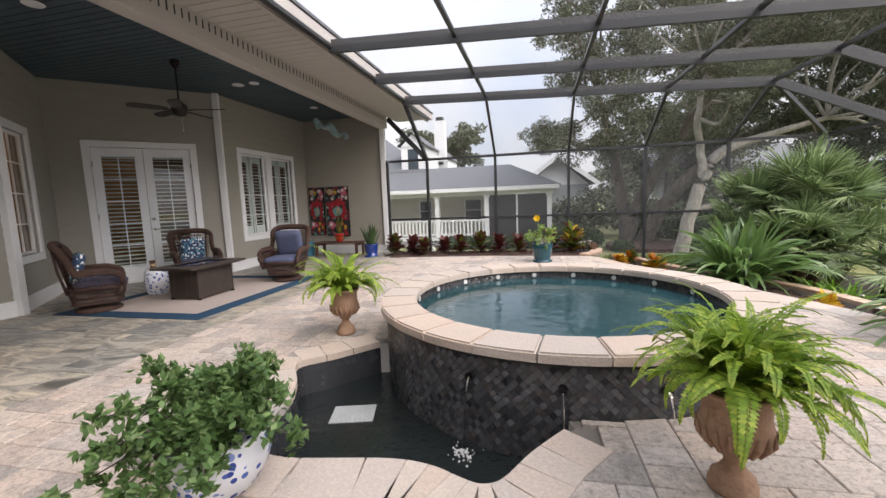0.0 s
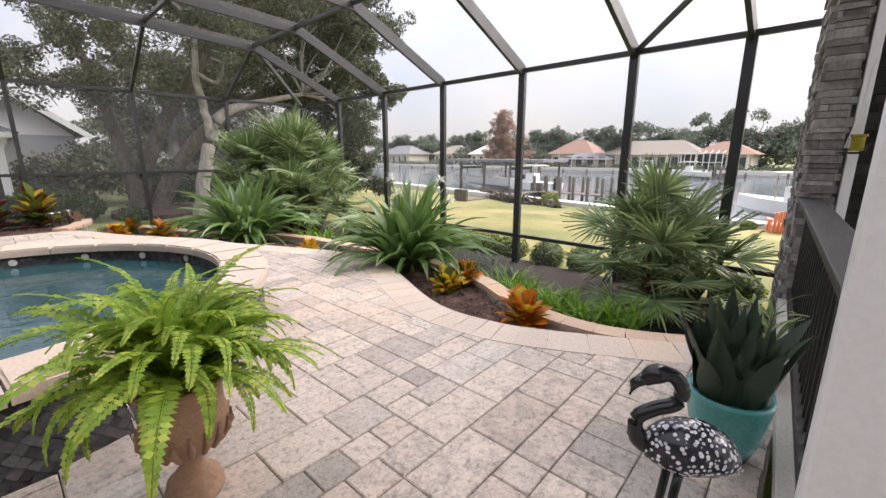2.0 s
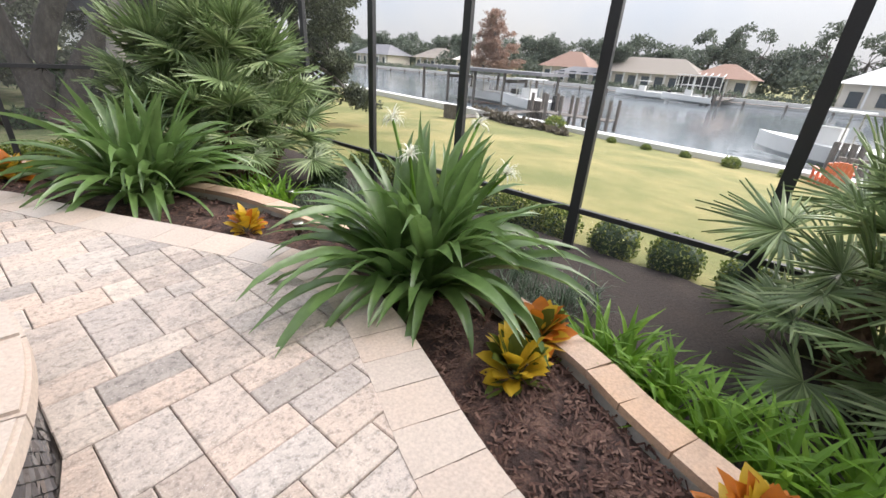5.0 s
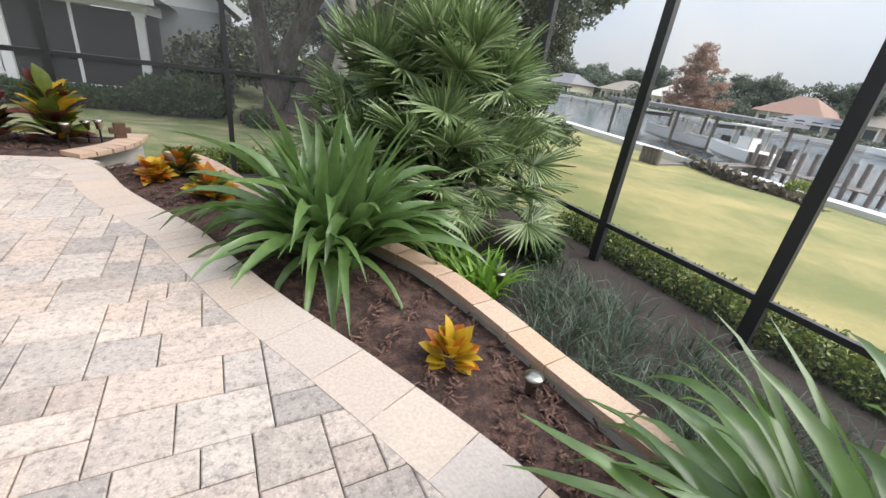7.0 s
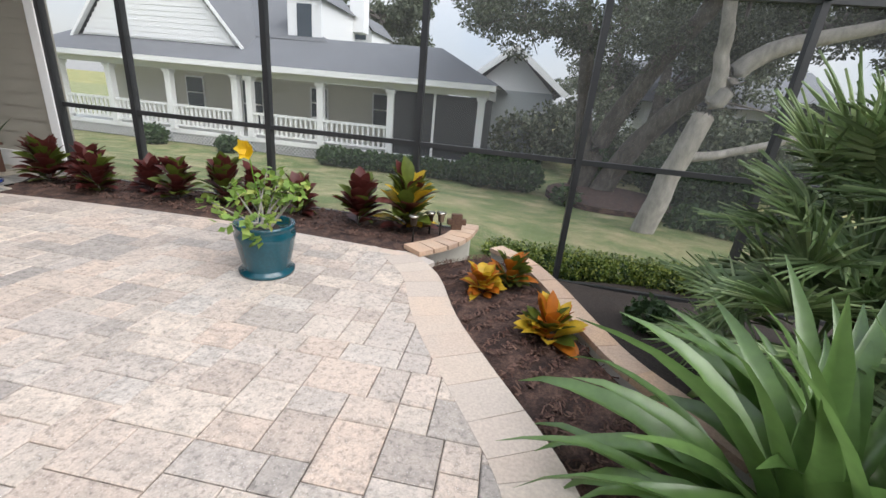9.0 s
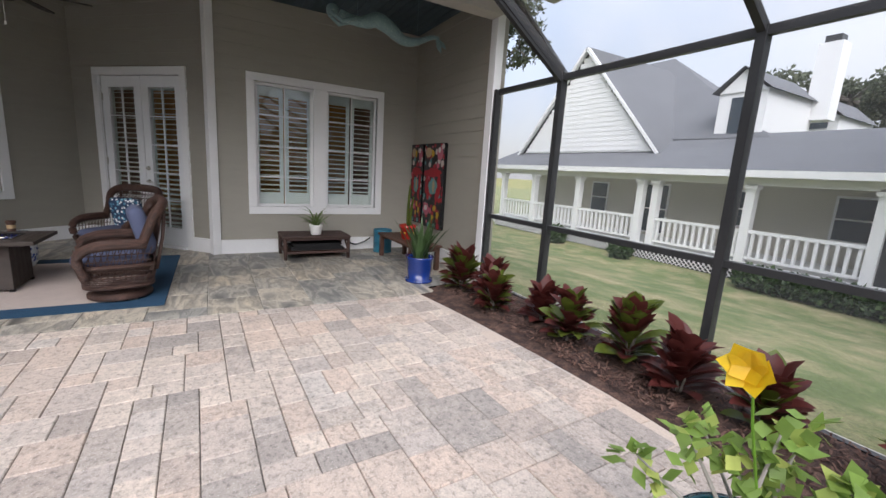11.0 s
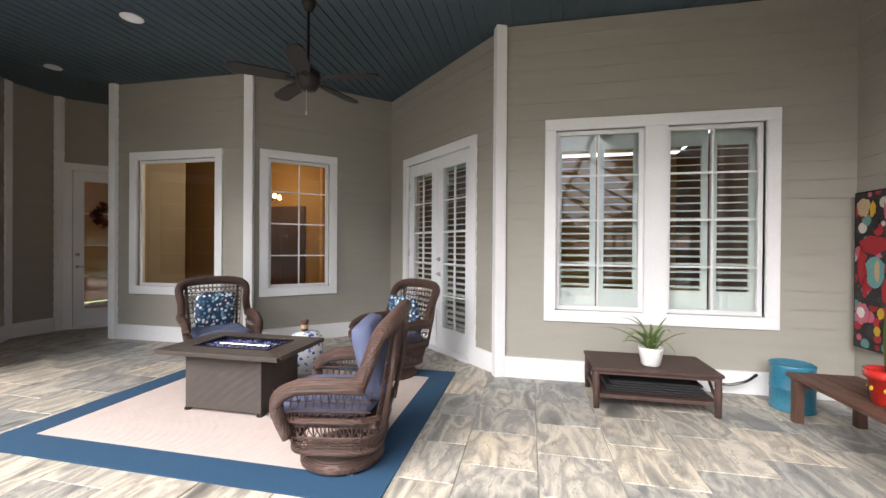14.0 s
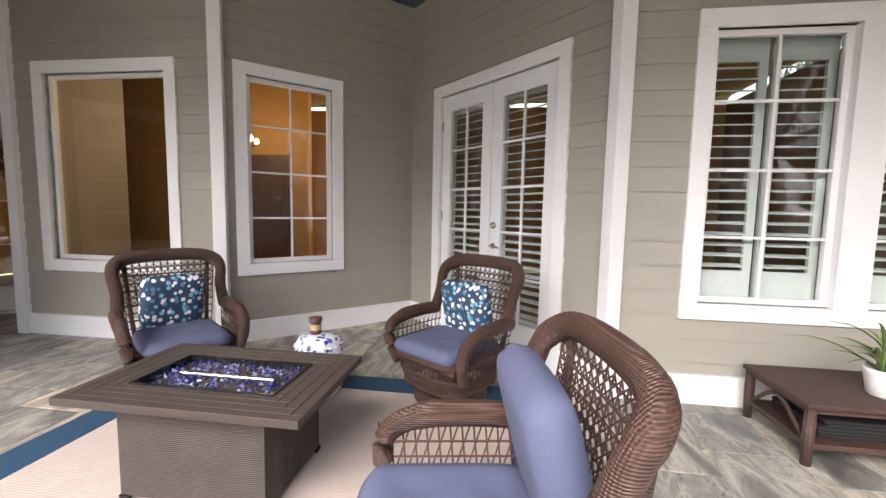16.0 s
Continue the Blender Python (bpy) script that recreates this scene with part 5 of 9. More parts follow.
part("shaft", boxbm(0.19, 0.33, -1.335, -1.195, 0.0, 3.5, bev=0.008), M["trim"], wp)
hk = thing("wall_hook", "black iron hook with a bundle of cable and a green reel", "hook", (3.30, -1.20, 1.20))
bm = bmesh.new()
tube(bm, smooth_line([(0.08, 0.06, 0.0), (-0.02, 0.03, 0.0), (-0.03, -0.06, 0.0), (-0.03, -0.10, 0.06)], 4), 0.008, 6)
part("hook", bm, M["bronze_dark"], hk)
for k in range(5):
    bm = bmesh.new()
    tube(bm, smooth_line([(0.03, 0.02 - k * 0.012, 0.03), (0.035, -0.01 - k * 0.008, 0.22), (0.04, -0.03, 0.42 + k * 0.02), (0.03, -0.05, 0.62)], 4), 0.005, 5)
    part("cable", bm, M["white_plastic"], hk)
bm = bmesh.new()
lathe(bm, [(0.045, 0.01), (0.045, 0.03), (0.035, 0.035), (0.035, 0.10), (0.045, 0.105), (0.045, 0.12)], 16, Matrix.Translation((-0.01, -0.04, 0)))
part("reel", bm, M["croton_g"], hk, "dull green reel")

FX, FPY0, FPY1 = 4.34, -1.47, -1.86
kit = thing("covered_kitchen_shell", "dark stone-lined covered room beyond the railing", "room", kind="structure")
part("kitchen_floor", boxbm(0.34, 7.2, -4.6, -1.36, -0.3, -0.02), M["pale_marble"], kit)
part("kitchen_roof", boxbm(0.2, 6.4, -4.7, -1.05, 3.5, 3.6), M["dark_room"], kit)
part("kitchen_fascia", boxbm(0.2, 6.4, -1.10, -1.04, 3.36, 3.6), M["soffit"], kit)
fp = thing("outdoor_fireplace", "dark ledgestone outdoor fireplace with a pale lintel", "fireplace")
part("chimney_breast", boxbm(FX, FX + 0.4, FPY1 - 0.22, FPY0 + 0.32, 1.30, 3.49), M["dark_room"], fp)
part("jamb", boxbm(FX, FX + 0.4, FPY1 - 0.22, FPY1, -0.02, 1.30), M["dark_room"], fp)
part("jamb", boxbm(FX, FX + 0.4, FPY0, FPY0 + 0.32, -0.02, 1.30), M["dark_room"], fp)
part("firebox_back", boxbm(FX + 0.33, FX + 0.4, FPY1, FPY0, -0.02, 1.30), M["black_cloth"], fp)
part("lintel", boxbm(FX - 0.06, FX + 0.01, FPY1 - 0.02, FPY0 + 0.0, 1.19, 1.32, bev=0.01), M["concrete"], fp, "pale stone lintel")
part("edge_strip", boxbm(FX - 0.03, FX + 0.02, FPY1 - 0.29, FPY1 - 0.222, -0.02, 3.4), M["soffit"], fp, "grey painted edge strip")
for y0, y1, zb in ((FPY1 - 0.22, FPY0 + 0.32, 1.33), (FPY1 - 0.22, FPY1 - 0.03, 0.0), (FPY0 + 0.03, FPY0 + 0.32, 0.0)):
    bm = bmesh.new()
    z = zb
    while z < (3.4 if zb else 1.26):
        h = rng.uniform(0.045, 0.09)
        u = y0
        while u < y1 - 0.02:
            l = min(rng.uniform(0.12, 0.34), y1 - u)
            box(bm, FX - rng.uniform(0.01, 0.045), FX + 0.01, u, u + l - 0.005, z, z + h - 0.005)
            u += l
        z += h
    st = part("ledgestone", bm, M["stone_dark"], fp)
    st["kind"] = "stuff"
far_rail = copy_thing(rail, Matrix.Translation((6.2, -1.5, -0.02)) @ Matrix.Rotation(radians(-90), 4, "Z"))
bm = bmesh.new()
box(bm, 2.1, 3.6, -3.2, -1.75, -0.018, -0.008)
tagged(link("navy_mat", bm, M["rug_edge"]), "dark navy mat on the pale floor beyond the railing", "mat")
bm = bmesh.new()
box(bm, -5.85, 0.5, -4.75, -4.6, -0.05, 3.6)
tagged(link("wall_south", bm, M["siding"]), "plain taupe wall closing the south end", "wall", kind="structure")

# ---- things on the porch ----
rug = thing("area_rug", "cream woven outdoor rug with a wide navy border", "rug", (-6.285, 3.77, 0))
bm = bmesh.new()
W, D, B = 1.135, 1.40, 0.23
for x0, x1, y0, y1 in ((-W, W, -D, -D + B), (-W, W, D - B, D), (-W, -W + B, -D + B, D - B), (W - B, W, -D + B, D - B)):
    box(bm, x0, x1, y0, y1, 0.001, 0.010)
part("rug_border", bm, M["rug_edge"], rug, "navy blue border")
part("rug_field", boxbm(-W + B, W - B, -D + B, D - B, 0.001, 0.009), M["rug_field"], rug)


def fire_table(x, y):
    e = thing("fire_table", "brown resin fire pit table filled with blue fire glass", "fire table", (x, y, 0.010))
    part("body", boxbm(-0.25, 0.25, -0.34, 0.34, 0.02, 0.44, bev=0.006), M["table_weave"], e, "ribbed brown resin body")
    for sx in (-1, 1):
        for sy in (-1, 1):
            part("foot", boxbm(sx * 0.235 - 0.02, sx * 0.235 + 0.02, sy * 0.325 - 0.02, sy * 0.325 + 0.02, 0, 0.02), M["black_gloss"], e)
    a, b, c, d = 0.35, 0.54, 0.17, 0.33
    for i in range(4):
        for x0, x1, y0, y1 in ((-a + i * 0.045, -a + i * 0.045 + 0.042, -b + i * 0.0525, b - i * 0.0525), (a - i * 0.045 - 0.042, a - i * 0.045, -b + i * 0.0525, b - i * 0.0525)):
            part("top_slat", boxbm(x0, x1, y0, y1, 0.455, 0.490, bev=0.003), M["table"], e)
        for y0, y1 in ((-b + i * 0.0525, -b + i * 0.0525 + 0.0495), (b - i * 0.0525 - 0.0495, b - i * 0.0525)):
            part("top_slat", boxbm(-a + (i + 1) * 0.045, a - (i + 1) * 0.045, y0, y1, 0.455, 0.490, bev=0.003), M["table"], e)
    part("top_frame", boxbm(-0.30, 0.30, -0.46, 0.46, 0.44, 0.455), M["table"], e)
    bm = bmesh.new()
    for x0, x1, y0, y1 in ((-c, c, -d - 0.012, -d), (-c, c, d, d + 0.012), (-c - 0.012, -c, -d - 0.012, d + 0.012), (c, c + 0.012, -d - 0.012, d + 0.012)):
        box(bm, x0, x1, y0, y1, 0.455, 0.497)
    part("pan_rim", bm, M["black_gloss"], e)
    bm = bmesh.new()
    tube(bm, [(0, -0.24, 0.478), (0, 0.24, 0.478)], 0.011, 8)
    part("burner_tube", bm, M["metal"], e, "steel burner tube")
    rng = random.Random(2)
    bm = bmesh.new()
    for k in range(900):
        p = Vector((rng.uniform(-c + 0.01, c - 0.01), rng.uniform(-d + 0.01, d - 0.01), 0.458 + rng.uniform(0, 0.020)))
        s = rng.uniform(0.006, 0.013)
        vs = [bm.verts.new(p + rand_dir(rng) * s) for _ in range(4)]
        for f in ((0, 1, 2), (0, 2, 3), (0, 3, 1), (1, 3, 2)):
            bm.faces.new([vs[i] for i in f])
    g = part("fire_glass", bm, M["fireglass"], e, "crushed cobalt-blue fire glass")
    g["kind"] = "stuff"


fire_table(-6.21, 3.59)


def wicker_chair(loc, facing, cushion_back, label):
    """High-backed swivel chair woven of brown wicker; front along +y."""
    e = thing("wicker_chair", label, "chair", loc, math.degrees(math.atan2(-facing[0], facing[1])), "swivel wicker chairs round the fire table")
    e.scale = (0.85, 0.85, 0.95)
    bm = bmesh.new()
    lathe(bm, [(0.25, 0.0), (0.30, 0.015), (0.30, 0.045), (0.26, 0.07), (0.12, 0.09), (0.10, 0.13)], 28)
    part("swivel_base", bm, M["wicker"], e, "round woven swivel base", smooth=True)
    # woven skirt round the seat, open lattice between two rims
    def ring_pts(z, hw, f, b, n=44):
        out = []
        for k in range(n):
            a = 2 * math.pi * k / n
            c, s = math.cos(a), math.sin(a)
            r = 1 / max(1e-6, (abs(c) ** 4 + abs(s) ** 4)) ** 0.25
            out.append((hw * c * r, (f if s > 0 else b) * s * r, z))
        return out
    top, low = ring_pts(0.36, 0.36, 0.37, 0.34), ring_pts(0.15, 0.30, 0.31, 0.30)
    mid = ring_pts(0.25, 0.335, 0.345, 0.325)
    for pts, r in ((top, 0.022), (low, 0.020), (mid, 0.010)):
        bm = bmesh.new()
        tube(bm, pts + pts[:2], r, 8, cap=False)
        part("skirt_rim", bm, M["wicker"], e, smooth=True)
    bm = bmesh.new()
    n = len(top)
    for k in range(n):
        tube(bm, [low[k], mid[k], top[k]], 0.0055, 5)
        tube(bm, [low[k], mid[(k + 1) % n], top[(k + 2) % n]], 0.004, 4)
        tube(bm, [low[k], mid[(k - 1) % n], top[(k - 2) % n]], 0.004, 4)
    for q in range(5):
        t = q / 5
        pts = [tuple(np.array(a) * (1 - t) + np.array(b) * t) for a, b in zip(mid, low)]
        tube(bm, pts + pts[:1], 0.006, 5, cap=False)
    part("skirt_lattice", bm, M["wicker"], e)
    part("seat_deck", boxbm(-0.31, 0.31, -0.30, 0.33, 0.30, 0.345, bev=0.01), M["wicker_dark"], e)
    # arms: rolled, from the front post up and back into the wings
    for s in (-1, 1):
        bm = bmesh.new()
        tube(bm, smooth_line([(s * 0.345, 0.27, 0.26), (s * 0.375, 0.325, 0.40), (s * 0.395, 0.31, 0.51), (s * 0.40, 0.17, 0.57), (s * 0.40, -0.05, 0.58), (s * 0.39, -0.24, 0.575)], 4),
             [0.040] * 4 + [0.045] * 8 + [0.050] * 9, 12)
        part("armrest", bm, M["wicker"], e, "thick woven armrest", smooth=True)
        bm = bmesh.new()
        for k in range(12):
            y = 0.33 - k * 0.05
            tube(bm, [(s * 0.365, y, 0.36), (s * 0.385, y + 0.02, 0.55)], 0.004, 4)
            tube(bm, [(s * 0.365, y, 0.36), (s * 0.385, y - 0.07, 0.55)], 0.004, 4)
        for z in (0.42, 0.48):
            tube(bm, [(s * 0.375, 0.36, z), (s * 0.375, -0.28, z)], 0.005, 4)
        part("side_lattice", bm, M["wicker"], e)
    # back: wide rolled frame, higher in the middle, flaring out at the wings
    frame_pts = smooth_line([(-0.385, -0.20, 0.56), (-0.375, -0.27, 0.72), (-0.395, -0.33, 0.86), (-0.34, -0.40, 0.935), (-0.17, -0.43, 0.965), (0.17, -0.43, 0.965),
                             (0.34, -0.40, 0.935), (0.395, -0.33, 0.86), (0.375, -0.27, 0.72), (0.385, -0.20, 0.56)], 4)
    bm = bmesh.new()
    tube(bm, frame_pts, [0.050 if 8 < i < 28 else 0.046 for i in range(len(frame_pts))], 12)
    part("back_frame", bm, M["wicker"], e, "thick rolled wicker back frame", smooth=True)
    for s in (-1, 1):
        bm = bmesh.new()
        tube(bm, [(s * 0.26, -0.33, 0.30), (s * 0.29, -0.40, 0.62), (s * 0.31, -0.43, 0.92)], 0.018, 8)
        part("back_stay", bm, M["wicker_dark"], e, smooth=True)
    bm = bmesh.new()
    def back_pt(u, z):
        t = (z - 0.36) / 0.58
        half = 0.30 + 0.06 * t
        return (u * half, -0.30 - 0.12 * t - 0.02 * (1 - u * u), z)
    for k in range(15):
        u = -1 + 2 * k / 14
        tube(bm, [back_pt(u, 0.36 + 0.58 * q / 5) for q in range(6)], 0.0045, 4)
    for k in range(11):
        z = 0.38 + 0.55 * k / 10
        tube(bm, [back_pt(-1 + 2 * q / 8, z) for q in range(9)], 0.0045 if k % 2 else 0.006, 4)
    for k in range(-8, 14):
        for sg in (1, -1):
            pts = [(sg * (-1 + (k + q) / 7), 0.60 + 0.30 * q / 7) for q in range(8)]
            pts = [back_pt(u, z) for u, z in pts if -1 <= u <= 1]
            if len(pts) > 1:
                tube(bm, pts, 0.0035, 4)
    part("back_lattice", bm, M["wicker_dark"], e)
    part("seat_cushion", cushion(0.63, 0.68, 0.12, 4), M["cushion"], e, "tufted slate-blue seat cushion", smooth=True, loc=(0, 0.06, 0.405))
    if cushion_back:
        ob = part("back_cushion", cushion(0.57, 0.50, 0.17, 0), M["cushion"], e, "slate-blue back cushion", smooth=True)
        ob.matrix_basis = pose(0, -0.23, 0.675, 74, 0, 0)
    else:
        ob = part("throw_pillow", cushion(0.48, 0.44, 0.15, 0), M["pillow"], e, "teal and white starfish-print pillow", smooth=True)
        ob.matrix_basis = pose(0.01, -0.20, 0.63, 74, 0, 4)
    return e


def cushion(w, d, h, tufts):
    """A stuffed square cushion, thick in the middle, with a seam round it."""
    bm = bmesh.new()
    n = 14
    for s in (1, -1):
        g = []
        for j in range(n + 1):
            row = []
            for i in range(n + 1):
                u, v = -1 + 2 * i / n, -1 + 2 * j / n
                pinch = 1 - 0.09 * (u * u * v * v) ** 2
                z = h / 2 * (max(0, 1 - u ** 6) * max(0, 1 - v ** 6)) ** 0.38
                if tufts:
                    for tu, tv in ((-0.42, -0.42), (0.42, -0.42), (-0.42, 0.42), (0.42, 0.42), (0, 0)):
                        z -= 0.022 * math.exp(-((u - tu) ** 2 + (v - tv) ** 2) * 40)
                row.append(bm.verts.new((u * w / 2 * pinch, v * d / 2 * pinch, s * z)))
            g.append(row)
        for j in range(n):
            for i in range(n):
                f = (g[j][i], g[j][i + 1], g[j + 1][i + 1], g[j + 1][i])
                bm.faces.new(f if s > 0 else f[::-1])
    bmesh.ops.remove_doubles(bm, verts=bm.verts[:], dist=1e-4)
    return bm


wicker_chair((-7.00, 2.66, 0.0), (0.62, 0.78), False, "brown wicker swivel chair with a starfish pillow by the picture window")
wicker_chair((-7.22, 4.54, 0.0), (0.83, -0.56), False, "brown wicker swivel chair with a starfish pillow before the french doors")
wicker_chair((-5.58, 4.79, 0.010), (0.18, -1.0), True, "brown wicker swivel chair with a tall blue back cushion")


def garden_stool(x, y):
    e = thing("garden_stool", "blue and white porcelain drum stool", "stool", (x, y, 0))
    bm = bmesh.new()
    lathe(bm, [(0.125, 0.0), (0.14, 0.02), (0.165, 0.12), (0.172, 0.21), (0.165, 0.30), (0.14, 0.39), (0.13, 0.41), (0.05, 0.42)], 28)
    part("drum", bm, M["porcelain"], e, smooth=True)
    bm = bmesh.new()
    for z in (0.06, 0.36):
        for k in range(20):
            a = 2 * math.pi * k / 20
            r = 0.152 if z < 0.2 else 0.156
            bmesh.ops.create_icosphere(bm, subdivisions=1, radius=0.010, matrix=Matrix.Translation((r * math.cos(a), r * math.sin(a), z)))
    part("bosses", bm, M["porcelain"], e)


garden_stool(-7.10, 3.63)
cup = thing("candle_cup", "small brown glass candle cup on the stool", "cup", (-7.12, 3.60, 0.42))
bm = bmesh.new()
lathe(bm, [(0.035, 0.0), (0.037, 0.01), (0.037, 0.085), (0.045, 0.09), (0.045, 0.115), (0.02, 0.12)], 18)
part("cup_body", bm, M["wood"], cup, smooth=True)
bm = bmesh.new()
lathe(bm, [(0.0385, 0.03), (0.0385, 0.07)], 18)
part("cup_label", bm, material("tan_label", (0.5, 0.36, 0.2), 0.6), cup, "tan paper band")


def wicker_table(x0, x1, y0, y1, h):
    e = thing("wicker_coffee_table", "low dark brown wicker table with a lower shelf", "table")
    part("top", boxbm(x0, x1, y0, y1, h - 0.03, h, bev=0.012), M["wicker_dark"], e)
    part("apron", boxbm(x0 + 0.02, x1 - 0.02, y0 + 0.02, y1 - 0.02, h - 0.055, h - 0.03), M["wicker_dark"], e)
    part("shelf", boxbm(x0 + 0.03, x1 - 0.03, y0 + 0.03, y1 - 0.03, 0.085, 0.12, bev=0.01), M["wicker_dark"], e)
    for x in (x0 + 0.035, x1 - 0.035):
        for y in (y0 + 0.035, y1 - 0.035):
            bm = bmesh.new()
            tube(bm, [(x, y, 0), (x, y, h * 0.5), (x, y, h - 0.03)], [0.024, 0.028, 0.026], 10)
            part("leg", bm, M["wicker_dark"], e, smooth=True)
    for y in (y0 + 0.035, y1 - 0.035):
        bm = bmesh.new()
        tube(bm, smooth_line([((x0 + x1) / 2 - 0.22, y, 0.13), ((x0 + x1) / 2, y, h - 0.07), ((x0 + x1) / 2 + 0.22, y, 0.13)], 5), 0.012, 8)
        part("arch_brace", bm, M["wicker_dark"], e)
    rng = random.Random(8)
    cl = thing("folded_covers", "stack of folded black cloth covers on the shelf", "cloth", group="")
    for k in range(5):
        bm = bmesh.new()
        box(bm, x0 + 0.10, x1 - 0.10, y0 + 0.12 + rng.uniform(0, 0.05), y1 - 0.14 + rng.uniform(0, 0.06), 0.121 + k * 0.02, 0.139 + k * 0.02, bev=0.008)
        for v in bm.verts:
            v.co.z += 0.006 * noise.noise(v.co * 11)
        part("folded_cover", bm, M["black_cloth"], cl)


wicker_table(-7.32, -6.74, 6.43, 7.40, 0.34)


def aloe(x, y, z):
    e = thing("aloe_plant", "spiky aloe in a small white pot", "potted plant", (x, y, z))
    bm = bmesh.new()
    lathe(bm, [(0.065, 0.0), (0.075, 0.01), (0.095, 0.13), (0.098, 0.15), (0.085, 0.15), (0.08, 0.13)], 24)
    part("pot", bm, M["white_plastic"], e, "white ceramic pot", smooth=True)
    rng = random.Random(3)
    for k in range(26):
        bm = bmesh.new()
        strap(bm, (rng.uniform(-0.03, 0.03), rng.uniform(-0.03, 0.03), 0.13), rng.uniform(0, 6.28), rng.uniform(0.22, 0.46), 0.028, rng.uniform(25, 80), rng.uniform(40, 120), 7, 0.6, 0, 0.5, 0.15)
        part("leaf", bm, M["aloe"], e, smooth=True)


aloe(-6.93, 6.92, 0.34)


def bench(x0, x1, y0, y1, h):
    e = thing("wooden_bench", "low brown wooden slatted bench against the wall", "bench")
    n = 5
    for k in range(n):
        a = y0 + (y1 - y0) * k / n
        part("slat", boxbm(x0, x1, a + 0.004, a + (y1 - y0) / n - 0.004, h - 0.03, h, bev=0.004), M["wood"], e)
    for x in (x0 + 0.06, x1 - 0.11):
        part("cross_rail", boxbm(x, x + 0.05, y0 + 0.02, y1 - 0.02, h - 0.09, h - 0.03), M["wood"], e)
        for y in (y0 + 0.01, y1 - 0.07):
            part("leg", boxbm(x - 0.005, x + 0.055, y, y + 0.06, 0, h - 0.03, bev=0.004), M["wood"], e)


bench(-6.90, -5.62, 7.88, 8.36, 0.36)
teal = thing("teal_drum", "teal metal drum side table", "side table", (-7.12, 8.05, 0))
bm = bmesh.new()
lathe(bm, [(0.15, 0.0), (0.155, 0.01), (0.15, 0.03), (0.15, 0.17), (0.156, 0.18), (0.15, 0.19), (0.15, 0.35), (0.156, 0.37), (0.14, 0.38), (0.13, 0.36)], 32)
part("drum", bm, material("blue_teal_paint", (0.02, 0.15, 0.24), 0.35, vary=0.15, stain=5, stain_col=(0.10, 0.26, 0.30)), teal, smooth=True)


def snake_plant(name, x, y, z, prof, mat_pot, mat_leaf, seed, n, length, label, spread=0.10):
    e = thing(name, label, "potted plant", (x, y, z))
    bm = bmesh.new()
    lathe(bm, prof, 32)
    part("pot", bm, mat_pot, e, smooth=True)
    top = prof[-3][1]
    bm = bmesh.new()
    lathe(bm, [(prof[-3][0] * 0.9, top - 0.04), (0.02, top - 0.03)], 20)
    part("soil", bm, M["soil"], e)
    rng = random.Random(seed)
    for k in range(n):
        bm = bmesh.new()
        a = rng.uniform(0, 6.28)
        r = rng.uniform(0, spread)
        strap(bm, (r * math.cos(a), r * math.sin(a), top - 0.04), a + rng.uniform(-0.6, 0.6), length * rng.uniform(0.6, 1.1), 0.065 if length > 0.5 else 0.085, rng.uniform(62, 88), rng.uniform(-10, 25), 6, 0.35, rng.uniform(-0.7, 0.7), 0.55, 0.3)
        part("leaf", bm, mat_leaf, e, smooth=True)
    return e


snake_plant("snake_plant", -5.27, 7.84, 0.0, [(0.13, 0.0), (0.175, 0.0), (0.175, 0.03), (0.135, 0.03), (0.155, 0.15), (0.165, 0.27), (0.175, 0.30), (0.175, 0.32), (0.155, 0.31), (0.15, 0.28)],
            M["cobalt"], M["snake_y"], 4, 26, 0.55, "tall green snake plant in a cobalt-blue glazed pot")
e = thing("red_potted_cactus", "thin brown cactus in a red painted pot on the bench", "potted plant", (-6.25, 8.10, 0.36))
bm = bmesh.new()
lathe(bm, [(0.075, 0.0), (0.085, 0.01), (0.105, 0.16), (0.125, 0.165), (0.125, 0.215), (0.105, 0.215), (0.10, 0.19)], 26)
part("pot", bm, M["red_glaze"], e, smooth=True)
for k, (dx, dy, h) in enumerate(((0, 0, 0.62), (0.04, 0.02, 0.45), (-0.04, 0.02, 0.38))):
    bm = bmesh.new()
    tube(bm, smooth_line([(dx, dy, 0.18), (dx * 1.4, dy, 0.18 + h * 0.5), (dx * 2.2 + 0.03, dy, 0.18 + h)], 3), [0.018, 0.02, 0.021, 0.02, 0.018, 0.015, 0.008], 7)
    part("stem", bm, M["croton_g"], e, smooth=True)
bm = bmesh.new()
for k in range(8):
    a = k * math.pi / 4
    lathe(bm, [(0.016, 0.0), (0.012, 0.004)], 8, Matrix.Translation((0.102 * math.cos(a), 0.102 * math.sin(a), 0.10)) @ Matrix.Rotation(a, 4, "Z") @ Matrix.Rotation(radians(82), 4, "Y"))
part("painted_dots", bm, M["croton_y"], e, "yellow and white painted flowers")


def blob(bm, cx, cz, rx, rz, y, n=14, wob=0.15, seed=1, th=0.004):
    rng = random.Random(seed)
    pts = [(cx + rx * math.cos(2 * math.pi * k / n) * (1 + rng.uniform(-wob, wob)), cz + rz * math.sin(2 * math.pi * k / n) * (1 + rng.uniform(-wob, wob))) for k in range(n)]
    lo = [bm.verts.new((a, y, b)) for a, b in pts]
    hi = [bm.verts.new((a, y - th, b)) for a, b in pts]
    bm.faces.new(hi)
    for k in range(n):
        bm.faces.new((lo[k], lo[(k + 1) % n], hi[(k + 1) % n], hi[k]))


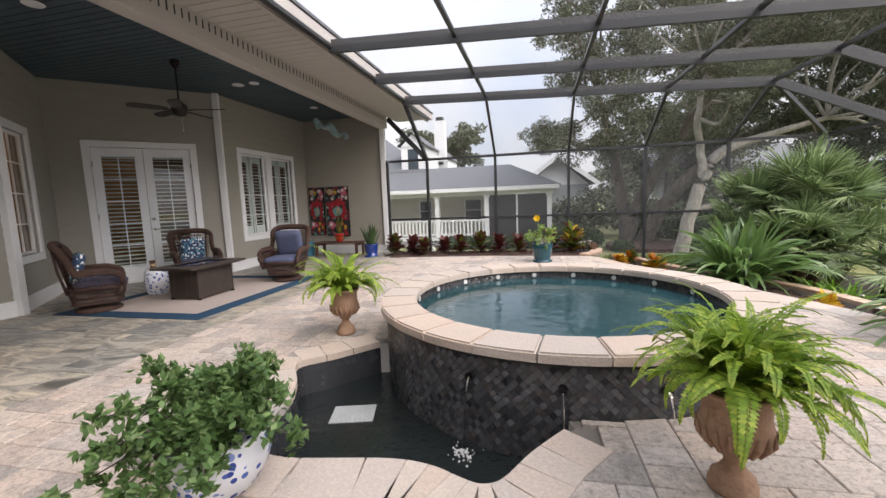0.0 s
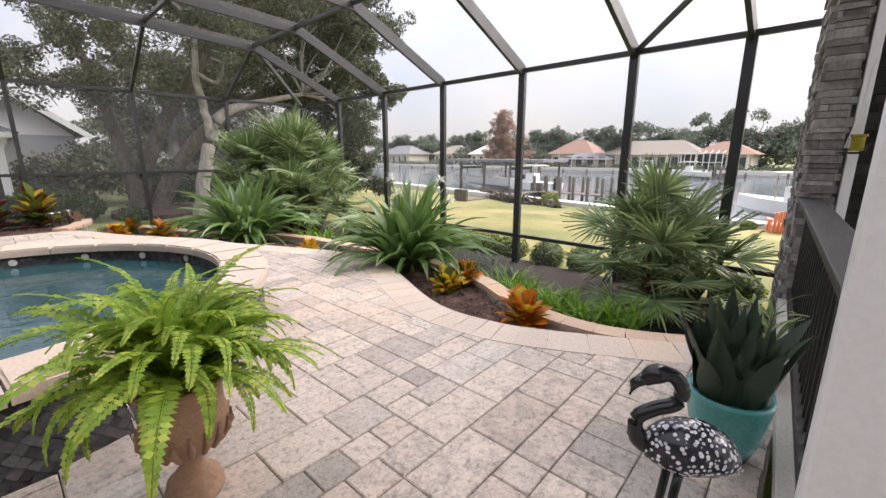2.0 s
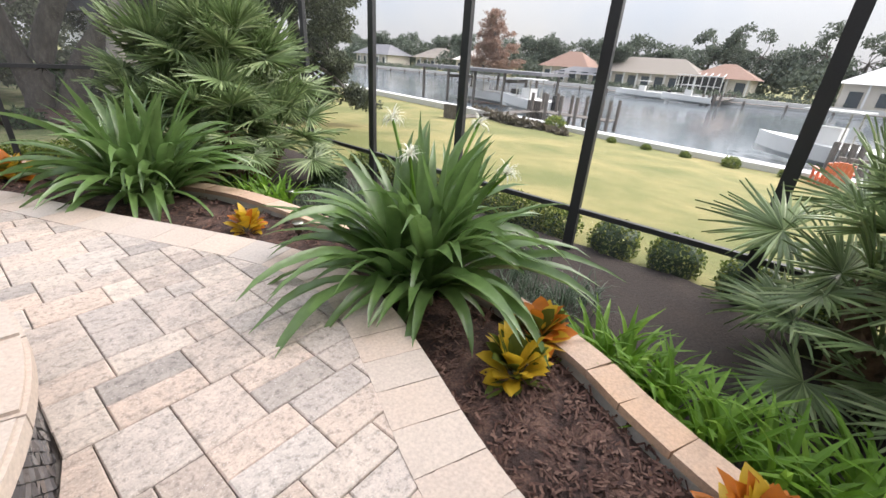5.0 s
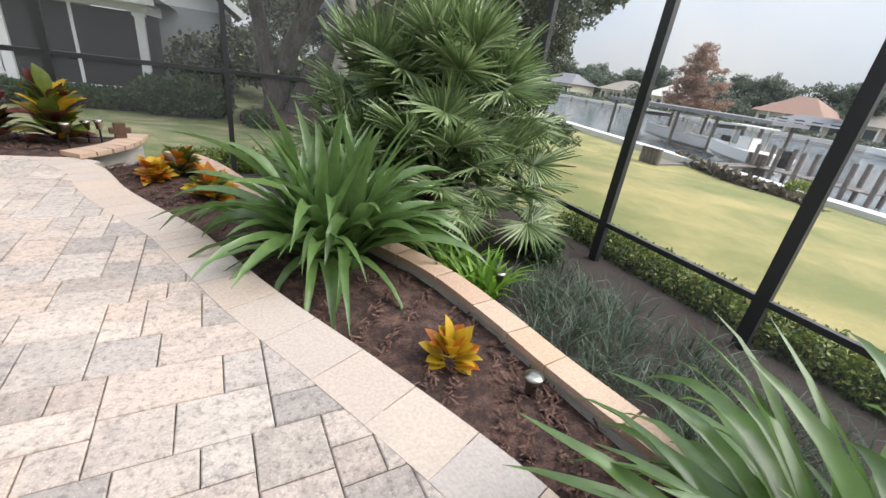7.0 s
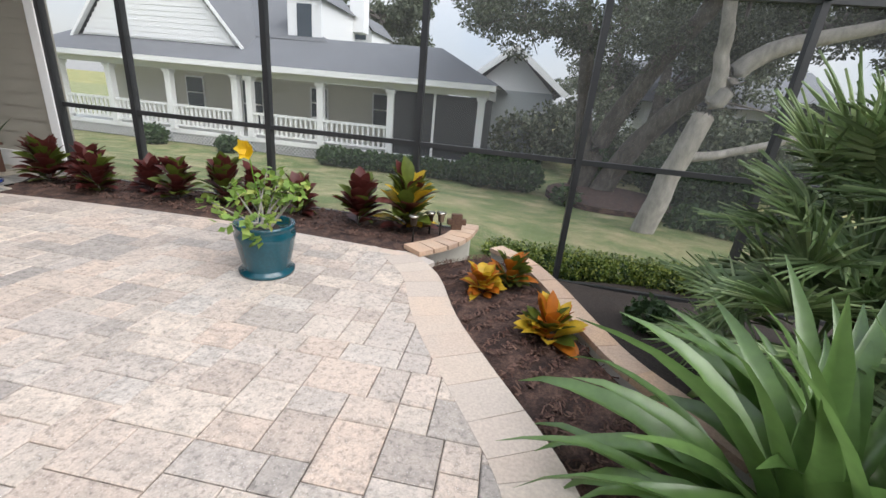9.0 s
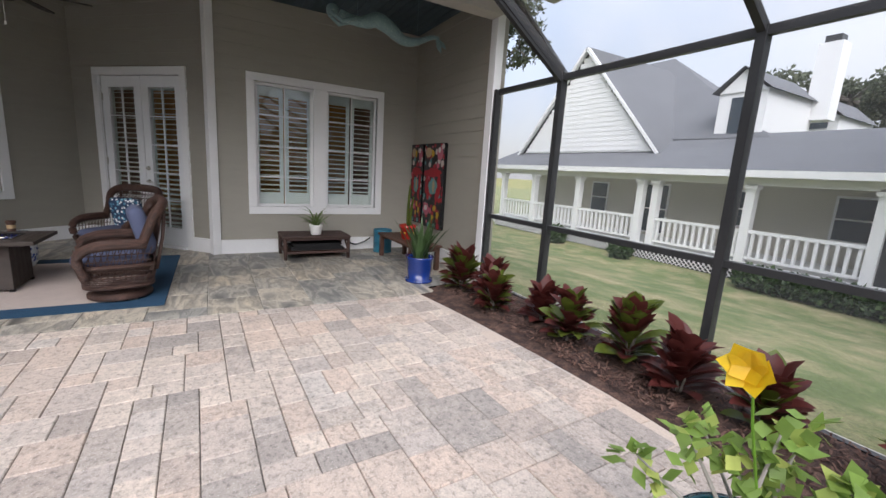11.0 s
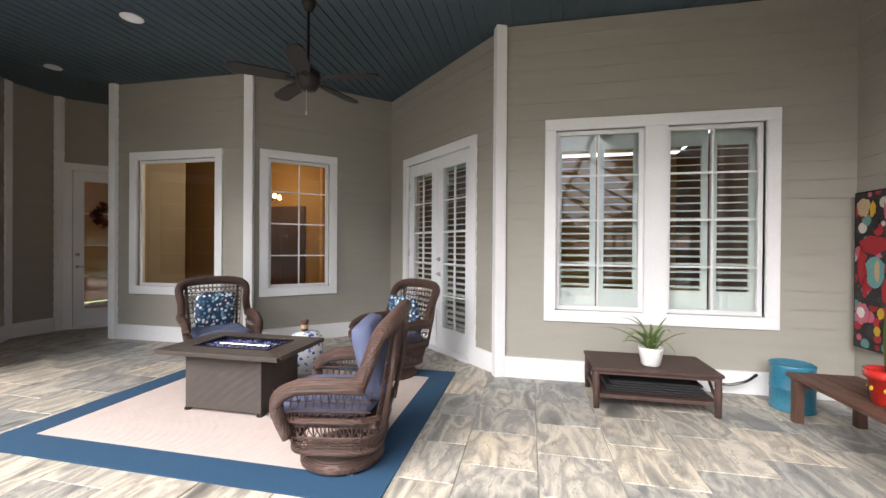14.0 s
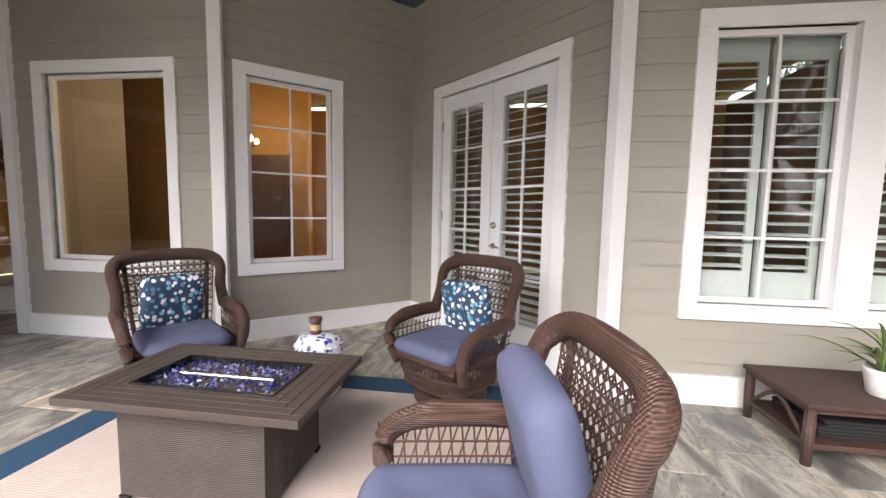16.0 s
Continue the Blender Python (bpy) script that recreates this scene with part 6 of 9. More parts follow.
def painting(x0, x1, z0, z1, y, seed):
    """Canvas with bold painted shapes: red crab-like form, teal, pink, yellow and black blocks."""
    e = thing("canvas_painting", "tall canvas painted with a bold red crab and flag blocks", "painting", ((x0 + x1) / 2, y, z0), group="pair of crab paintings")
    w, h = (x1 - x0) / 2, z1 - z0
    part("canvas", boxbm(-w, w, -0.05, 0.0, 0, h, bev=0.003), M["black_gloss"], e, "black canvas edge")
    part("ground_paint", boxbm(-w + 0.012, w - 0.012, -0.052, -0.05, 0.01, h - 0.01), spot_material("painted_ground_" + "ab"[seed % 2], (0.015, 0.014, 0.015), [(0.10, 0.24, 0.23), (0.32, 0.015, 0.025), (0.48, 0.10, 0.15), (0.03, 0.03, 0.03), (0.50, 0.46, 0.42), (0.28, 0.015, 0.02)], 10, 0.6, 0.05, 0.46), e)
    shapes = [("red", (0.42, 0.012, 0.02), [(0, 0.66, 0.72, 0.055), (-0.62, 0.52, 0.16, 0.13), (0.62, 0.52, 0.16, 0.13), (-0.45, 0.40, 0.14, 0.07), (0.45, 0.38, 0.16, 0.07)]),
              ("teal", (0.22, 0.47, 0.45), [(0, 0.50, 0.42, 0.10)]), ("cream", (0.62, 0.46, 0.28), [(0.10, 0.50, 0.12, 0.07), (-0.55, 0.90, 0.30, 0.06)]),
              ("pink", (0.68, 0.25, 0.30), [(0.60, 0.88, 0.26, 0.08), (-0.55, 0.22, 0.32, 0.07)]), ("white", (0.75, 0.72, 0.70), [(-0.60, 0.23, 0.18, 0.035), (0.55, 0.92, 0.12, 0.03)]),
              ("yellow", (0.65, 0.42, 0.02), [(0.30, 0.24, 0.14, 0.035), (0.62, 0.17, 0.16, 0.04), (0.15, 0.13, 0.14, 0.03), (-0.1, 0.88, 0.14, 0.05)]), ("black", (0.012, 0.012, 0.012), [(0, 0.80, 0.18, 0.05), (0.40, 0.17, 0.14, 0.03), (0.65, 0.26, 0.12, 0.03), (-0.1, 0.30, 0.4, 0.02)])]
    for k, (nm, c, bl) in enumerate(shapes):
        bm = bmesh.new()
        for q, (cx, cz, rx, rz) in enumerate(bl):
            blob(bm, cx * w, cz * h, rx * w, rz * h, -0.052 - 0.001 * k, 16, 0.18, seed * 10 + k * 3 + q, 0.002)
        part("paint_shape", bm, PAINT[nm], e)


PAINT = {n: material("artist_paint_" + n, c, 0.6, vary=0.15, grain=60) for n, c in (("red", (0.32, 0.010, 0.018)), ("teal", (0.12, 0.29, 0.28)), ("cream", (0.44, 0.32, 0.19)), ("pink", (0.46, 0.12, 0.17)),
         ("white", (0.62, 0.58, 0.56)), ("yellow", (0.50, 0.31, 0.02)), ("black", (0.012, 0.012, 0.012)))}
painting(-7.36, -6.92, 0.50, 1.80, 8.68, 1)
painting(-6.86, -6.20, 0.48, 1.80, 8.68, 2)

# ceiling fan
fan = thing("ceiling_fan", "dark bronze five-blade ceiling fan on a long rod", "ceiling fan", (-6.62, 3.92, 2.84))
bm = bmesh.new()
lathe(bm, [(0.03, -0.10), (0.07, -0.09), (0.10, -0.05), (0.115, 0.0), (0.11, 0.06), (0.06, 0.10), (0.03, 0.14)], 24)
part("motor", bm, M["bronze_dark"], fan, smooth=True)
bm = bmesh.new()
tube(bm, [(0, 0, 0.12), (0, 0, 0.70)], 0.013, 8)
part("rod", bm, M["bronze_dark"], fan)
bm = bmesh.new()
lathe(bm, [(0.03, 0.62), (0.065, 0.68), (0.07, 0.73)], 20)
part("canopy", bm, M["bronze_dark"], fan, smooth=True)
for k in range(5):
    bm = bmesh.new()
    m = Matrix.Rotation(radians(72 * k + 20), 4, "Z") @ Matrix.Rotation(radians(12), 4, "X")
    prism(bm, [(0.16, -0.045), (0.30, -0.07), (0.60, -0.075), (0.66, -0.04), (0.66, 0.04), (0.60, 0.075), (0.30, 0.07), (0.16, 0.045)], -0.006, 0.006, m)
    bl = part("blade", bm, M["rail_cap"], fan, "brown weathered fan blade")
    part("blade_iron", boxbm(0.08, 0.20, -0.02, 0.02, -0.012, -0.004, m), M["bronze_dark"], bl)
bm = bmesh.new()
tube(bm, [(0.03, 0, -0.09), (0.03, 0, -0.30)], 0.0025, 5)
lathe(bm, [(0.008, -0.33), (0.010, -0.30)], 8, Matrix.Translation((0.03, 0, 0)))
part("pull_chain", bm, M["white_plastic"], fan)

for x, y, r in ((-6.27, 5.27, 0.09), (-6.60, 5.26, 0.105), (-6.27, 7.33, 0.09), (-6.52, 2.06, 0.10), (-7.24, 0.0, 0.09)):
    e = thing("recessed_light", "round white recessed ceiling light, switched off", "ceiling light", (x, y, TOP), group="recessed porch lights")
    bm = bmesh.new()
    lathe(bm, [(r * 0.80, 0.0), (r, -0.012), (r * 0.97, -0.018), (r * 0.80, -0.012)], 28)
    part("trim_ring", bm, M["trim"], e, smooth=True)
    bm = bmesh.new()
    lathe(bm, [(r * 0.8, -0.004), (0.01, -0.008)], 24)
    part("lens", bm, M["white_plastic"], e)

# hanging mermaid: one plain shape
bm = bmesh.new()
tube(bm, smooth_line([(-6.0, 6.98, 3.14), (-6.0, 7.10, 3.10), (-6.0, 7.28, 3.10), (-6.0, 7.45, 3.16), (-6.0, 7.62, 3.10), (-6.0, 7.80, 3.00), (-6.0, 8.00, 3.02), (-6.0, 8.20, 3.11), (-6.0, 8.32, 3.13)], 3),
     [0.05, 0.055, 0.06, 0.06, 0.058, 0.06, 0.07, 0.08, 0.085, 0.09, 0.095, 0.09, 0.085, 0.08, 0.072, 0.065, 0.06, 0.055, 0.048, 0.04, 0.034, 0.03, 0.026, 0.02, 0.016], 14)
for s in (0.12, -0.02):
    strap(bm, (-6.0, 8.28, 3.12), radians(90), 0.20, 0.13, -70 + s * 200, -40, 5, 0.2, 0, 0.6, 0.5)
    tube(bm, [(-6.0 + s, 7.16, 3.09), (-6.0 + s, 6.98, 3.02), (-6.0 + s * 0.7, 6.86, 3.10)], [0.03, 0.026, 0.02], 8)
bmesh.ops.create_icosphere(bm, subdivisions=2, radius=0.075, matrix=Matrix.Translation((-6.0, 6.90, 3.15)))
tube(bm, [(-6.0, 7.2, 3.14), (-6.0, 7.2, TOP)], 0.002, 4)
tube(bm, [(-6.0, 8.0, 3.06), (-6.0, 8.0, TOP)], 0.002, 4)
tagged(link("hanging_mermaid", bm, M["merm"], smooth=True), "grey-green scaled mermaid figure hung from the ceiling", "statue")

# wreath on the entry door
e = thing("door_wreath", "dark leafy wreath on the glazed entry door", "wreath")
m, L = wall_frame((-8.90, -0.36), E1)
rng = random.Random(9)
bm = bmesh.new()
for k in range(420):
    a = rng.uniform(0, 6.28)
    r = 0.15 + rng.gauss(0, 0.028)
    p = m @ Vector((0.535 + r * math.cos(a), 0.01 + rng.uniform(0, 0.05), 1.78 + r * math.sin(a)))
    leaf_quad(bm, p, rand_dir(rng), rand_dir(rng), 0.07, 0.035)
part("wreath_leaves", bm, M["croton_r"], e)

# garden hose box and cable by the wall
bm = bmesh.new()
tube(bm, smooth_line([(-7.36, 7.45, 0.20), (-7.33, 7.62, 0.10), (-7.30, 7.78, 0.14), (-7.34, 7.90, 0.20)], 5), 0.012, 8)
tagged(link("power_cord", bm, M["black_gloss"]), "black cord hanging at the white baseboard", "cord")
bm = bmesh.new()
tube(bm, smooth_line([(-5.2, 8.5, 0.01), (-5.1, 8.2, 0.012), (-4.95, 8.0, 0.012), (-4.9, 7.8, 0.015)], 5), 0.008, 6)
tagged(link("garden_cable", bm, M["black_gloss"]), "black cable on the paving by the corner", "cord")

# ---- patio pots and planting ----
def frond_mesh(seed, length=0.62):
    """A fern frond along +x: arching stem with two rows of small leaflets."""
    rng = random.Random(seed)
    bm = bmesh.new()
    n = 34
    pts = []
    a = radians(rng.uniform(55, 78))
    bend = radians(rng.uniform(80, 160))
    x = z = 0.0
    y = 0.0
    sway = rng.uniform(-0.25, 0.25)
    for i in range(n + 1):
        pts.append(Vector((x, y, z)))
        t = i / n
        x += math.cos(a) * length / n
        z += math.sin(a) * length / n
        y += sway * t * length / n
        a -= bend / n * (0.4 + 1.2 * t)
    tube(bm, pts[::4] + [pts[-1]], 0.0022, 4)
    for i in range(3, n):
        t = i / n
        w = 0.036 * math.sin(math.pi * min(1, t * 1.02) ** 0.7) + 0.008
        d = (pts[i + 1] - pts[i - 1]).normalized()
        side = d.cross(Vector((0, 0, 1)))
        side = side.normalized() if side.length > 0.1 else Vector((0, 1, 0))
        up = side.cross(d)
        for s in (-1, 1):
            o = (side * s * 0.95 + d * 0.3 + up * rng.uniform(-0.25, 0.12)).normalized()
            leaf_quad(bm, pts[i], o, up, w, 0.021)
    me = bpy.data.meshes.new("frond")
    bm.to_mesh(me)
    bm.free()
    me.materials.append(M["fern_leaf"])
    return me


FRONDS = [frond_mesh(k, 0.42 + 0.025 * k) for k in range(8)]


def fern_urn(x, y, seed, n, label):
    e = thing("fern_urn", label, "potted plant", (x, y, 0), group="terracotta fern urns")
    bm = bmesh.new()
    lathe(bm, [(0.088, 0.0), (0.093, 0.01), (0.093, 0.035), (0.080, 0.05), (0.084, 0.065), (0.062, 0.085), (0.038, 0.12), (0.036, 0.15), (0.056, 0.165), (0.052, 0.18), (0.095, 0.20), (0.13, 0.25), (0.135, 0.30),
               (0.125, 0.34), (0.125, 0.42), (0.145, 0.435), (0.15, 0.455), (0.135, 0.455), (0.12, 0.42)], 36)
    part("urn", bm, M["terracotta"], e, "classical terracotta urn", smooth=True)
    for k in range(18):
        bm = bmesh.new()
        a = 2 * math.pi * k / 18
        tube(bm, [(0.105 * math.cos(a), 0.105 * math.sin(a), 0.205), (0.137 * math.cos(a), 0.137 * math.sin(a), 0.255), (0.140 * math.cos(a), 0.140 * math.sin(a), 0.30)], [0.009, 0.013, 0.006], 6)
        part("gadroon", bm, M["terracotta"], e, smooth=True)
    rng = random.Random(seed)
    for k in range(n):
        a = rng.uniform(0, 360)
        r = rng.uniform(0, 0.08)
        tilt = rng.uniform(-28, 34)
        s = rng.uniform(0.72, 1.08)
        m = Matrix.Translation((r * math.cos(radians(a)), r * math.sin(radians(a)), 0.43)) @ Matrix.Rotation(radians(a), 4, "Z") @ Matrix.Rotation(radians(-tilt), 4, "Y") @ Matrix.Rotation(radians(rng.uniform(-25, 25)), 4, "X") @ Matrix.Scale(s, 4)
        share("frond", FRONDS[rng.randrange(8)], e, m)


fern_urn(-0.45, 0.345, 21, 150, "lush yellow-green boston fern in a terracotta urn by the basin")
fern_urn(-3.13, 2.13, 22, 110, "boston fern in a terracotta urn beside the spa")


def leafy_bush_pot(x, y):
    e = thing("porcelain_bush_pot", "leafy green bush in a blue and white porcelain pot", "potted plant", (x, y, 0))
    bm = bmesh.new()
    lathe(bm, [(0.14, 0.0), (0.15, 0.01), (0.21, 0.10), (0.235, 0.19), (0.22, 0.25), (0.225, 0.27), (0.20, 0.27), (0.19, 0.23)], 32)
    part("pot", bm, M["porcelain"], e, smooth=True)
    rng = random.Random(6)
    bm = bmesh.new()
    tips = []
    for k in range(46):
        d = rand_dir(rng, 0.35)
        d.z = abs(d.z)
        l = rng.uniform(0.22, 0.46)
        p0 = Vector((rng.uniform(-0.06, 0.06), rng.uniform(-0.06, 0.06), 0.24))
        p1 = p0 + Vector((d.x * l * 0.6, d.y * l * 0.6, d.z * l * 0.6 + 0.05))
        p2 = p0 + Vector((d.x * l * 1.15, d.y * l * 1.15, d.z * l * 0.95 - 0.03))
        tube(bm, [p0, p1, p2], [0.005, 0.004, 0.002], 5)
        tips += [p1, (p1 + p2) / 2, p2, p0 * 0.4 + p1 * 0.6]
    part("twigs", bm, M["bark"], e)
    bm = bmesh.new()
    for p in tips:
        for q in range(20):
            d = rand_dir(rng, 0.1)
            c = p + rand_dir(rng) * rng.uniform(0, 0.07)
            for r in range(3):
                o = (d + rand_dir(rng) * 0.6).normalized()
                leaf_quad(bm, c, o, (Vector((0, 0, 1)) + rand_dir(rng) * 0.5).normalized(), rng.uniform(0.035, 0.055), 0.026)
    g = part("leaves", bm, M["basil_leaf"], e)
    g["kind"] = "stuff"


leafy_bush_pot(-2.69, -0.03)


def hibiscus(x, y):
    e = thing("hibiscus_pot", "yellow-flowering hibiscus in a teal glazed pot", "potted plant", (x, y, 0))
    bm = bmesh.new()
    lathe(bm, [(0.16, 0.0), (0.19, 0.0), (0.195, 0.03), (0.16, 0.035), (0.16, 0.05), (0.185, 0.16), (0.205, 0.27), (0.21, 0.31), (0.197, 0.33), (0.205, 0.355), (0.208, 0.38), (0.185, 0.38), (0.175, 0.34)], 36)
    part("pot", bm, M["teal"], e, "teal glazed ceramic pot", smooth=True)
    bm = bmesh.new()
    lathe(bm, [(0.175, 0.335), (0.02, 0.345)], 24)
    part("soil", bm, M["soil"], e)
    rng = random.Random(14)
    bm = bmesh.new()
    tips = []
    for k in range(16):
        a = rng.uniform(0, 6.28)
        l = rng.uniform(0.24, 0.42)
        el = rng.uniform(0.35, 1.3)
        p0 = Vector((rng.uniform(-0.05, 0.05), rng.uniform(-0.05, 0.05), 0.34))
        p1 = p0 + Vector((math.cos(a) * math.cos(el), math.sin(a) * math.cos(el), math.sin(el))) * l * 0.55
        p2 = p1 + Vector((math.cos(a) * math.cos(el), math.sin(a) * math.cos(el), math.sin(el) * 0.9)) * l * 0.5
        bm = bmesh.new()
        tube(bm, [p0, p1, p2], [0.008, 0.006, 0.003], 6)
        part("stem", bm, M["bark_pale"], e)
        tips += [(p1 + p2) / 2, p2, p2]
    bm = bmesh.new()
    for p in tips:
        for q in range(7):
            c = p + rand_dir(rng) * rng.uniform(0.0, 0.07)
            o = rand_dir(rng, 0.05)
            leaf_quad(bm, c, o, (Vector((0, 0, 1)) + rand_dir(rng) * 0.6).normalized(), rng.uniform(0.05, 0.085), 0.05)
    for q in range(8):
        leaf_quad(bm, Vector((0.06, -0.19, 0.33)) + rand_dir(rng) * 0.03, (Vector((0.3, -1, -0.4)) + rand_dir(rng) * 0.7).normalized(), Vector((0, -0.5, 1)), 0.07, 0.05)
    g = part("leaves", bm, leaf_material("hibiscus_leaves", (0.22, 0.34, 0.07), (0.45, 0.50, 0.13)), e)
    g["kind"] = "stuff"
    bm = bmesh.new()
    c = Vector((-0.10, 0.0, 0.88))
    for k in range(6):
        a = 2 * math.pi * k / 6
        o = Vector((math.cos(a), -0.55, math.sin(a))).normalized()
        leaf_quad(bm, c, o, Vector((0, -1, 0.2)), 0.085, 0.085)
        leaf_quad(bm, c + Vector((0.0, -0.005, 0)), (o + Vector((0, 0, 0.4))).normalized(), Vector((0, -1, 0.2)), 0.06, 0.06)
    part("flower", bm, leaf_material("yellow_petals", (0.80, 0.52, 0.01), (0.85, 0.6, 0.03), vary=0.1), e, "yellow hibiscus flower")
    bm = bmesh.new()
    tube(bm, [(-0.03, 0.0, 0.55), (-0.07, 0, 0.72), (-0.10, 0.01, 0.88)], 0.004, 5)
    part("flower_stalk", bm, M["sword"], e)


hibiscus(-1.17, 6.89)

snake_plant("snake_plant_turquoise", 1.08, -0.985, 0.0, [(0.08, 0.0), (0.09, 0.005), (0.118, 0.09), (0.136, 0.18), (0.142, 0.245), (0.148, 0.265), (0.148, 0.28), (0.132, 0.28), (0.128, 0.25)],
            M["turquoise"], M["snake"], 7, 54, 0.40, "dark snake plant in a turquoise glazed pot", 0.12)
for nm, x, y, mt, lab, seed in (("nursery_pot", 1.90, -0.93, M["black_gloss"], "small black plastic pot with a thin sprouting plant", 1), ("red_pot", 1.74, -1.02, M["red_glaze"], "small red pot with a thin sprouting plant", 2)):
    e = thing(nm, lab, "potted plant", (x, y, 0))
    bm = bmesh.new()
    lathe(bm, [(0.055, 0.0), (0.06, 0.01), (0.075, 0.12), (0.085, 0.125), (0.085, 0.14), (0.07, 0.14), (0.068, 0.12)], 20)
    part("pot", bm, mt, e, smooth=True)
    rng = random.Random(seed)
    for k in range(3):
        bm = bmesh.new()
        a = rng.uniform(0, 6.28)
        top = Vector((0.05 * math.cos(a), 0.05 * math.sin(a), rng.uniform(0.25, 0.38)))
        tube(bm, [(0, 0, 0.12), (top.x * 0.5, top.y * 0.5, 0.22), top], [0.011, 0.010, 0.007], 6)
        for q in range(5):
            strap(bm, top, rng.uniform(0, 6.28), rng.uniform(0.12, 0.24), 0.022, rng.uniform(20, 75), 80, 5, 0.3)
        part("stem", bm, M["aloe"], e, smooth=True)

# flamingo statue: one mesh
bm = bmesh.new()
d = Vector((-0.6, 0.8, 0)).normalized()
c = Vector((0.42, -0.95, 0.0))
P = lambda f, z: tuple(c + d * f * 0.72 + Vector((0, 0, z if z < 0.2 else 0.385 + (z - 0.41) * 0.72)))
tube(bm, smooth_line([P(-0.24, 0.33), P(-0.17, 0.38), P(-0.08, 0.42), P(0.02, 0.42), P(0.09, 0.40), P(0.12, 0.38)], 3), [0.010, 0.022, 0.038, 0.052, 0.063, 0.070, 0.074, 0.077, 0.077, 0.074, 0.066, 0.058, 0.05, 0.04, 0.03, 0.022], 16)
tagged(link("flamingo_statue", bm, M["flamingo"], smooth=True), "glazed black and white patterned flamingo garden statue", "statue")
fl = bpy.data.objects["flamingo_statue"]
bm = bmesh.new()
bm.from_mesh(fl.data)
n0 = len(bm.faces)
tube(bm, smooth_line([P(0.09, 0.40), P(0.15, 0.45), P(0.16, 0.53), P(0.10, 0.575), P(0.03, 0.60), P(0.01, 0.66), P(0.05, 0.715), P(0.11, 0.72), P(0.155, 0.69)], 4), [0.025] * 6 + [0.020] * 20 + [0.023, 0.026, 0.027, 0.026, 0.023, 0.020, 0.016], 12)
tube(bm, [P(0.15, 0.70), P(0.185, 0.675), P(0.195, 0.63)], [0.018, 0.014, 0.004], 10)
for s in (-0.03, 0.03):
    q = Vector((0.8, 0.6, 0)) * s
    tube(bm, [Vector(P(0.0, 0.34)) + q, Vector(P(0.02, 0.18)) + q, Vector(P(0.0, 0.02)) + q], 0.012, 8)
lathe(bm, [(0.10, 0.0), (0.10, 0.012), (0.09, 0.02)], 20, Matrix.Translation(P(0, 0)))
fl.data.materials.append(M["black_gloss"])
bm.faces.ensure_lookup_table()
for f in bm.faces[n0:]:
    f.material_index = 1
    f.smooth = True
bm.to_mesh(fl.data)
bm.free()


def crinum(x, y, z, seed, n, size, flowers, label):
    """Giant crinum lily: a rosette of long broad arching straps."""
    e = thing("crinum_lily", label, "lily", (x, y, z), group="crinum lilies")
    rng = random.Random(seed)
    necks = [(0.0, 0.0)] + [(0.17 * math.cos(q), 0.17 * math.sin(q)) for q in (0.4, 1.6, 2.9, 4.1, 5.3)]
    for nx_, ny_ in necks:
        bm = bmesh.new()
        tube(bm, [(nx_, ny_, -0.02), (nx_ * 1.1, ny_ * 1.1, 0.24)], [0.055, 0.035], 8)
        part("bulb_neck", bm, M["lily_leaf"], e, smooth=True)
    for k in range(n):
        bm = bmesh.new()
        nx_, ny_ = necks[k % len(necks)]
        out = math.atan2(ny_, nx_) if nx_ or ny_ else rng.uniform(0, 6.28)
        a = out + rng.gauss(0, 1.0)
        t = rng.random()
        steep = 28 + 56 * t + rng.uniform(-9, 9)
        strap(bm, (nx_ * 1.1 + rng.uniform(-0.03, 0.03), ny_ * 1.1 + rng.uniform(-0.03, 0.03), 0.08 + 0.14 * t), a, size * rng.uniform(0.66, 1.08) * (1.0 - 0.12 * t), rng.uniform(0.068, 0.120), steep,
              rng.uniform(55, 135) if t < 0.75 else rng.uniform(15, 60), 9, rng.uniform(0.35, 0.75), rng.uniform(-0.9, 0.9), 0.2, 0.35)
        for v in bm.verts:
            v.co += Vector((0, 0, 1)) * 0.012 * noise.noise(v.co * 7 + Vector((k, 0, 0))) + Vector((noise.noise(v.co * 2.2 + Vector((0, k, 0))), noise.noise(v.co * 2.2 + Vector((0, 0, k))), 0)) * 0.035
        part("leaf", bm, M["lily_leaf"], e, smooth=True)
    for fx, fy, fz in flowers:
        bm = bmesh.new()
        tube(bm, smooth_line([(0, 0, 0.15), (fx * 0.5, fy * 0.5, fz * 0.65), (fx, fy, fz)], 3), 0.011, 7)
        st = part("flower_stalk", bm, M["sword"], e)
        bm = bmesh.new()
        for k in range(44):
            a = rng.uniform(0, 6.28)
            strap(bm, (fx, fy, fz), a, rng.uniform(0.07, 0.13), 0.011, rng.uniform(-10, 85), rng.uniform(60, 190), 5, 0.2, 0, 0.4)
        part("flower", bm, M["lily_flower"], st, "white spidery flower head")


crinum(1.74, 5.42, -0.20, 31, 140, 1.10, [], "large crinum lily with broad arching green leaves")
crinum(2.44, 2.43, -0.20, 32, 150, 1.12, [(-0.06, 0.08, 0.94), (0.75, 0.18, 1.06), (0.35, -0.35, 0.86), (0.10, 0.40, 1.10)], "large crinum lily with white spidery flowers")


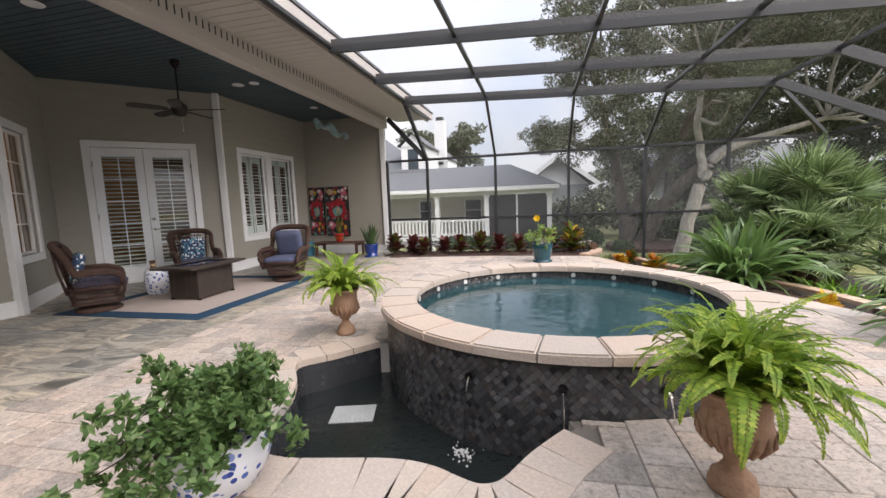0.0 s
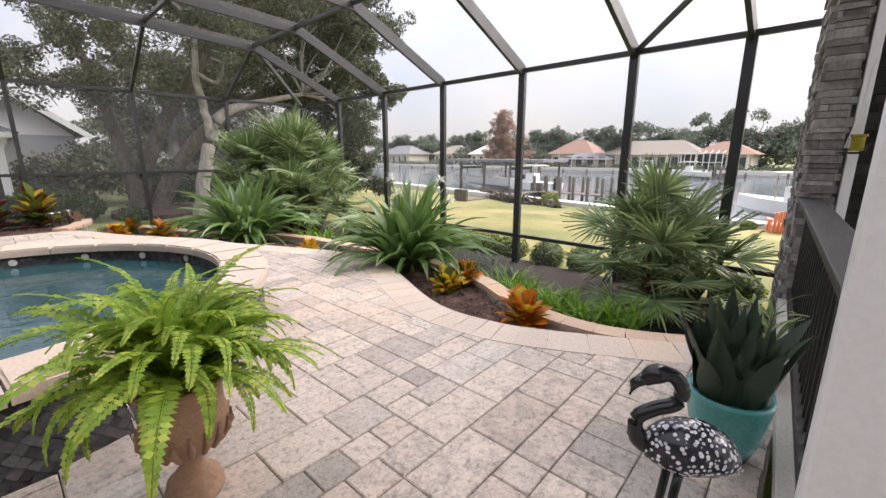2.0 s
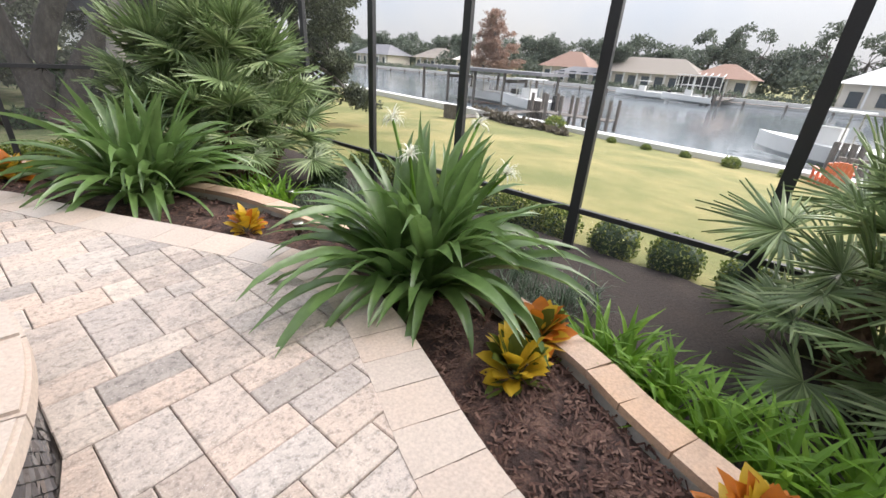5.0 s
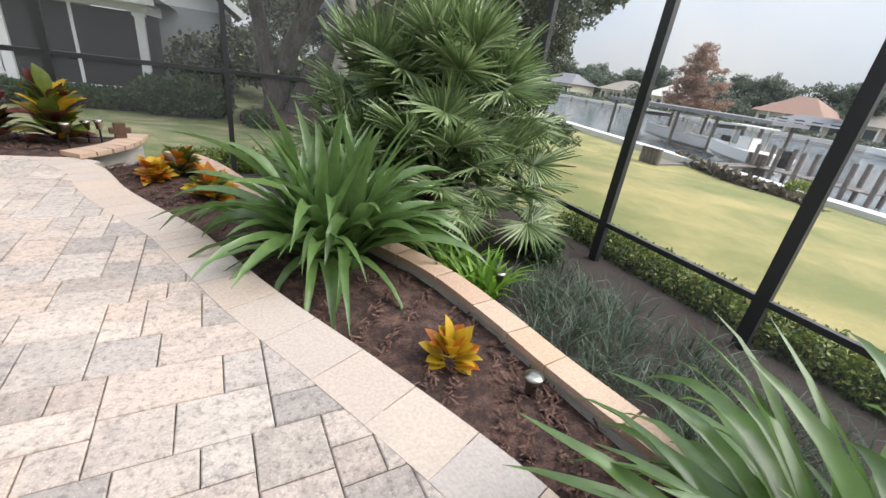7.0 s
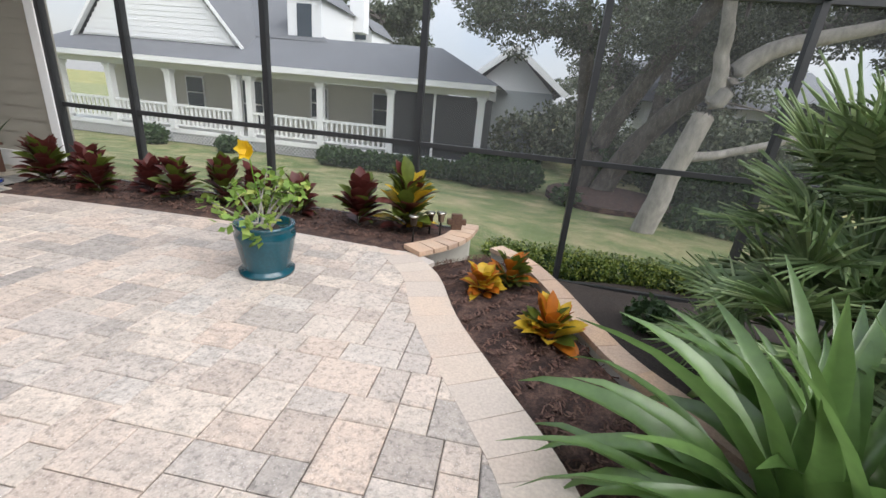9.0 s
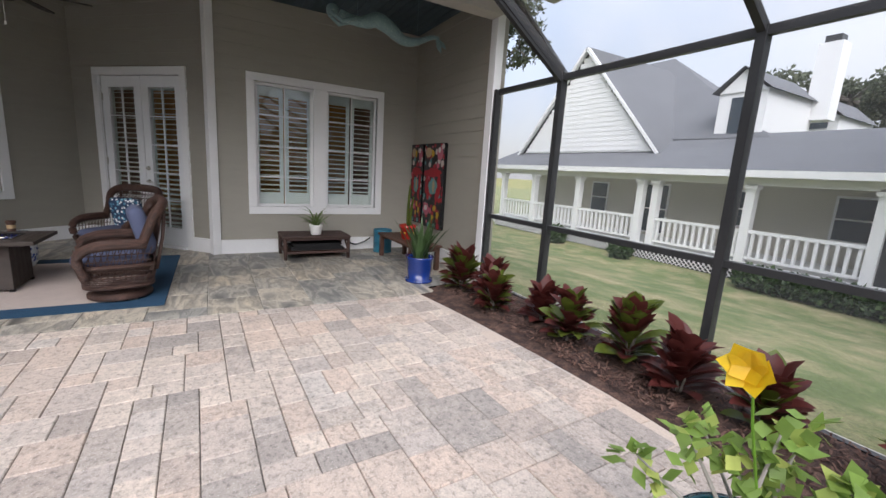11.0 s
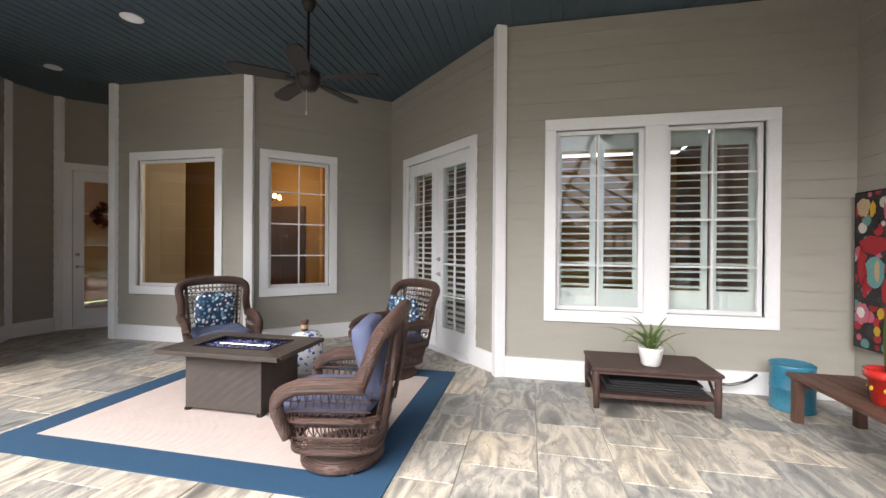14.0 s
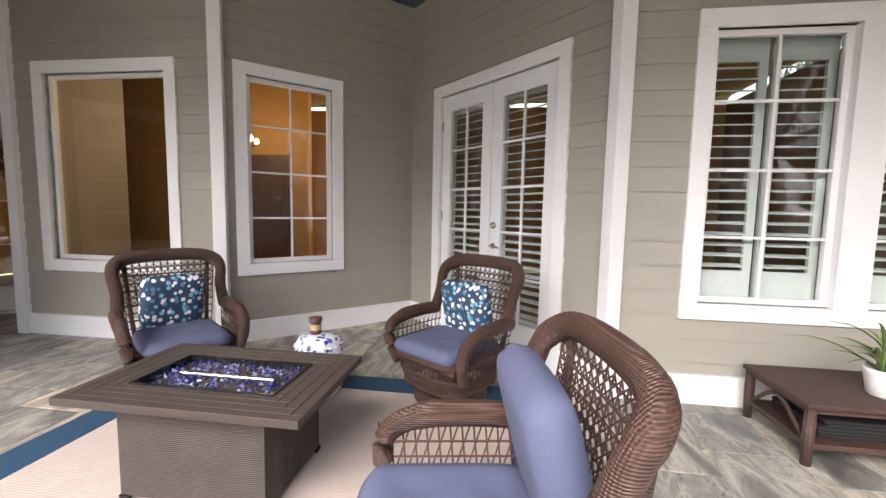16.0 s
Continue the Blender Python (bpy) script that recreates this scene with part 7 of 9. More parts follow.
def fan_mesh(seed, r=0.39):
    """A palm fan on its stem: stem along +x, blades spreading in the fan's plane."""
    rng = random.Random(seed)
    bm = bmesh.new()
    stem = 0.42
    tube(bm, [(0, 0, 0), (stem * 0.5, 0, 0.03), (stem, 0, 0)], [0.011, 0.008, 0.006], 5)
    n = 34
    for k in range(n):
        a = radians(-125 + 250 * k / (n - 1) + rng.uniform(-2, 2))
        l = r * rng.uniform(0.85, 1.1) * (1 - 0.22 * abs(a) / 2.2)
        c, s = math.cos(a), math.sin(a)
        fold = 0.05 * math.cos(a * 1.2) * r
        pts = []
        droop = rng.uniform(0.02, 0.10)
        for q in range(5):
            t = q / 4
            w = 0.0135 * (0.35 + 1.5 * t if t < 0.4 else 1.15 * (1 - t) / 0.6 + 0.05)
            p = Vector((stem + c * l * t, s * l * t, 0.06 * t - droop * t * t - fold * t))
            sd = Vector((-s, c, 0)) * w
            pts.append((bm.verts.new(p + sd), bm.verts.new(p + Vector((0, 0, 0.008))), bm.verts.new(p - sd)))
        for p, q in zip(pts, pts[1:]):
            bm.faces.new((p[0], q[0], q[1], p[1]))
            bm.faces.new((p[1], q[1], q[2], p[2]))
    me = bpy.data.meshes.new("fan_leaf")
    bm.to_mesh(me)
    bm.free()
    me.materials.append(M["palm_leaf"])
    return me


FANS = [fan_mesh(k) for k in range(5)]


def fan_palm(x, y, z, stems, seed, label):
    """Clump of fan palms: stems of (dx, dy, height, fans, size)."""
    e = thing("fan_palm", label, "palm", (x, y, z), group="european fan palms")
    rng = random.Random(seed)
    for dx, dy, h, n, size in stems:
        bm = bmesh.new()
        tube(bm, [(dx * 0.5, dy * 0.5, -0.05), (dx * 0.8, dy * 0.8, h * 0.5), (dx, dy, h)], [0.10, 0.085, 0.075], 10)
        for k in range(60):
            t = rng.random()
            a = rng.uniform(0, 6.28)
            p = Vector((dx * (0.5 + 0.5 * t) + 0.08 * math.cos(a), dy * (0.5 + 0.5 * t) + 0.08 * math.sin(a), h * t))
            leaf_quad(bm, p, Vector((math.cos(a), math.sin(a), 1.0)).normalized(), Vector((math.cos(a), math.sin(a), 0)), 0.10, 0.03)
        part("trunk", bm, M["palm_stem"], e, "shaggy brown fibre trunk")
        for k in range(n):
            t = k / n
            a = k * 137.5 + rng.uniform(-15, 15)
            el = -28 + 110 * t + rng.uniform(-10, 10)
            s = size * rng.uniform(0.85, 1.15)
            m = Matrix.Translation((dx, dy, h - 0.05 + 0.08 * t)) @ Matrix.Rotation(radians(a), 4, "Z") @ Matrix.Rotation(radians(-el), 4, "Y") @ Matrix.Rotation(radians(rng.uniform(-30, 30)), 4, "X") @ Matrix.Scale(s, 4)
            share("fan_leaf", FANS[rng.randrange(5)], e, m)


fan_palm(2.95, 6.50, -0.45, [(-0.45, 0.40, 1.20, 30, 1.2), (0.10, -0.10, 1.45, 34, 1.25), (0.65, 0.20, 1.30, 30, 1.2), (-0.15, -0.55, 0.80, 22, 1.1), (0.55, -0.45, 0.60, 22, 1.15), (-0.75, 0.05, 0.70, 18, 1.1), (0.2, 0.7, 0.9, 18, 1.2)], 41,
         "dense clump of fan palms with stiff green fans")
fan_palm(3.72, 0.08, -0.47, [(0.0, 0.0, 0.42, 17, 1.2), (0.35, -0.40, 0.35, 10, 1.05), (0.30, 0.10, 0.80, 14, 1.1)], 42, "low fan palm with grey-green fans by the screen")


def croton(x, y, z, seed, n, size, mats, label, erect=0.0):
    e = thing("croton", label, "croton", (x, y, z), group="crotons in the beds")
    rng = random.Random(seed)
    for k in range(4):
        bm = bmesh.new()
        a = rng.uniform(0, 6.28)
        tube(bm, [(0, 0, -0.03), (0.03 * math.cos(a), 0.03 * math.sin(a), size * (0.25 + erect * 0.4)), (0.06 * math.cos(a), 0.06 * math.sin(a), size * (0.5 + erect))], [0.010, 0.008, 0.005], 6)
        part("stem", bm, M["bark"], e)
    for mi, mt in enumerate(mats):
        for k in range(int(n * 2.0) // len(mats)):
            bm = bmesh.new()
            a = rng.uniform(0, 6.28)
            t = rng.random()
            strap(bm, (0.03 * math.cos(a), 0.03 * math.sin(a), size * (0.08 + (0.35 + erect) * t)), a, size * rng.uniform(0.38, 0.62), size * rng.uniform(0.20, 0.32), 20 + 55 * t + rng.uniform(-12, 12), rng.uniform(15, 60), 6, 0.25, rng.uniform(-0.5, 0.5), 0.35, 0.55)
            part("leaf", bm, mt, e, smooth=True)


cy, co, cg, cr = M["croton_y"], M["croton_o"], M["croton_g"], M["croton_r"]
croton(2.14, 1.50, -0.20, 1, 26, 0.34, [cy, cy, cg], "yellow croton in the mulch bed")
croton(2.46, 1.56, -0.20, 2, 28, 0.36, [co, cy, cg], "orange and yellow croton in the mulch bed")
croton(1.93, 0.48, -0.20, 3, 34, 0.40, [co, co, cy], "bright orange croton in the mulch bed")
croton(2.06, 4.10, -0.20, 4, 22, 0.29, [cy, cy, cy, co], "small golden-yellow croton in the mulch bed")
croton(0.92, 6.88, -0.20, 5, 34, 0.40, [co, cy, cg], "orange and gold croton in the mulch bed")
croton(0.40, 7.50, -0.20, 6, 28, 0.36, [cy, co], "peach-yellow croton at the bed corner")
croton(0.62, 7.72, -0.20, 7, 26, 0.39, [cg, cg, co], "green and gold croton at the bed corner")
for k, (x, y, s, ms) in enumerate(((-4.75, 8.15, 0.40, [cr, cr, cg]), (-4.30, 8.25, 0.36, [cr, cr]), (-3.98, 8.05, 0.34, [cr, cg, cr]), (-3.52, 8.3, 0.32, [cr, cr]), (-3.10, 8.2, 0.36, [cr, cr, cg]), (-2.62, 8.35, 0.40, [cr, cg]),
                                   (-2.15, 8.25, 0.36, [cr, cr]), (-1.70, 8.3, 0.34, [cr, cr, cg]), (-0.98, 8.22, 0.42, [cg, cr, cr]), (-0.48, 8.28, 0.50, [cg, cr, cg, cy]))):
    croton(x, y, 0.0, 50 + k, 42, s * 1.22, ms, "dark red and bronze croton under the screen wall" if cg not in ms else "green, gold and red croton under the screen wall", 0.25)


def blades(name, spots, n, length, width, mat, seed, label, category, rise=(45, 85), droop=(50, 120)):
    rng = random.Random(seed)
    bm = bmesh.new()
    for x, y, z, r in spots:
        for k in range(n):
            a = rng.uniform(0, 6.28)
            q = r * math.sqrt(rng.random())
            b = rng.uniform(0, 6.28)
            strap(bm, (x + q * math.cos(b), y + q * math.sin(b), z), a, length * rng.uniform(0.6, 1.15), width, rng.uniform(*rise), rng.uniform(*droop), 4, 0.3, 0, 0.3)
    tagged(link(name, bm, mat), label, category, kind="stuff")


blades("mondo_grass", [(3.0, 5.1, -0.42, 0.22), (3.3, 4.7, -0.42, 0.25), (3.05, 4.35, -0.42, 0.25), (3.45, 4.2, -0.42, 0.25), (3.1, 3.9, -0.42, 0.22), (3.5, 3.6, -0.43, 0.25), (3.15, 3.3, -0.42, 0.22), (3.4, 2.9, -0.43, 0.2), (3.8, 4.5, -0.44, 0.3), (3.9, 3.8, -0.44, 0.3), (3.9, 3.1, -0.44, 0.3), (3.7, 5.0, -0.44, 0.3), (2.9, 2.9, -0.42, 0.2), (3.8, 2.4, -0.44, 0.3), (3.3, 2.2, -0.43, 0.25), (3.1, 1.85, -0.42, 0.25), (3.45, 1.7, -0.43, 0.2)],
       130, 0.32, 0.010, M["mondo"], 5, "tufts of dark grey-green mondo grass", "grass")
blades("sword_fern_strip", [(2.85, 1.25, -0.42, 0.16), (2.75, 0.95, -0.42, 0.16), (2.62, 0.62, -0.42, 0.15), (2.58, 0.3, -0.42, 0.15), (2.75, 0.0, -0.42, 0.16), (2.8, 5.0, -0.42, 0.15), (2.72, 5.35, -0.42, 0.15)],
       64, 0.50, 0.040, M["sword"], 6, "bright green strappy ground cover", "ground cover")


def hedge(name, centres, count, size, mat, seed, label, category="hedge", squash=0.8):
    ob = cloud_ob(name, centres, count, size, mat, seed, None, 0.6, squash)
    tagged(ob, label, category, kind="stuff")
    return ob


def box_bush(x, y, z, r, seed):
    e = thing("boxwood_bush", "small clipped round boxwood bush with yellow-green top", "bush", (x, y, z), group="boxwood bushes along the screen")
    bm = bmesh.new()
    bmesh.ops.create_icosphere(bm, subdivisions=3, radius=r * 0.86, matrix=Matrix.Translation((0, 0, r * 0.75)))
    for v in bm.verts:
        v.co += v.co.normalized() * 0.03 * noise.noise(v.co * 9)
    # darker solid core: the bush's inner shade is put into its colour
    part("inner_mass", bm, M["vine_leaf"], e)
    cl = cloud_ob("foliage", [(0, 0, r * 0.78, r)], 3200, 0.034, M["hedge_leaf"], seed, e, 0.6, 0.9)
    cl["kind"] = "stuff"


for k, (x, y, r) in enumerate(((4.95, 1.95, 0.27), (4.98, 1.35, 0.27), (4.95, 0.72, 0.27), (4.98, 0.1, 0.27), (4.95, -0.55, 0.27))):
    box_bush(x, y, -0.58, r, 60 + k)
hedge("clipped_hedge_east", [(5.0, 2.6 + 0.30 * k, -0.35, 0.26) for k in range(13)], 16000, 0.038, M["hedge_leaf"], 71, "clipped low hedge with yellow-green tips outside the screen")
# hedge cores take a darker leaf colour as painted inner shade
hedge("hedge_core_east", [(5.0, 2.6 + 0.30 * k, -0.40, 0.19) for k in range(13)], 6000, 0.05, M["vine_leaf"], 72, "dark leaf core painting the shade inside the low hedge")
hedge("clipped_hedge_north", [(0.5 + 0.28 * k, 9.05, -0.35, 0.25) for k in range(14)], 15000, 0.04, M["hedge_leaf"], 73, "clipped low hedge outside the north screen")
hedge("hedge_core_north", [(0.5 + 0.28 * k, 9.05, -0.40, 0.19) for k in range(14)], 6000, 0.05, M["vine_leaf"], 74, "dark leaf core painting the shade inside the north hedge")
hedge("low_shrubs_palm", [(2.6, 6.9, -0.35, 0.2), (2.3, 7.4, -0.35, 0.22), (1.9, 7.9, -0.35, 0.22), (3.6, 7.6, -0.3, 0.3), (3.9, 5.6, -0.35, 0.25), (2.75, 5.9, -0.35, 0.2)], 6000, 0.06, M["vine_leaf"], 75, "dark low shrubs under the palm", "shrubs")


def path_light(x, y, z, h):
    e = thing("solar_path_light", "small grey solar path light on a stake", "path light", (x, y, z), group="solar path lights")
    bm = bmesh.new()
    tube(bm, [(0, 0, -0.05), (0, 0, h - 0.08)], 0.010, 8)
    part("stake", bm, M["bronze_dark"], e)
    bm = bmesh.new()
    lathe(bm, [(0.028, h - 0.10), (0.034, h - 0.03), (0.045, h - 0.025), (0.050, h - 0.005), (0.02, h)], 18)
    part("lamp_head", bm, M["metal"], e, smooth=True)


for x, y, z, h in ((-0.34, 7.97, 0.0, 0.28), (-0.24, 8.25, 0.0, 0.26), (-0.12, 8.20, 0.045, 0.24), (2.33, 3.76, -0.20, 0.16), (2.95, 4.95, -0.42, 0.25)):
    path_light(x, y, z, h)
bm = bmesh.new()
box(bm, -0.055, 0.055, -0.03, 0.03, 0.0, 0.17, bev=0.006)
box(bm, -0.10, 0.10, -0.032, 0.032, 0.055, 0.115, bev=0.006)
cr_ob = link("block_ornament", bm, M["rust"])
cr_ob.matrix_basis = pose(0.0, 8.47, 0.045, 0, 0, 20)
tagged(cr_ob, "small rusty cross-shaped block on the wall cap", "ornament")
bm = bmesh.new()
prism(bm, [(-0.11, 0), (0.11, 0), (0.11, 0.22), (0.07, 0.30), (-0.07, 0.30), (-0.11, 0.22)], -0.09, 0.09, Matrix.Rotation(radians(90), 4, "X"))
ob = link("white_meter_box", bm, M["white_plastic"])
ob.matrix_basis = pose(-4.05, 9.15, -0.12) @ Matrix.Scale(0.6, 4)
tagged(ob, "small rounded white box on the lawn", "box")

# mulch chips
rng = random.Random(17)
V, F = [], []
for k in range(11000):
    if k % 3:
        i2 = rng.randrange(60)
        p, q = EDGE[int(i2 * (len(EDGE) - 1) / 60)], CURB[int(i2 * (len(CURB) - 1) / 60)]
        t = rng.uniform(0.04, 0.96)
        x, y, z = p[0] + (q[0] - p[0]) * t + rng.uniform(-0.08, 0.08) * 0, p[1] + (q[1] - p[1]) * t, -0.175 + 0.02 * math.sin(t * math.pi)
        x += rng.uniform(-0.02, 0.02)
        y += rng.uniform(-0.06, 0.06)
    else:
        x = rng.uniform(-4.9, -0.35)
        y, z = rng.uniform(7.9, 8.65), 0.02
    l, w, an = rng.uniform(0.02, 0.055), rng.uniform(0.006, 0.014), rng.uniform(0, 6.28)
    c, s = math.cos(an), math.sin(an)
    b0 = len(V)
    tz = rng.uniform(-0.012, 0.012)
    for u, v in ((-l, -w), (l, -w), (l, w), (-l, w)):
        V.append((x + (u * c - v * s) / 2, y + (u * s + v * c) / 2, z + tz * u / l + rng.uniform(0, 0.008)))
    F.append((b0, b0 + 1, b0 + 2, b0 + 3))
me = bpy.data.meshes.new("mulch_chips")
me.from_pydata(V, [], F)
me.materials.append(material("bark_chip", (0.09, 0.048, 0.036), 0.95, vary=0.3, per_island=1.0, palette=[(0.045, 0.022, 0.018), (0.10, 0.05, 0.036), (0.17, 0.10, 0.075), (0.07, 0.035, 0.027)]))
tagged(new("mulch_chips", me), "loose reddish-brown bark chips", "mulch", kind="stuff")

# ---- neighbouring house to the north ----
def neighbour():
    e = thing("neighbour_house", "white and beige house with railed porch and grey roof", "house")
    FY = 17.0
    part("porch_floor", boxbm(-16, -0.4, FY - 0.05, FY + 2.4, -0.50, -0.36), M["nb_white"], e)
    part("house_wall", boxbm(-16, -2.2, FY + 2.2, FY + 2.4, -0.4, 1.9), M["nb_wall"], e)
    for k in range(15):
        part("wall_board", boxbm(-16, -2.2, FY + 2.185, FY + 2.2, -0.36 + k * 0.15, -0.225 + k * 0.15), M["nb_wall"], e)
    part("eave_beam", boxbm(-16.2, -0.55, FY - 0.10, FY + 0.10, 1.52, 1.78), M["nb_white"], e)
    part("eave_fascia", boxbm(-16.4, -0.35, FY - 0.42, FY - 0.36, 1.70, 1.86), M["nb_white"], e)
    part("porch_ceiling", boxbm(-16.2, -0.5, FY - 0.4, FY + 2.3, 1.72, 1.75), M["nb_white"], e)
    for x in (-15.5, -13.5, -11.2, -8.75, -8.25, -5.80, -3.50, -0.75):
        c = part("column", boxbm(x - 0.10, x + 0.10, FY - 0.10, FY + 0.10, -0.36, 1.55), M["nb_white"], e)
        part("capital", boxbm(x - 0.14, x + 0.14, FY - 0.14, FY + 0.14, 1.42, 1.52), M["nb_white"], c)
    for x0, x1 in ((-15.4, -13.6), (-13.4, -11.3), (-11.1, -8.85), (-8.15, -5.9), (-5.7, -3.6)):
        part("handrail", boxbm(x0, x1, FY - 0.05, FY + 0.05, 0.36, 0.44), M["nb_white"], e)
        part("bottom_rail", boxbm(x0, x1, FY - 0.04, FY + 0.04, -0.27, -0.21), M["nb_white"], e)
        n = int((x1 - x0) / 0.165)
        for k in range(n):
            x = x0 + (k + 0.5) * (x1 - x0) / n
            part("baluster", boxbm(x - 0.032, x + 0.032, FY - 0.03, FY + 0.03, -0.21, 0.36), M["nb_white"], e)
    # lattice skirt
    bm = bmesh.new()
    for k in range(120):
        x = -15.9 + k * 0.13
        for s in (1, -1):
            bar(bm, (x, FY - 0.02, -0.82), (x + s * 0.40, FY - 0.02, -0.42), 0.03, 0.012)
    part("lattice_skirt", bm, M["nb_white"], e)
    # no real screen: a dark sheet stands in for the shade under the porch
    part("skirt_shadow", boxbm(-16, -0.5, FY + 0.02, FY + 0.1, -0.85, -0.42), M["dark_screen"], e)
    # screened bay at the corner
    scr = part("screened_bay", boxbm(-3.4, -0.85, FY + 0.0, FY + 0.02, -0.36, 1.50), M["dark_screen"], e, "dark screened porch bay")
    part("bay_side_screen", boxbm(-0.78, -0.74, FY, FY + 4.0, -0.36, 1.50), M["dark_screen"], e)
    for x in (-2.15,):
        part("bay_mullion", boxbm(x - 0.035, x + 0.035, FY - 0.03, FY + 0.03, -0.36, 1.52), M["nb_white"], e)
    part("bay_sill", boxbm(-3.4, -0.7, FY - 0.06, FY + 0.04, -0.40, -0.34), M["nb_white"], e)
    part("bay_side_beam", boxbm(-0.85, -0.65, FY, FY + 4.2, 1.50, 1.80), M["nb_white"], e)
    for x0, z0, w, h in ((-4.9, 0.25, 0.9, 1.15), (-7.3, 0.3, 0.7, 1.1), (-10.1, -0.3, 0.9, 1.75), (-12.5, 0.2, 0.8, 1.2)):
        wn = part("window", boxbm(x0, x0 + w, FY + 2.15, FY + 2.19, z0, z0 + h), M["nb_white"], e)
        part("pane", boxbm(x0 + 0.06, x0 + w - 0.06, FY + 2.14, FY + 2.15, z0 + 0.06, z0 + h / 2 - 0.02), M["far_glass"], wn)
        part("pane", boxbm(x0 + 0.06, x0 + w - 0.06, FY + 2.14, FY + 2.15, z0 + h / 2 + 0.02, z0 + h - 0.06), M["far_glass"], wn)
    # roofs
    def roof(pts, faces, name="roof", mat=None):
        bm = bmesh.new()
        vs = [bm.verts.new(p) for p in pts]
        for f in faces:
            bm.faces.new([vs[i] for i in f])
        return part(name, bm, mat or M["shingle"], e)
    roof([(-16.5, FY - 0.42, 1.86), (-0.25, FY - 0.42, 1.86), (-2.6, FY + 2.6, 3.05), (-16.5, FY + 2.6, 3.05), (-0.25, FY + 6.5, 1.86), (-2.6, FY + 4.0, 3.05)], [(0, 1, 2, 3), (1, 4, 5, 2)], "porch_roof")
    roof([(-16.5, FY + 2.2, 3.0), (-6.6, FY + 2.2, 2.9), (-13.3, FY + 7.5, 7.2), (-16.5, FY + 7.5, 7.2), (-8.3, FY + 7.5, 3.6)], [(0, 1, 2, 3), (1, 4, 2)], "main_roof")
    part("dormer_back_wall", boxbm(-16, -12.6, FY + 7.4, FY + 7.6, 2.5, 6.6), M["nb_white"], e)
    # big front gable with white boards
    gx0, gx1, gz0, gz1, gy = -15.8, -9.0, 2.45, 6.1, FY + 1.0
    mid = (gx0 + gx1) / 2
    bm = bmesh.new()
    prism(bm, [(gx0 + 0.3, gz0), (gx1 - 0.3, gz0), (mid, gz1 - 0.15)], 0, 0.1, Matrix.Translation((0, gy + 0.1, 0)) @ Matrix.Rotation(radians(90), 4, "X"))
    gb = part("gable_wall", bm, M["nb_white"], e, "white board gable")
    for k in range(20):
        z = gz0 + 0.05 + k * 0.17
        half = (gx1 - gx0 - 0.6) / 2 * (1 - (z - gz0) / (gz1 - gz0)) - 0.1
        if half > 0.1:
            part("gable_board", boxbm(mid - half, mid + half, gy - 0.02, gy, z, z + 0.15), M["nb_white"], gb)
    for s in (-1, 1):
        bm = bmesh.new()
        bar(bm, (mid, gy - 0.1, gz1 + 0.08), (mid + s * (gx1 - gx0) / 2, gy - 0.1, gz0 - 0.1), 0.16, 0.10)
        part("rake_board", bm, M["nb_white"], e)
        roof([(mid, gy - 0.15, gz1 + 0.15), (mid + s * (gx1 - gx0) / 2 * 1.03, gy - 0.15, gz0 - 0.12), (mid + s * (gx1 - gx0) / 2 * 1.03, FY + 6, gz0 - 0.12), (mid, FY + 6, gz1 + 0.15)], [(0, 1, 2, 3)], "gable_roof")
    # dormers and chimney
    for dx, w, z0, z1, y in ((-7.6, 1.3, 2.9, 4.3, FY + 2.4), (-7.2, 1.1, 3.5, 4.0, FY + 6.6)):
        d = part("dormer", boxbm(dx - w / 2, dx + w / 2, y, y + 3, z0 - 0.5, z1), M["nb_white"], e)
        part("dormer_window", boxbm(dx - 0.28, dx + 0.28, y - 0.02, y, z0 + 0.1, z1 - 0.2), M["far_glass"], d)
        roof([(dx - w / 2 - 0.15, y - 0.2, z1 - 0.05), (dx, y - 0.2, z1 + 0.65), (dx + w / 2 + 0.15, y - 0.2, z1 - 0.05), (dx - w / 2 - 0.15, y + 3, z1 - 0.05), (dx, y + 3, z1 + 0.65), (dx + w / 2 + 0.15, y + 3, z1 - 0.05)], [(0, 1, 4, 3), (1, 2, 5, 4)], "dormer_roof")
        bm = bmesh.new()
        prism(bm, [(dx - w / 2, z1 - 0.06), (dx + w / 2, z1 - 0.06), (dx, z1 + 0.58)], 0, 0.05, Matrix.Translation((0, y, 0)) @ Matrix.Rotation(radians(90), 4, "X"))
        part("dormer_gable", bm, M["nb_white"], d)
    ch = part("chimney", boxbm(-7.1, -6.5, FY + 5.2, FY + 5.8, 3.7, 6.0), M["nb_white"], e)
    part("chimney_cap", boxbm(-7.0, -6.6, FY + 5.3, FY + 5.7, 6.0, 6.22), M["alu"], ch)


neighbour()


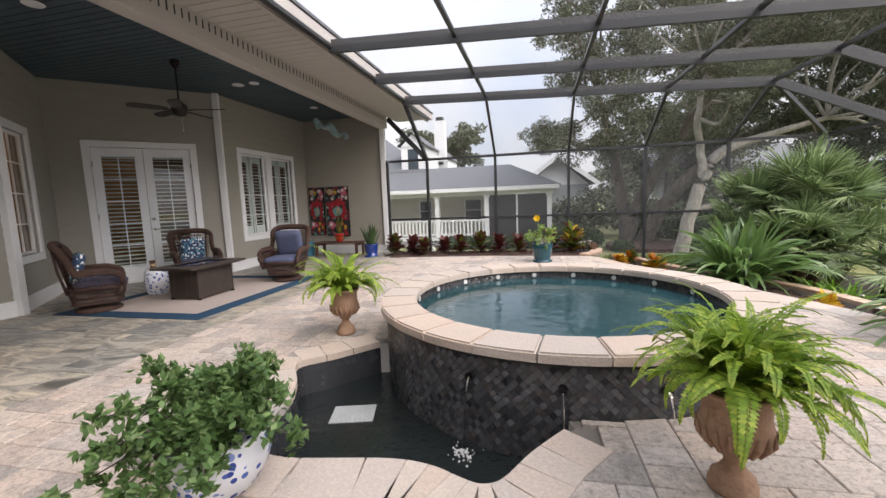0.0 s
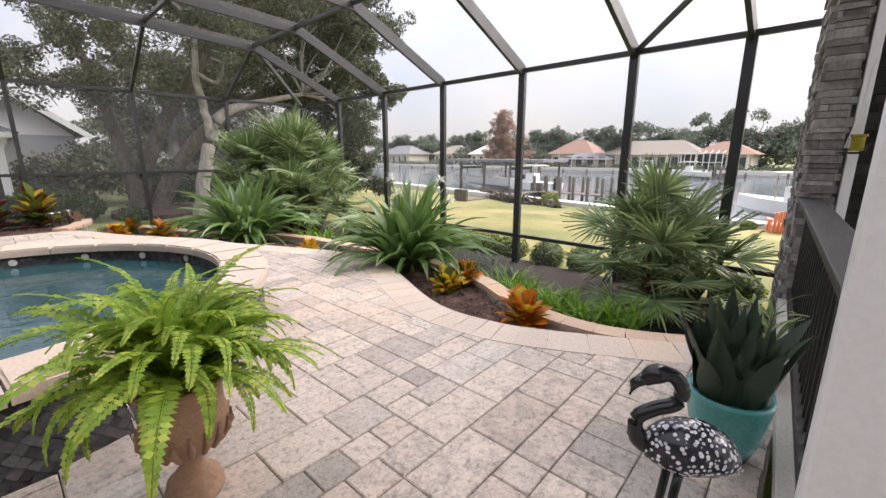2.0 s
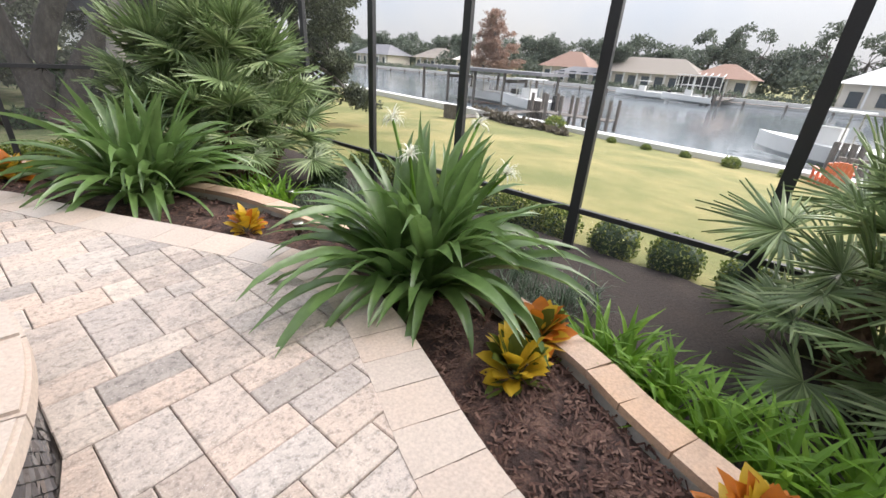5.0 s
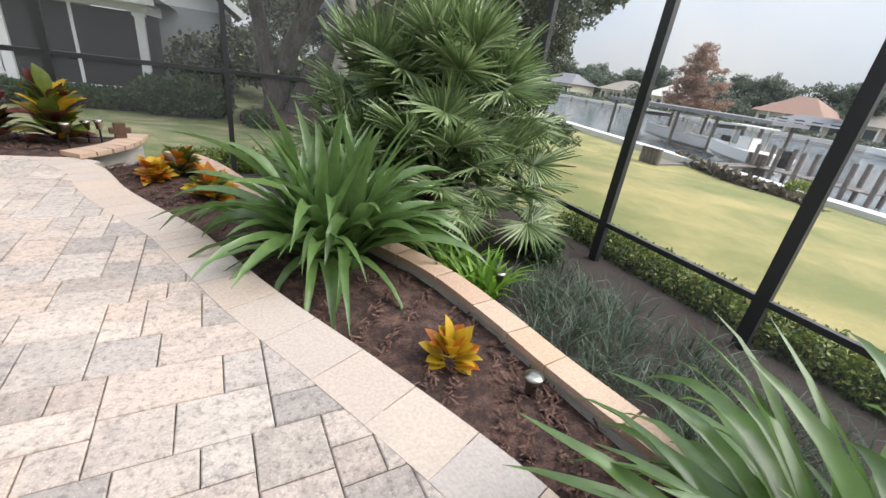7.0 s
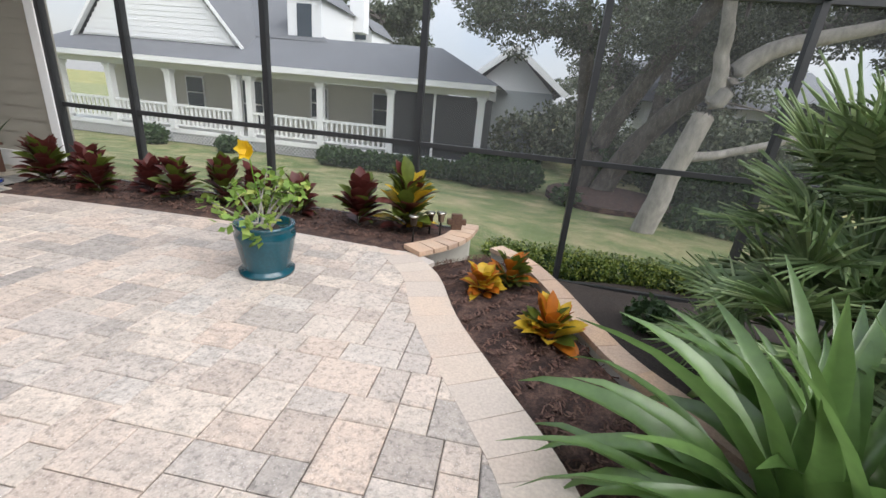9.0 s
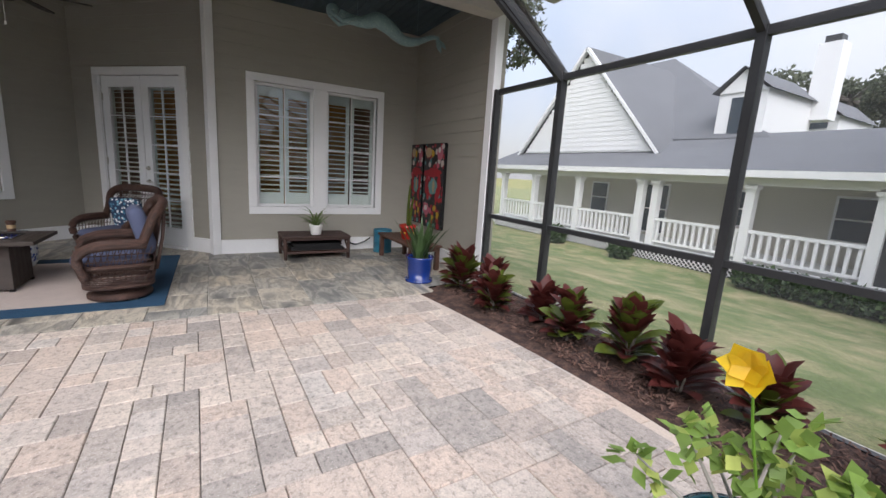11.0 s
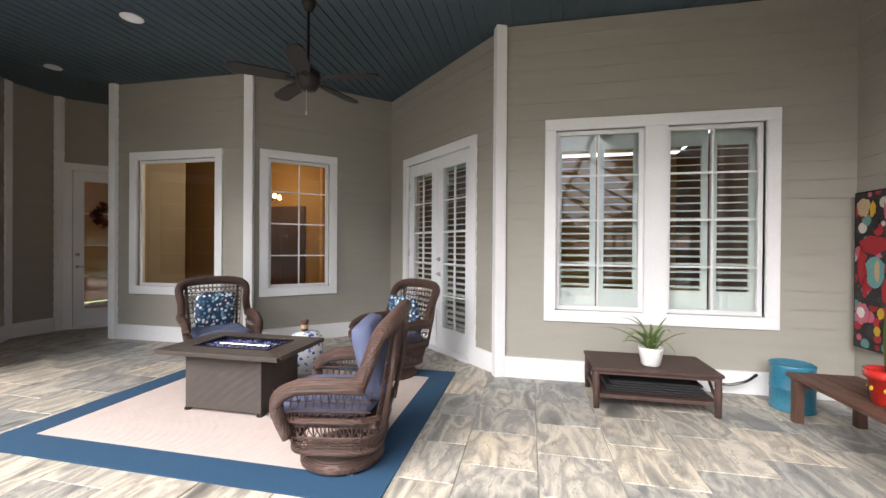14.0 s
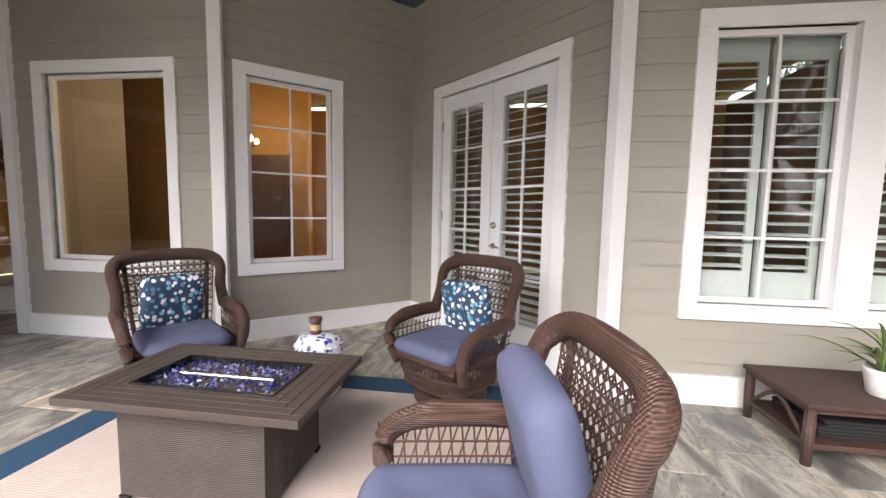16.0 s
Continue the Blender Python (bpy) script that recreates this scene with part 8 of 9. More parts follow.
def gable_house(x0, x1, y0, y1, z0, z1, ridge, wall, roofm, label, along="x"):
    e = thing("background_house", label, "house")
    part("wall", boxbm(x0, x1, y0, y1, z0, z1), wall, e)
    bm = bmesh.new()
    if along == "x":
        ym = (y0 + y1) / 2
        pts = [(x0 - 0.5, y0 - 0.5, z1), (x1 + 0.5, y0 - 0.5, z1), (x1 + 0.5, ym, ridge), (x0 - 0.5, ym, ridge), (x0 - 0.5, y1 + 0.5, z1), (x1 + 0.5, y1 + 0.5, z1)]
    else:
        xm = (x0 + x1) / 2
        pts = [(x0 - 0.5, y1 + 0.5, z1), (x0 - 0.5, y0 - 0.5, z1), (xm, y0 - 0.5, ridge), (xm, y1 + 0.5, ridge), (x1 + 0.5, y1 + 0.5, z1), (x1 + 0.5, y0 - 0.5, z1)]
    vs = [bm.verts.new(p) for p in pts]
    for f in ((0, 1, 2, 3), (3, 2, 5, 4)) + (((0, 3, 4), (1, 5, 2)) if along == "x" else ()):
        bm.faces.new([vs[i] for i in f])
    part("roof", bm, roofm, e)
    if along == "y":
        bm = bmesh.new()
        prism(bm, [(x0, z1), (x1, z1), (xm, ridge - 0.12)], 0, 0.1, Matrix.Translation((0, y0 + 0.1, 0)) @ Matrix.Rotation(radians(90), 4, "X"))
        part("gable", bm, M["nb_white"], e, "white board gable")
        for xe in (x0 - 0.5, x1 + 0.5):
            bm = bmesh.new()
            bar(bm, (xm, y0 - 0.52, ridge - 0.05), (xe, y0 - 0.52, z1 - 0.05), 0.06, 0.22)
            part("rake_board", bm, M["nb_white"], e)
        for k in range(int((z1 - z0) / 0.16)):
            part("wall_board", boxbm(x0 - 0.02, x1 + 0.02, y0 - 0.02, y0, z0 + k * 0.16, z0 + k * 0.16 + 0.145), wall, e)
    return e


g = gable_house(-1.8, 1.5, 22.5, 30, -0.8, 2.0, 3.6, M["nb_grey"], M["shingle"], "grey sided house wing behind the oak", "y")
w = part("window", boxbm(0.75, 1.35, 22.42, 22.48, 0.2, 1.3), M["nb_white"], g)
part("pane", boxbm(0.82, 1.28, 22.40, 22.42, 0.28, 1.22), M["far_glass"], w)
g = gable_house(6, 14, 26, 34, -0.8, 2.2, 4.4, M["nb_white"], M["shingle"], "white house with a dark roof behind the trees")
part("dark_lanai", boxbm(6.3, 13.5, 25.9, 26, -0.6, 1.8), M["dark_screen"], g)

# ---- trees ----
def tree(name, trunks, clumps, leaves, leaf, seed, label, bark="bark", leafmat="oak_leaf"):
    """Trunks: lists of (x, y, z, radius); clumps: (x, y, z, radius)."""
    e = thing(name, label, "tree")
    rng = random.Random(seed)
    bm = bmesh.new()
    for t in trunks:
        P = smooth_line([p[:3] for p in t], 5)
        R = np.interp(np.linspace(0, len(t) - 1, len(P)), range(len(t)), [p[3] for p in t])
        P = [(p[0] + 0.06 * noise.noise((i * 0.5, seed, 0)), p[1] + 0.06 * noise.noise((i * 0.5, seed, 9)), p[2]) for i, p in enumerate(P)]
        tube(bm, P, list(R), 12)
    part("trunk", bm, M[bark], e, smooth=True)
    # limbs from the trunks' upper parts to the clumps
    bm = bmesh.new()
    ends = [t[-1] for t in trunks] + [t[-2] for t in trunks if len(t) > 2]
    for c in clumps:
        a = min(ends, key=lambda q: (q[0] - c[0]) ** 2 + (q[1] - c[1]) ** 2 + (q[2] - c[2]) ** 2)
        mid = [(a[i] + c[i]) / 2 + rng.uniform(-0.4, 0.4) for i in range(3)]
        r = min(a[3], 0.13) * 0.7
        tube(bm, smooth_line([a[:3], mid, c[:3]], 4), [r - (r - 0.02) * k / 8 for k in range(9)], 6)
        for k in range(3):
            d = rand_dir(rng)
            tube(bm, [c[:3], (c[0] + d.x * c[3] * 0.8, c[1] + d.y * c[3] * 0.8, c[2] + d.z * c[3] * 0.6)], [0.03, 0.008], 5)
    part("limb", bm, M[bark], e)
    if leaves:
        small = []
        for c in clumps:
            for k in range(16):
                d = rand_dir(rng)
                q = c[3] * rng.uniform(0.3, 1.0)
                small.append((c[0] + d.x * q, c[1] + d.y * q, c[2] + d.z * q * 0.6, c[3] * rng.uniform(0.18, 0.36)))
        cl = cloud_ob("crown", small, leaves, leaf, M[leafmat], seed, e, 0.5, 0.7)
        cl["kind"] = "stuff"
    return e


rng = random.Random(77)
tree("live_oak", [[(2.35, 17.2, -0.95, 0.34), (2.75, 17.0, 0.6, 0.28), (3.5, 16.6, 2.4, 0.24), (4.8, 15.8, 4.6, 0.17), (5.6, 15.2, 6.5, 0.10)],
                  [(2.9, 16.9, -0.95, 0.33), (3.7, 16.6, 0.8, 0.27), (5.2, 16.0, 2.6, 0.22), (7.4, 15.2, 4.0, 0.16), (9.0, 14.4, 5.4, 0.08)],
                  [(2.5, 17.2, -0.95, 0.3), (2.2, 17.2, 1.4, 0.22), (1.8, 16.9, 3.4, 0.16), (1.2, 16.4, 5.2, 0.08)]],
     [(rng.uniform(-0.9, 10.5), rng.uniform(12.0, 18.5), rng.uniform(2.9, 9.0), rng.uniform(0.9, 1.7)) for _ in range(52)], 140000, 0.10, 81, "big live oak with forked leaning trunks")
tree("leaning_oak", [[(3.05, 12.5, -0.85, 0.22), (3.25, 12.35, 0.4, 0.19), (3.55, 12.2, 1.7, 0.17), (3.95, 12.1, 2.4, 0.14), (4.9, 11.9, 2.75, 0.10), (6.2, 11.6, 3.1, 0.06)],
                     [(3.55, 12.2, 1.7, 0.13), (3.45, 12.1, 2.4, 0.11), (3.25, 11.9, 3.4, 0.09), (3.4, 11.8, 4.6, 0.06)],
                     [(3.3, 12.3, 0.75, 0.09), (4.1, 12.2, 0.95, 0.07), (5.4, 12.0, 1.5, 0.05)]],
     [(rng.uniform(1.5, 8.5), rng.uniform(9.6, 13), rng.uniform(3.6, 6.8), rng.uniform(0.7, 1.2)) for _ in range(22)] + [(7.2, 10.2, 2.6, 0.8), (8.0, 11.5, 2.2, 0.9), (6.6, 12.5, 2.4, 0.8)], 85000, 0.085, 82, "pale-barked leaning oak with spreading limbs", "bark_pale")
tree("shore_oak", [[(8.8, 14.5, -1.2, 0.25), (8.9, 14.4, 1.0, 0.2), (8.6, 14.2, 3.0, 0.14)]],
     [(8.5 + rng.uniform(-1.8, 1.8), 14.2 + rng.uniform(-2, 2), rng.uniform(-0.2, 5.5), rng.uniform(0.7, 1.2)) for _ in range(20)], 50000, 0.12, 83, "dark oak foliage near the shore")
tree("back_tree", [[(-8.5, 30, -0.9, 0.4), (-8.5, 30, 3, 0.25), (-8.5, 30, 5.5, 0.1)]], [(-8.5 + rng.uniform(-2.5, 2.5), 30 + rng.uniform(-2, 2), rng.uniform(4.0, 6.6), rng.uniform(1.0, 1.5)) for _ in range(14)], 16000, 0.22, 84, "tall tree behind the neighbour's roof")
tree("side_tree", [[(-13, 12.5, -0.4, 0.2), (-12.8, 12.5, 3, 0.15), (-12.5, 12.5, 5, 0.08)]], [(-12.5 + rng.uniform(-2.5, 3.0), 12.5 + rng.uniform(-1.5, 1.5), rng.uniform(4.2, 7.0), rng.uniform(0.8, 1.3)) for _ in range(14)], 14000, 0.14, 85, "tree beside the house")
hedge("vine_hedge", [(-5.2 + 0.45 * k, 16.25, -0.55, 0.33) for k in range(11)] + [(-8.6, 16.2, -0.6, 0.35), (-11.3, 16.2, -0.55, 0.4), (-0.5, 15.9, -0.35, 0.55), (0.2, 15.8, -0.3, 0.6), (0.8, 15.8, -0.4, 0.5)], 26000, 0.11, M["vine_leaf"], 91, "dark green vines and shrubs along the neighbour's porch", "shrubs")
hedge("understory_shrubs", [(rng.uniform(3.4, 9), rng.uniform(15.5, 20), -0.5 + rng.uniform(0, 0.5), rng.uniform(0.5, 0.9)) for _ in range(16)] + [(4.2, 13.5, -0.6, 0.45), (4.9, 13.2, -0.6, 0.5), (5.8, 13.0, -0.6, 0.5), (1.8, 14.6, -0.6, 0.35)], 26000, 0.12, M["vine_leaf"], 92, "dark shrubs under the oaks", "shrubs")
bm = bmesh.new()
prism(bm, [(2.0 + 1.6 * math.cos(t) + 1.0, 15.8 + 1.8 * math.sin(t)) for t in np.linspace(0, 6.0, 18)], -0.95, -0.66)
tagged(link("leaf_litter", bm, M["mulch"]), "brown leaf litter under the oak", "leaf litter", kind="structure")

# ---- across the canal ----
def far_house(y, x, w, d, h, ridge, roofm, label, z=-1.2):
    e = thing("waterfront_house", label, "house", (x, y, z), group="houses across the canal")
    part("wall", boxbm(-d / 2, d / 2, -w / 2, w / 2, 0, h), M["far_wall"], e)
    bm = bmesh.new()
    o = 0.9
    vs = [bm.verts.new(p) for p in ((-d / 2 - o, -w / 2 - o, h), (d / 2 + o, -w / 2 - o, h), (d / 2 + o, w / 2 + o, h), (-d / 2 - o, w / 2 + o, h), (0, -w / 2 + d * 0.4, ridge), (0, w / 2 - d * 0.4, ridge))]
    for f in ((0, 1, 4), (1, 2, 5, 4), (2, 3, 5), (3, 0, 4, 5), (0, 3, 2, 1)):
        bm.faces.new([vs[i] for i in f])
    part("roof", bm, roofm, e)
    n = int(w / 2.4)
    for k in range(n):
        yy = -w / 2 + (k + 0.5) * w / n
        wn = part("window", boxbm(-d / 2 - 0.05, -d / 2, yy - 0.7, yy + 0.7, 0.4 if k % 2 else 0.1, 2.1), M["far_glass"], e)
        part("post", boxbm(-d / 2 - 0.7, -d / 2 - 0.5, yy - 1.15, yy - 0.95, 0, h), M["nb_white"], e)


far_house(26, 92, 17, 9, 2.6, 5.4, M["roof_tan"], "tan-roofed house across the canal")
far_house(44, 95, 10, 9, 2.8, 6.0, M["roof_red"], "clay-roofed house across the canal")
far_house(38, 88, 10, 6, 1.6, 3.0, M["roof_grey"], "low grey-roofed boathouse across the canal")
far_house(14, 93, 9, 9, 2.6, 5.0, M["roof_red"], "clay-roofed house with a lanai across the canal")
far_house(-6, 84, 9, 9, 3.0, 5.5, M["concrete"], "pale two-storey house across the canal")
far_house(-22, 86, 13, 9, 2.8, 5.5, M["roof_tan"], "tan-roofed house further along the canal")
far_house(70, 98, 13, 9, 2.8, 6.0, M["far_wall"], "cream house across the canal")
far_house(104, 92, 14, 9, 2.8, 5.6, M["roof_grey"], "grey-roofed house far along the canal")
far_house(88, 100, 11, 9, 2.8, 5.6, M["roof_tan"], "small house far along the canal")
e = thing("pool_lanai", "white framed screened lanai across the canal", "lanai", (87, 17, -1.2))
bm = bmesh.new()
for k in range(8):
    bar(bm, (0, -3.5 + k, 0), (0, -3.5 + k, 2.8), 0.15)
    bar(bm, (0, -3.5 + k, 2.8), (4, -3.5 + k, 3.6), 0.15)
bar(bm, (0, -3.5, 2.8), (0, 3.5, 2.8), 0.15)
bar(bm, (0, -3.5, 1.2), (0, 3.5, 1.2), 0.12)
part("frame", bm, M["nb_white"], e)
part("screen_backing", boxbm(0.3, 0.4, -3.5, 3.5, 0, 2.8), M["dark_screen"], e)

rng = random.Random(5)
for k in range(26):
    y = -62 + k * 8.2 + rng.uniform(-2, 2)
    x = 104 + rng.uniform(-3, 12)
    h = rng.uniform(10.0, 12.5) if -20 < y < 25 else rng.uniform(7.5, 10.0)
    tree("far_tree", [[(x, y, -1.2, 0.4), (x, y, h * 0.5, 0.25)]], [(x + rng.uniform(-2, 2), y + rng.uniform(-4.5, 4.5), rng.uniform(0.8, h - 1.5), rng.uniform(2.0, 3.2)) for _ in range(12)], 6500, 0.5, 200 + k, "rounded green tree on the far shore", leafmat="hazed_far_leaf")
tree("lone_far_tree", [[(89, 33.5, -1.2, 0.4), (89, 33.5, 4, 0.25)]], [(89 + rng.uniform(-1, 1), 33.5 + rng.uniform(-2.4, 2.4), rng.uniform(2.4, 7.2), 1.5) for _ in range(10)], 5000, 0.4, 240, "tall rounded oak on the far shore", leafmat="hazed_far_leaf")
tree("rust_cypress", [[(88, 61, -1.2, 0.4), (88, 61, 6, 0.3), (88, 61, 12, 0.08)]], [(88 + rng.uniform(-2.5, 2.5), 61 + rng.uniform(-1, 1) * (0.8 + (1 - q) * 6.0), 0.5 + q * 11.5, 2.3 - 1.2 * q) for q in np.linspace(0, 1, 64)], 26000, 0.34, 241, "rust-brown bald cypress on the far shore", "bark_pale", "hazed_rust_leaf")
hedge("far_shore_scrub", [(80 + rng.uniform(0, 6), -60 + 1.4 * k, -1.0, 0.8) for k in range(130)], 14000, 0.4, M["hazed_far_leaf"], 250, "low scrub along the far seawall", "shrubs")


def dock(x0, x1, y0, y1, z, piles, label, rows=2, top=1.0):
    e = thing("wooden_dock", label, "dock", group="docks on the canal")
    n = int((y1 - y0) / 0.4)
    bm = bmesh.new()
    for k in range(n):
        box(bm, x0, x1, y0 + k * (y1 - y0) / n, y0 + (k + 0.85) * (y1 - y0) / n, z - 0.06, z)
    part("deck_planks", bm, M["pile"], e)
    for k in range(piles):
        y = y0 + (y1 - y0) * k / (piles - 1)
        for x in (x0, x1)[:rows]:
            bm = bmesh.new()
            tube(bm, [(x, y, -3.0), (x, y, z + top)], 0.11 if x < 60 else 0.16, 8)
            part("piling", bm, M["pile"], e)


dock(25.5, 27.0, 9.5, 14.5, -1.35, 6, "grey timber dock with tall pilings", 2, 1.1)
dock(17.5, 26, 14.2, 15.0, -1.35, 5, "timber walkway to the boat lift", 2, 0.6)
dock(74, 77, -50, 110, -1.6, 34, "long timber docks along the far shore", 1, 0.3)
dock(66, 78, 10, 12, -1.2, 4, "timber pier on the far shore", 2, 0.6)


def boathouse(x, y, label):
    e = thing("boat_lift", label, "boat lift", (x, y, -2.0))
    for k in range(5):
        for s in (-1.8, 1.8):
            bm = bmesh.new()
            tube(bm, [(s, -6 + k * 3, -1), (s, -6 + k * 3, 2.7)], 0.12, 8)
            part("piling", bm, M["pile"], e)
    bm = bmesh.new()
    box(bm, -2.3, 2.3, -6.6, 6.6, 2.7, 2.85)
    box(bm, -2.35, 2.35, -6.65, 6.65, 2.62, 2.70)
    part("flat_roof", bm, M["roof_grey"], e)
    part("lift_beam", boxbm(-1.7, 1.7, -3.2, -3.0, 1.9, 2.15), M["pile"], e)
    part("lift_beam", boxbm(-1.7, 1.7, 3.0, 3.2, 1.9, 2.15), M["pile"], e)


def boat(x, y, rz, label, L=6.0):
    e = thing("motor_boat", label, "boat", (x, y, -1.75), rz, group="boats on the canal")
    bm = bmesh.new()
    sec = []
    for t in np.linspace(0, 1, 9):
        w = 1.1 * (1 - t ** 3) + 0.03
        xx = -L / 2 + L * t
        sec.append([bm.verts.new((xx, s * w * q, zz + 0.25 * t * t)) for s, q, zz in ((-1, 1, 0.75), (-1, 0.8, 0.1), (0, 0, -0.2), (1, 0.8, 0.1), (1, 1, 0.75))])
    for a, b in zip(sec, sec[1:]):
        for k in range(4):
            bm.faces.new((a[k], b[k], b[k + 1], a[k + 1]))
        bm.faces.new((a[4], b[4], b[0], a[0]))
    bm.faces.new(sec[0])
    part("hull", bm, M["white_plastic"], e, "white fibreglass hull")
    part("console", boxbm(-0.6, 0.3, -0.4, 0.4, 0.7, 1.5, bev=0.05), M["white_plastic"], e)
    for sx in (-0.8, 0.5):
        for sy in (-0.7, 0.7):
            bm = bmesh.new()
            bar(bm, (sx, sy, 0.7), (sx, sy, 2.1), 0.05)
            part("canopy_post", bm, M["metal"], e)
    part("canopy", boxbm(-1.1, 0.8, -0.9, 0.9, 2.1, 2.18, bev=0.03), M["concrete"], e)
    part("outboard", boxbm(-L / 2 - 0.5, -L / 2, -0.25, 0.25, 0.2, 1.2, bev=0.06), M["black_gloss"], e)


boathouse(33, 23.5, "flat-roofed timber boat lift over the water")
boat(33, 24, 85, "white motor boat on a covered lift", 7)
boat(30, 17.5, 80, "white skiff beside the dock", 5)
boat(68, 20.5, 95, "white centre-console boat on a far lift", 7)
boat(66, 14, 95, "white boat under a pale canopy across the canal", 6)
boat(25, 0.0, 70, "white boat with a black outboard near the seawall", 5)
dock(18.2, 23, -1.2, -0.4, -1.35, 4, "short pale dock by the seawall", 2, 0.7)
hedge("shore_reeds", [(18.6 + 0.25 * k, 11.3 + 0.5 * k, -1.3, 0.26) for k in range(-6, 9)], 3500, 0.25, leaf_material("dry_reeds", (0.13, 0.11, 0.075), (0.2, 0.17, 0.12)), 260, "dry brown reeds along the seawall", "reeds", 0.9)


def wall_x(y):
    return 17.25 + 0.2 * y


for k, (y, r) in enumerate(((9.2, 0.5), (6.4, 0.18), (5.0, 0.18), (3.6, 0.18), (2.2, 0.28), (0.7, 0.25), (-1.1, 0.22), (-2.9, 0.3), (-4.2, 0.25))):
    e = thing("shore_shrub", "small round green shrub by the seawall", "shrub", (wall_x(y) - 0.9, y, -1.36), group="shrubs along the seawall")
    c = cloud_ob("foliage", [(0, 0, r * 0.7, r)], 1500, 0.09 if r > 0.4 else 0.06, M["hedge_leaf"], 270 + k, e)
    c["kind"] = "stuff"


def beach_chair(x, y, rz):
    e = thing("adirondack_chair", "coral plastic adirondack chair facing the water", "chair", (x, y, -1.38), rz, group="coral chairs by the seawall")
    for k in range(6):
        bm = bmesh.new()
        m = Matrix.Rotation(radians(-20), 4, "X")
        box(bm, -0.30 + k * 0.10, -0.215 + k * 0.10, 0.25, 0.28, 0.25, 0.95 + 0.06 * math.sin(k / 5 * math.pi), m)
        part("back_slat", bm, M["orange_plastic"], e)
    for s in (-1, 1):
        part("arm", boxbm(s * 0.36 - 0.06, s * 0.36 + 0.06, -0.35, 0.35, 0.52, 0.55), M["orange_plastic"], e)
        part("leg", boxbm(s * 0.34 - 0.03, s * 0.34 + 0.03, -0.32, -0.25, 0, 0.52), M["orange_plastic"], e)
        part("leg", boxbm(s * 0.34 - 0.03, s * 0.34 + 0.03, 0.25, 0.32, 0, 0.52), M["orange_plastic"], e)
    part("seat", boxbm(-0.32, 0.32, -0.35, 0.25, 0.30, 0.34), M["orange_plastic"], e)


beach_chair(16.4, -0.2, 100)
beach_chair(16.2, -1.6, 80)

hedge("woodland_shrubs", [(0.5 + 0.9 * k + 0.6 * math.sin(k * 2.1), 21.5 + 1.6 * math.sin(k * 1.3), 0.2 + 0.5 * math.sin(k * 0.9), 1.35) for k in range(13)], 16000, 0.20, M["oak_leaf"], 281, "dark shrubs under the oaks beside the grey house", "shrubs")
tree("back_oak", [[(6, 25, -0.9, 0.35), (6.3, 25, 2.5, 0.25), (6, 25, 6, 0.1)], [(4, 26, -0.9, 0.35), (4.2, 26, 2.5, 0.25), (4.5, 26, 5, 0.1)]],
     [(random.Random(300 + k).uniform(3, 12), 25.5 + 1.5 * math.sin(k * 1.7), 1.5 + 0.22 * k, 1.6) for k in range(30)], 60000, 0.16, 86, "oaks behind the grey house")
hedge("far_tree_line", [(102 + 6 * math.sin(k * 1.9), -80 + 2.6 * k, 1.0 + 1.8 * math.sin(k * 0.83) + 1.2 * math.sin(k * 2.3), 3.2) for k in range(86)], 36000, 0.8, M["hazed_far_leaf"], 290, "continuous belt of trees behind the far houses", "trees")

# ---- paving pieces, last ----
def soft_block(sx, sy, h=0.05, b=0.006):
    """A paver with eased edges: 10 faces."""
    me = bpy.data.meshes.new("paver")
    x, y = sx / 2, sy / 2
    V = [(-x, -y, -h), (x, -y, -h), (x, y, -h), (-x, y, -h), (-x, -y, -b), (x, -y, -b), (x, y, -b), (-x, y, -b),
         (-x + b, -y + b, 0), (x - b, -y + b, 0), (x - b, y - b, 0), (-x + b, y - b, 0)]
    F = [(8, 9, 10, 11)]
    for lo, hi in ((0, 4), (4, 8)):
        for i in range(4):
            j = (i + 1) % 4
            F.append((lo + i, lo + j, hi + j, hi + i))
    me.from_pydata(V, [], F)
    return me


def on_deck(x, y):
    if not inside(x, y, DECK):
        return False
    if math.hypot(x - SPA[0], y - SPA[1]) < 1.645:
        return False
    if inside(x, y, BASIN_COPING):
        return False
    return not inside(x, y, BAND_POLY)


def in_slab(x, y):
    return inside(x, y, DECK) and math.hypot(x - SPA[0], y - SPA[1]) > 1.635 and not inside(x, y, BASIN_HOLE)


BASIN_HOLE = offset_line(BASIN, -0.02) + [(-1.2, 1.2), (-2.4, 2.0)]
BASIN_COPING = offset_line(BASIN, -0.255) + [(-1.0, 1.3), (-2.4, 2.1)]
BAND_IN = offset_line(EDGE, -0.29)
BAND_POLY = list(EDGE) + BAND_IN[::-1]
NB_IN = offset_line(NORTH_EDGE, -0.16)
BAND_POLY_N = list(NORTH_EDGE) + NB_IN[::-1]


paving = thing("patio_paving", "tumbled tan and grey concrete pavers on the patio", "paving", kind="structure")
paver_mesh = {}
U = 0.0785
TILT = radians(1.6)
rng = random.Random(11)
rest_v, rest_f = [], []
near = 0
pieces = []
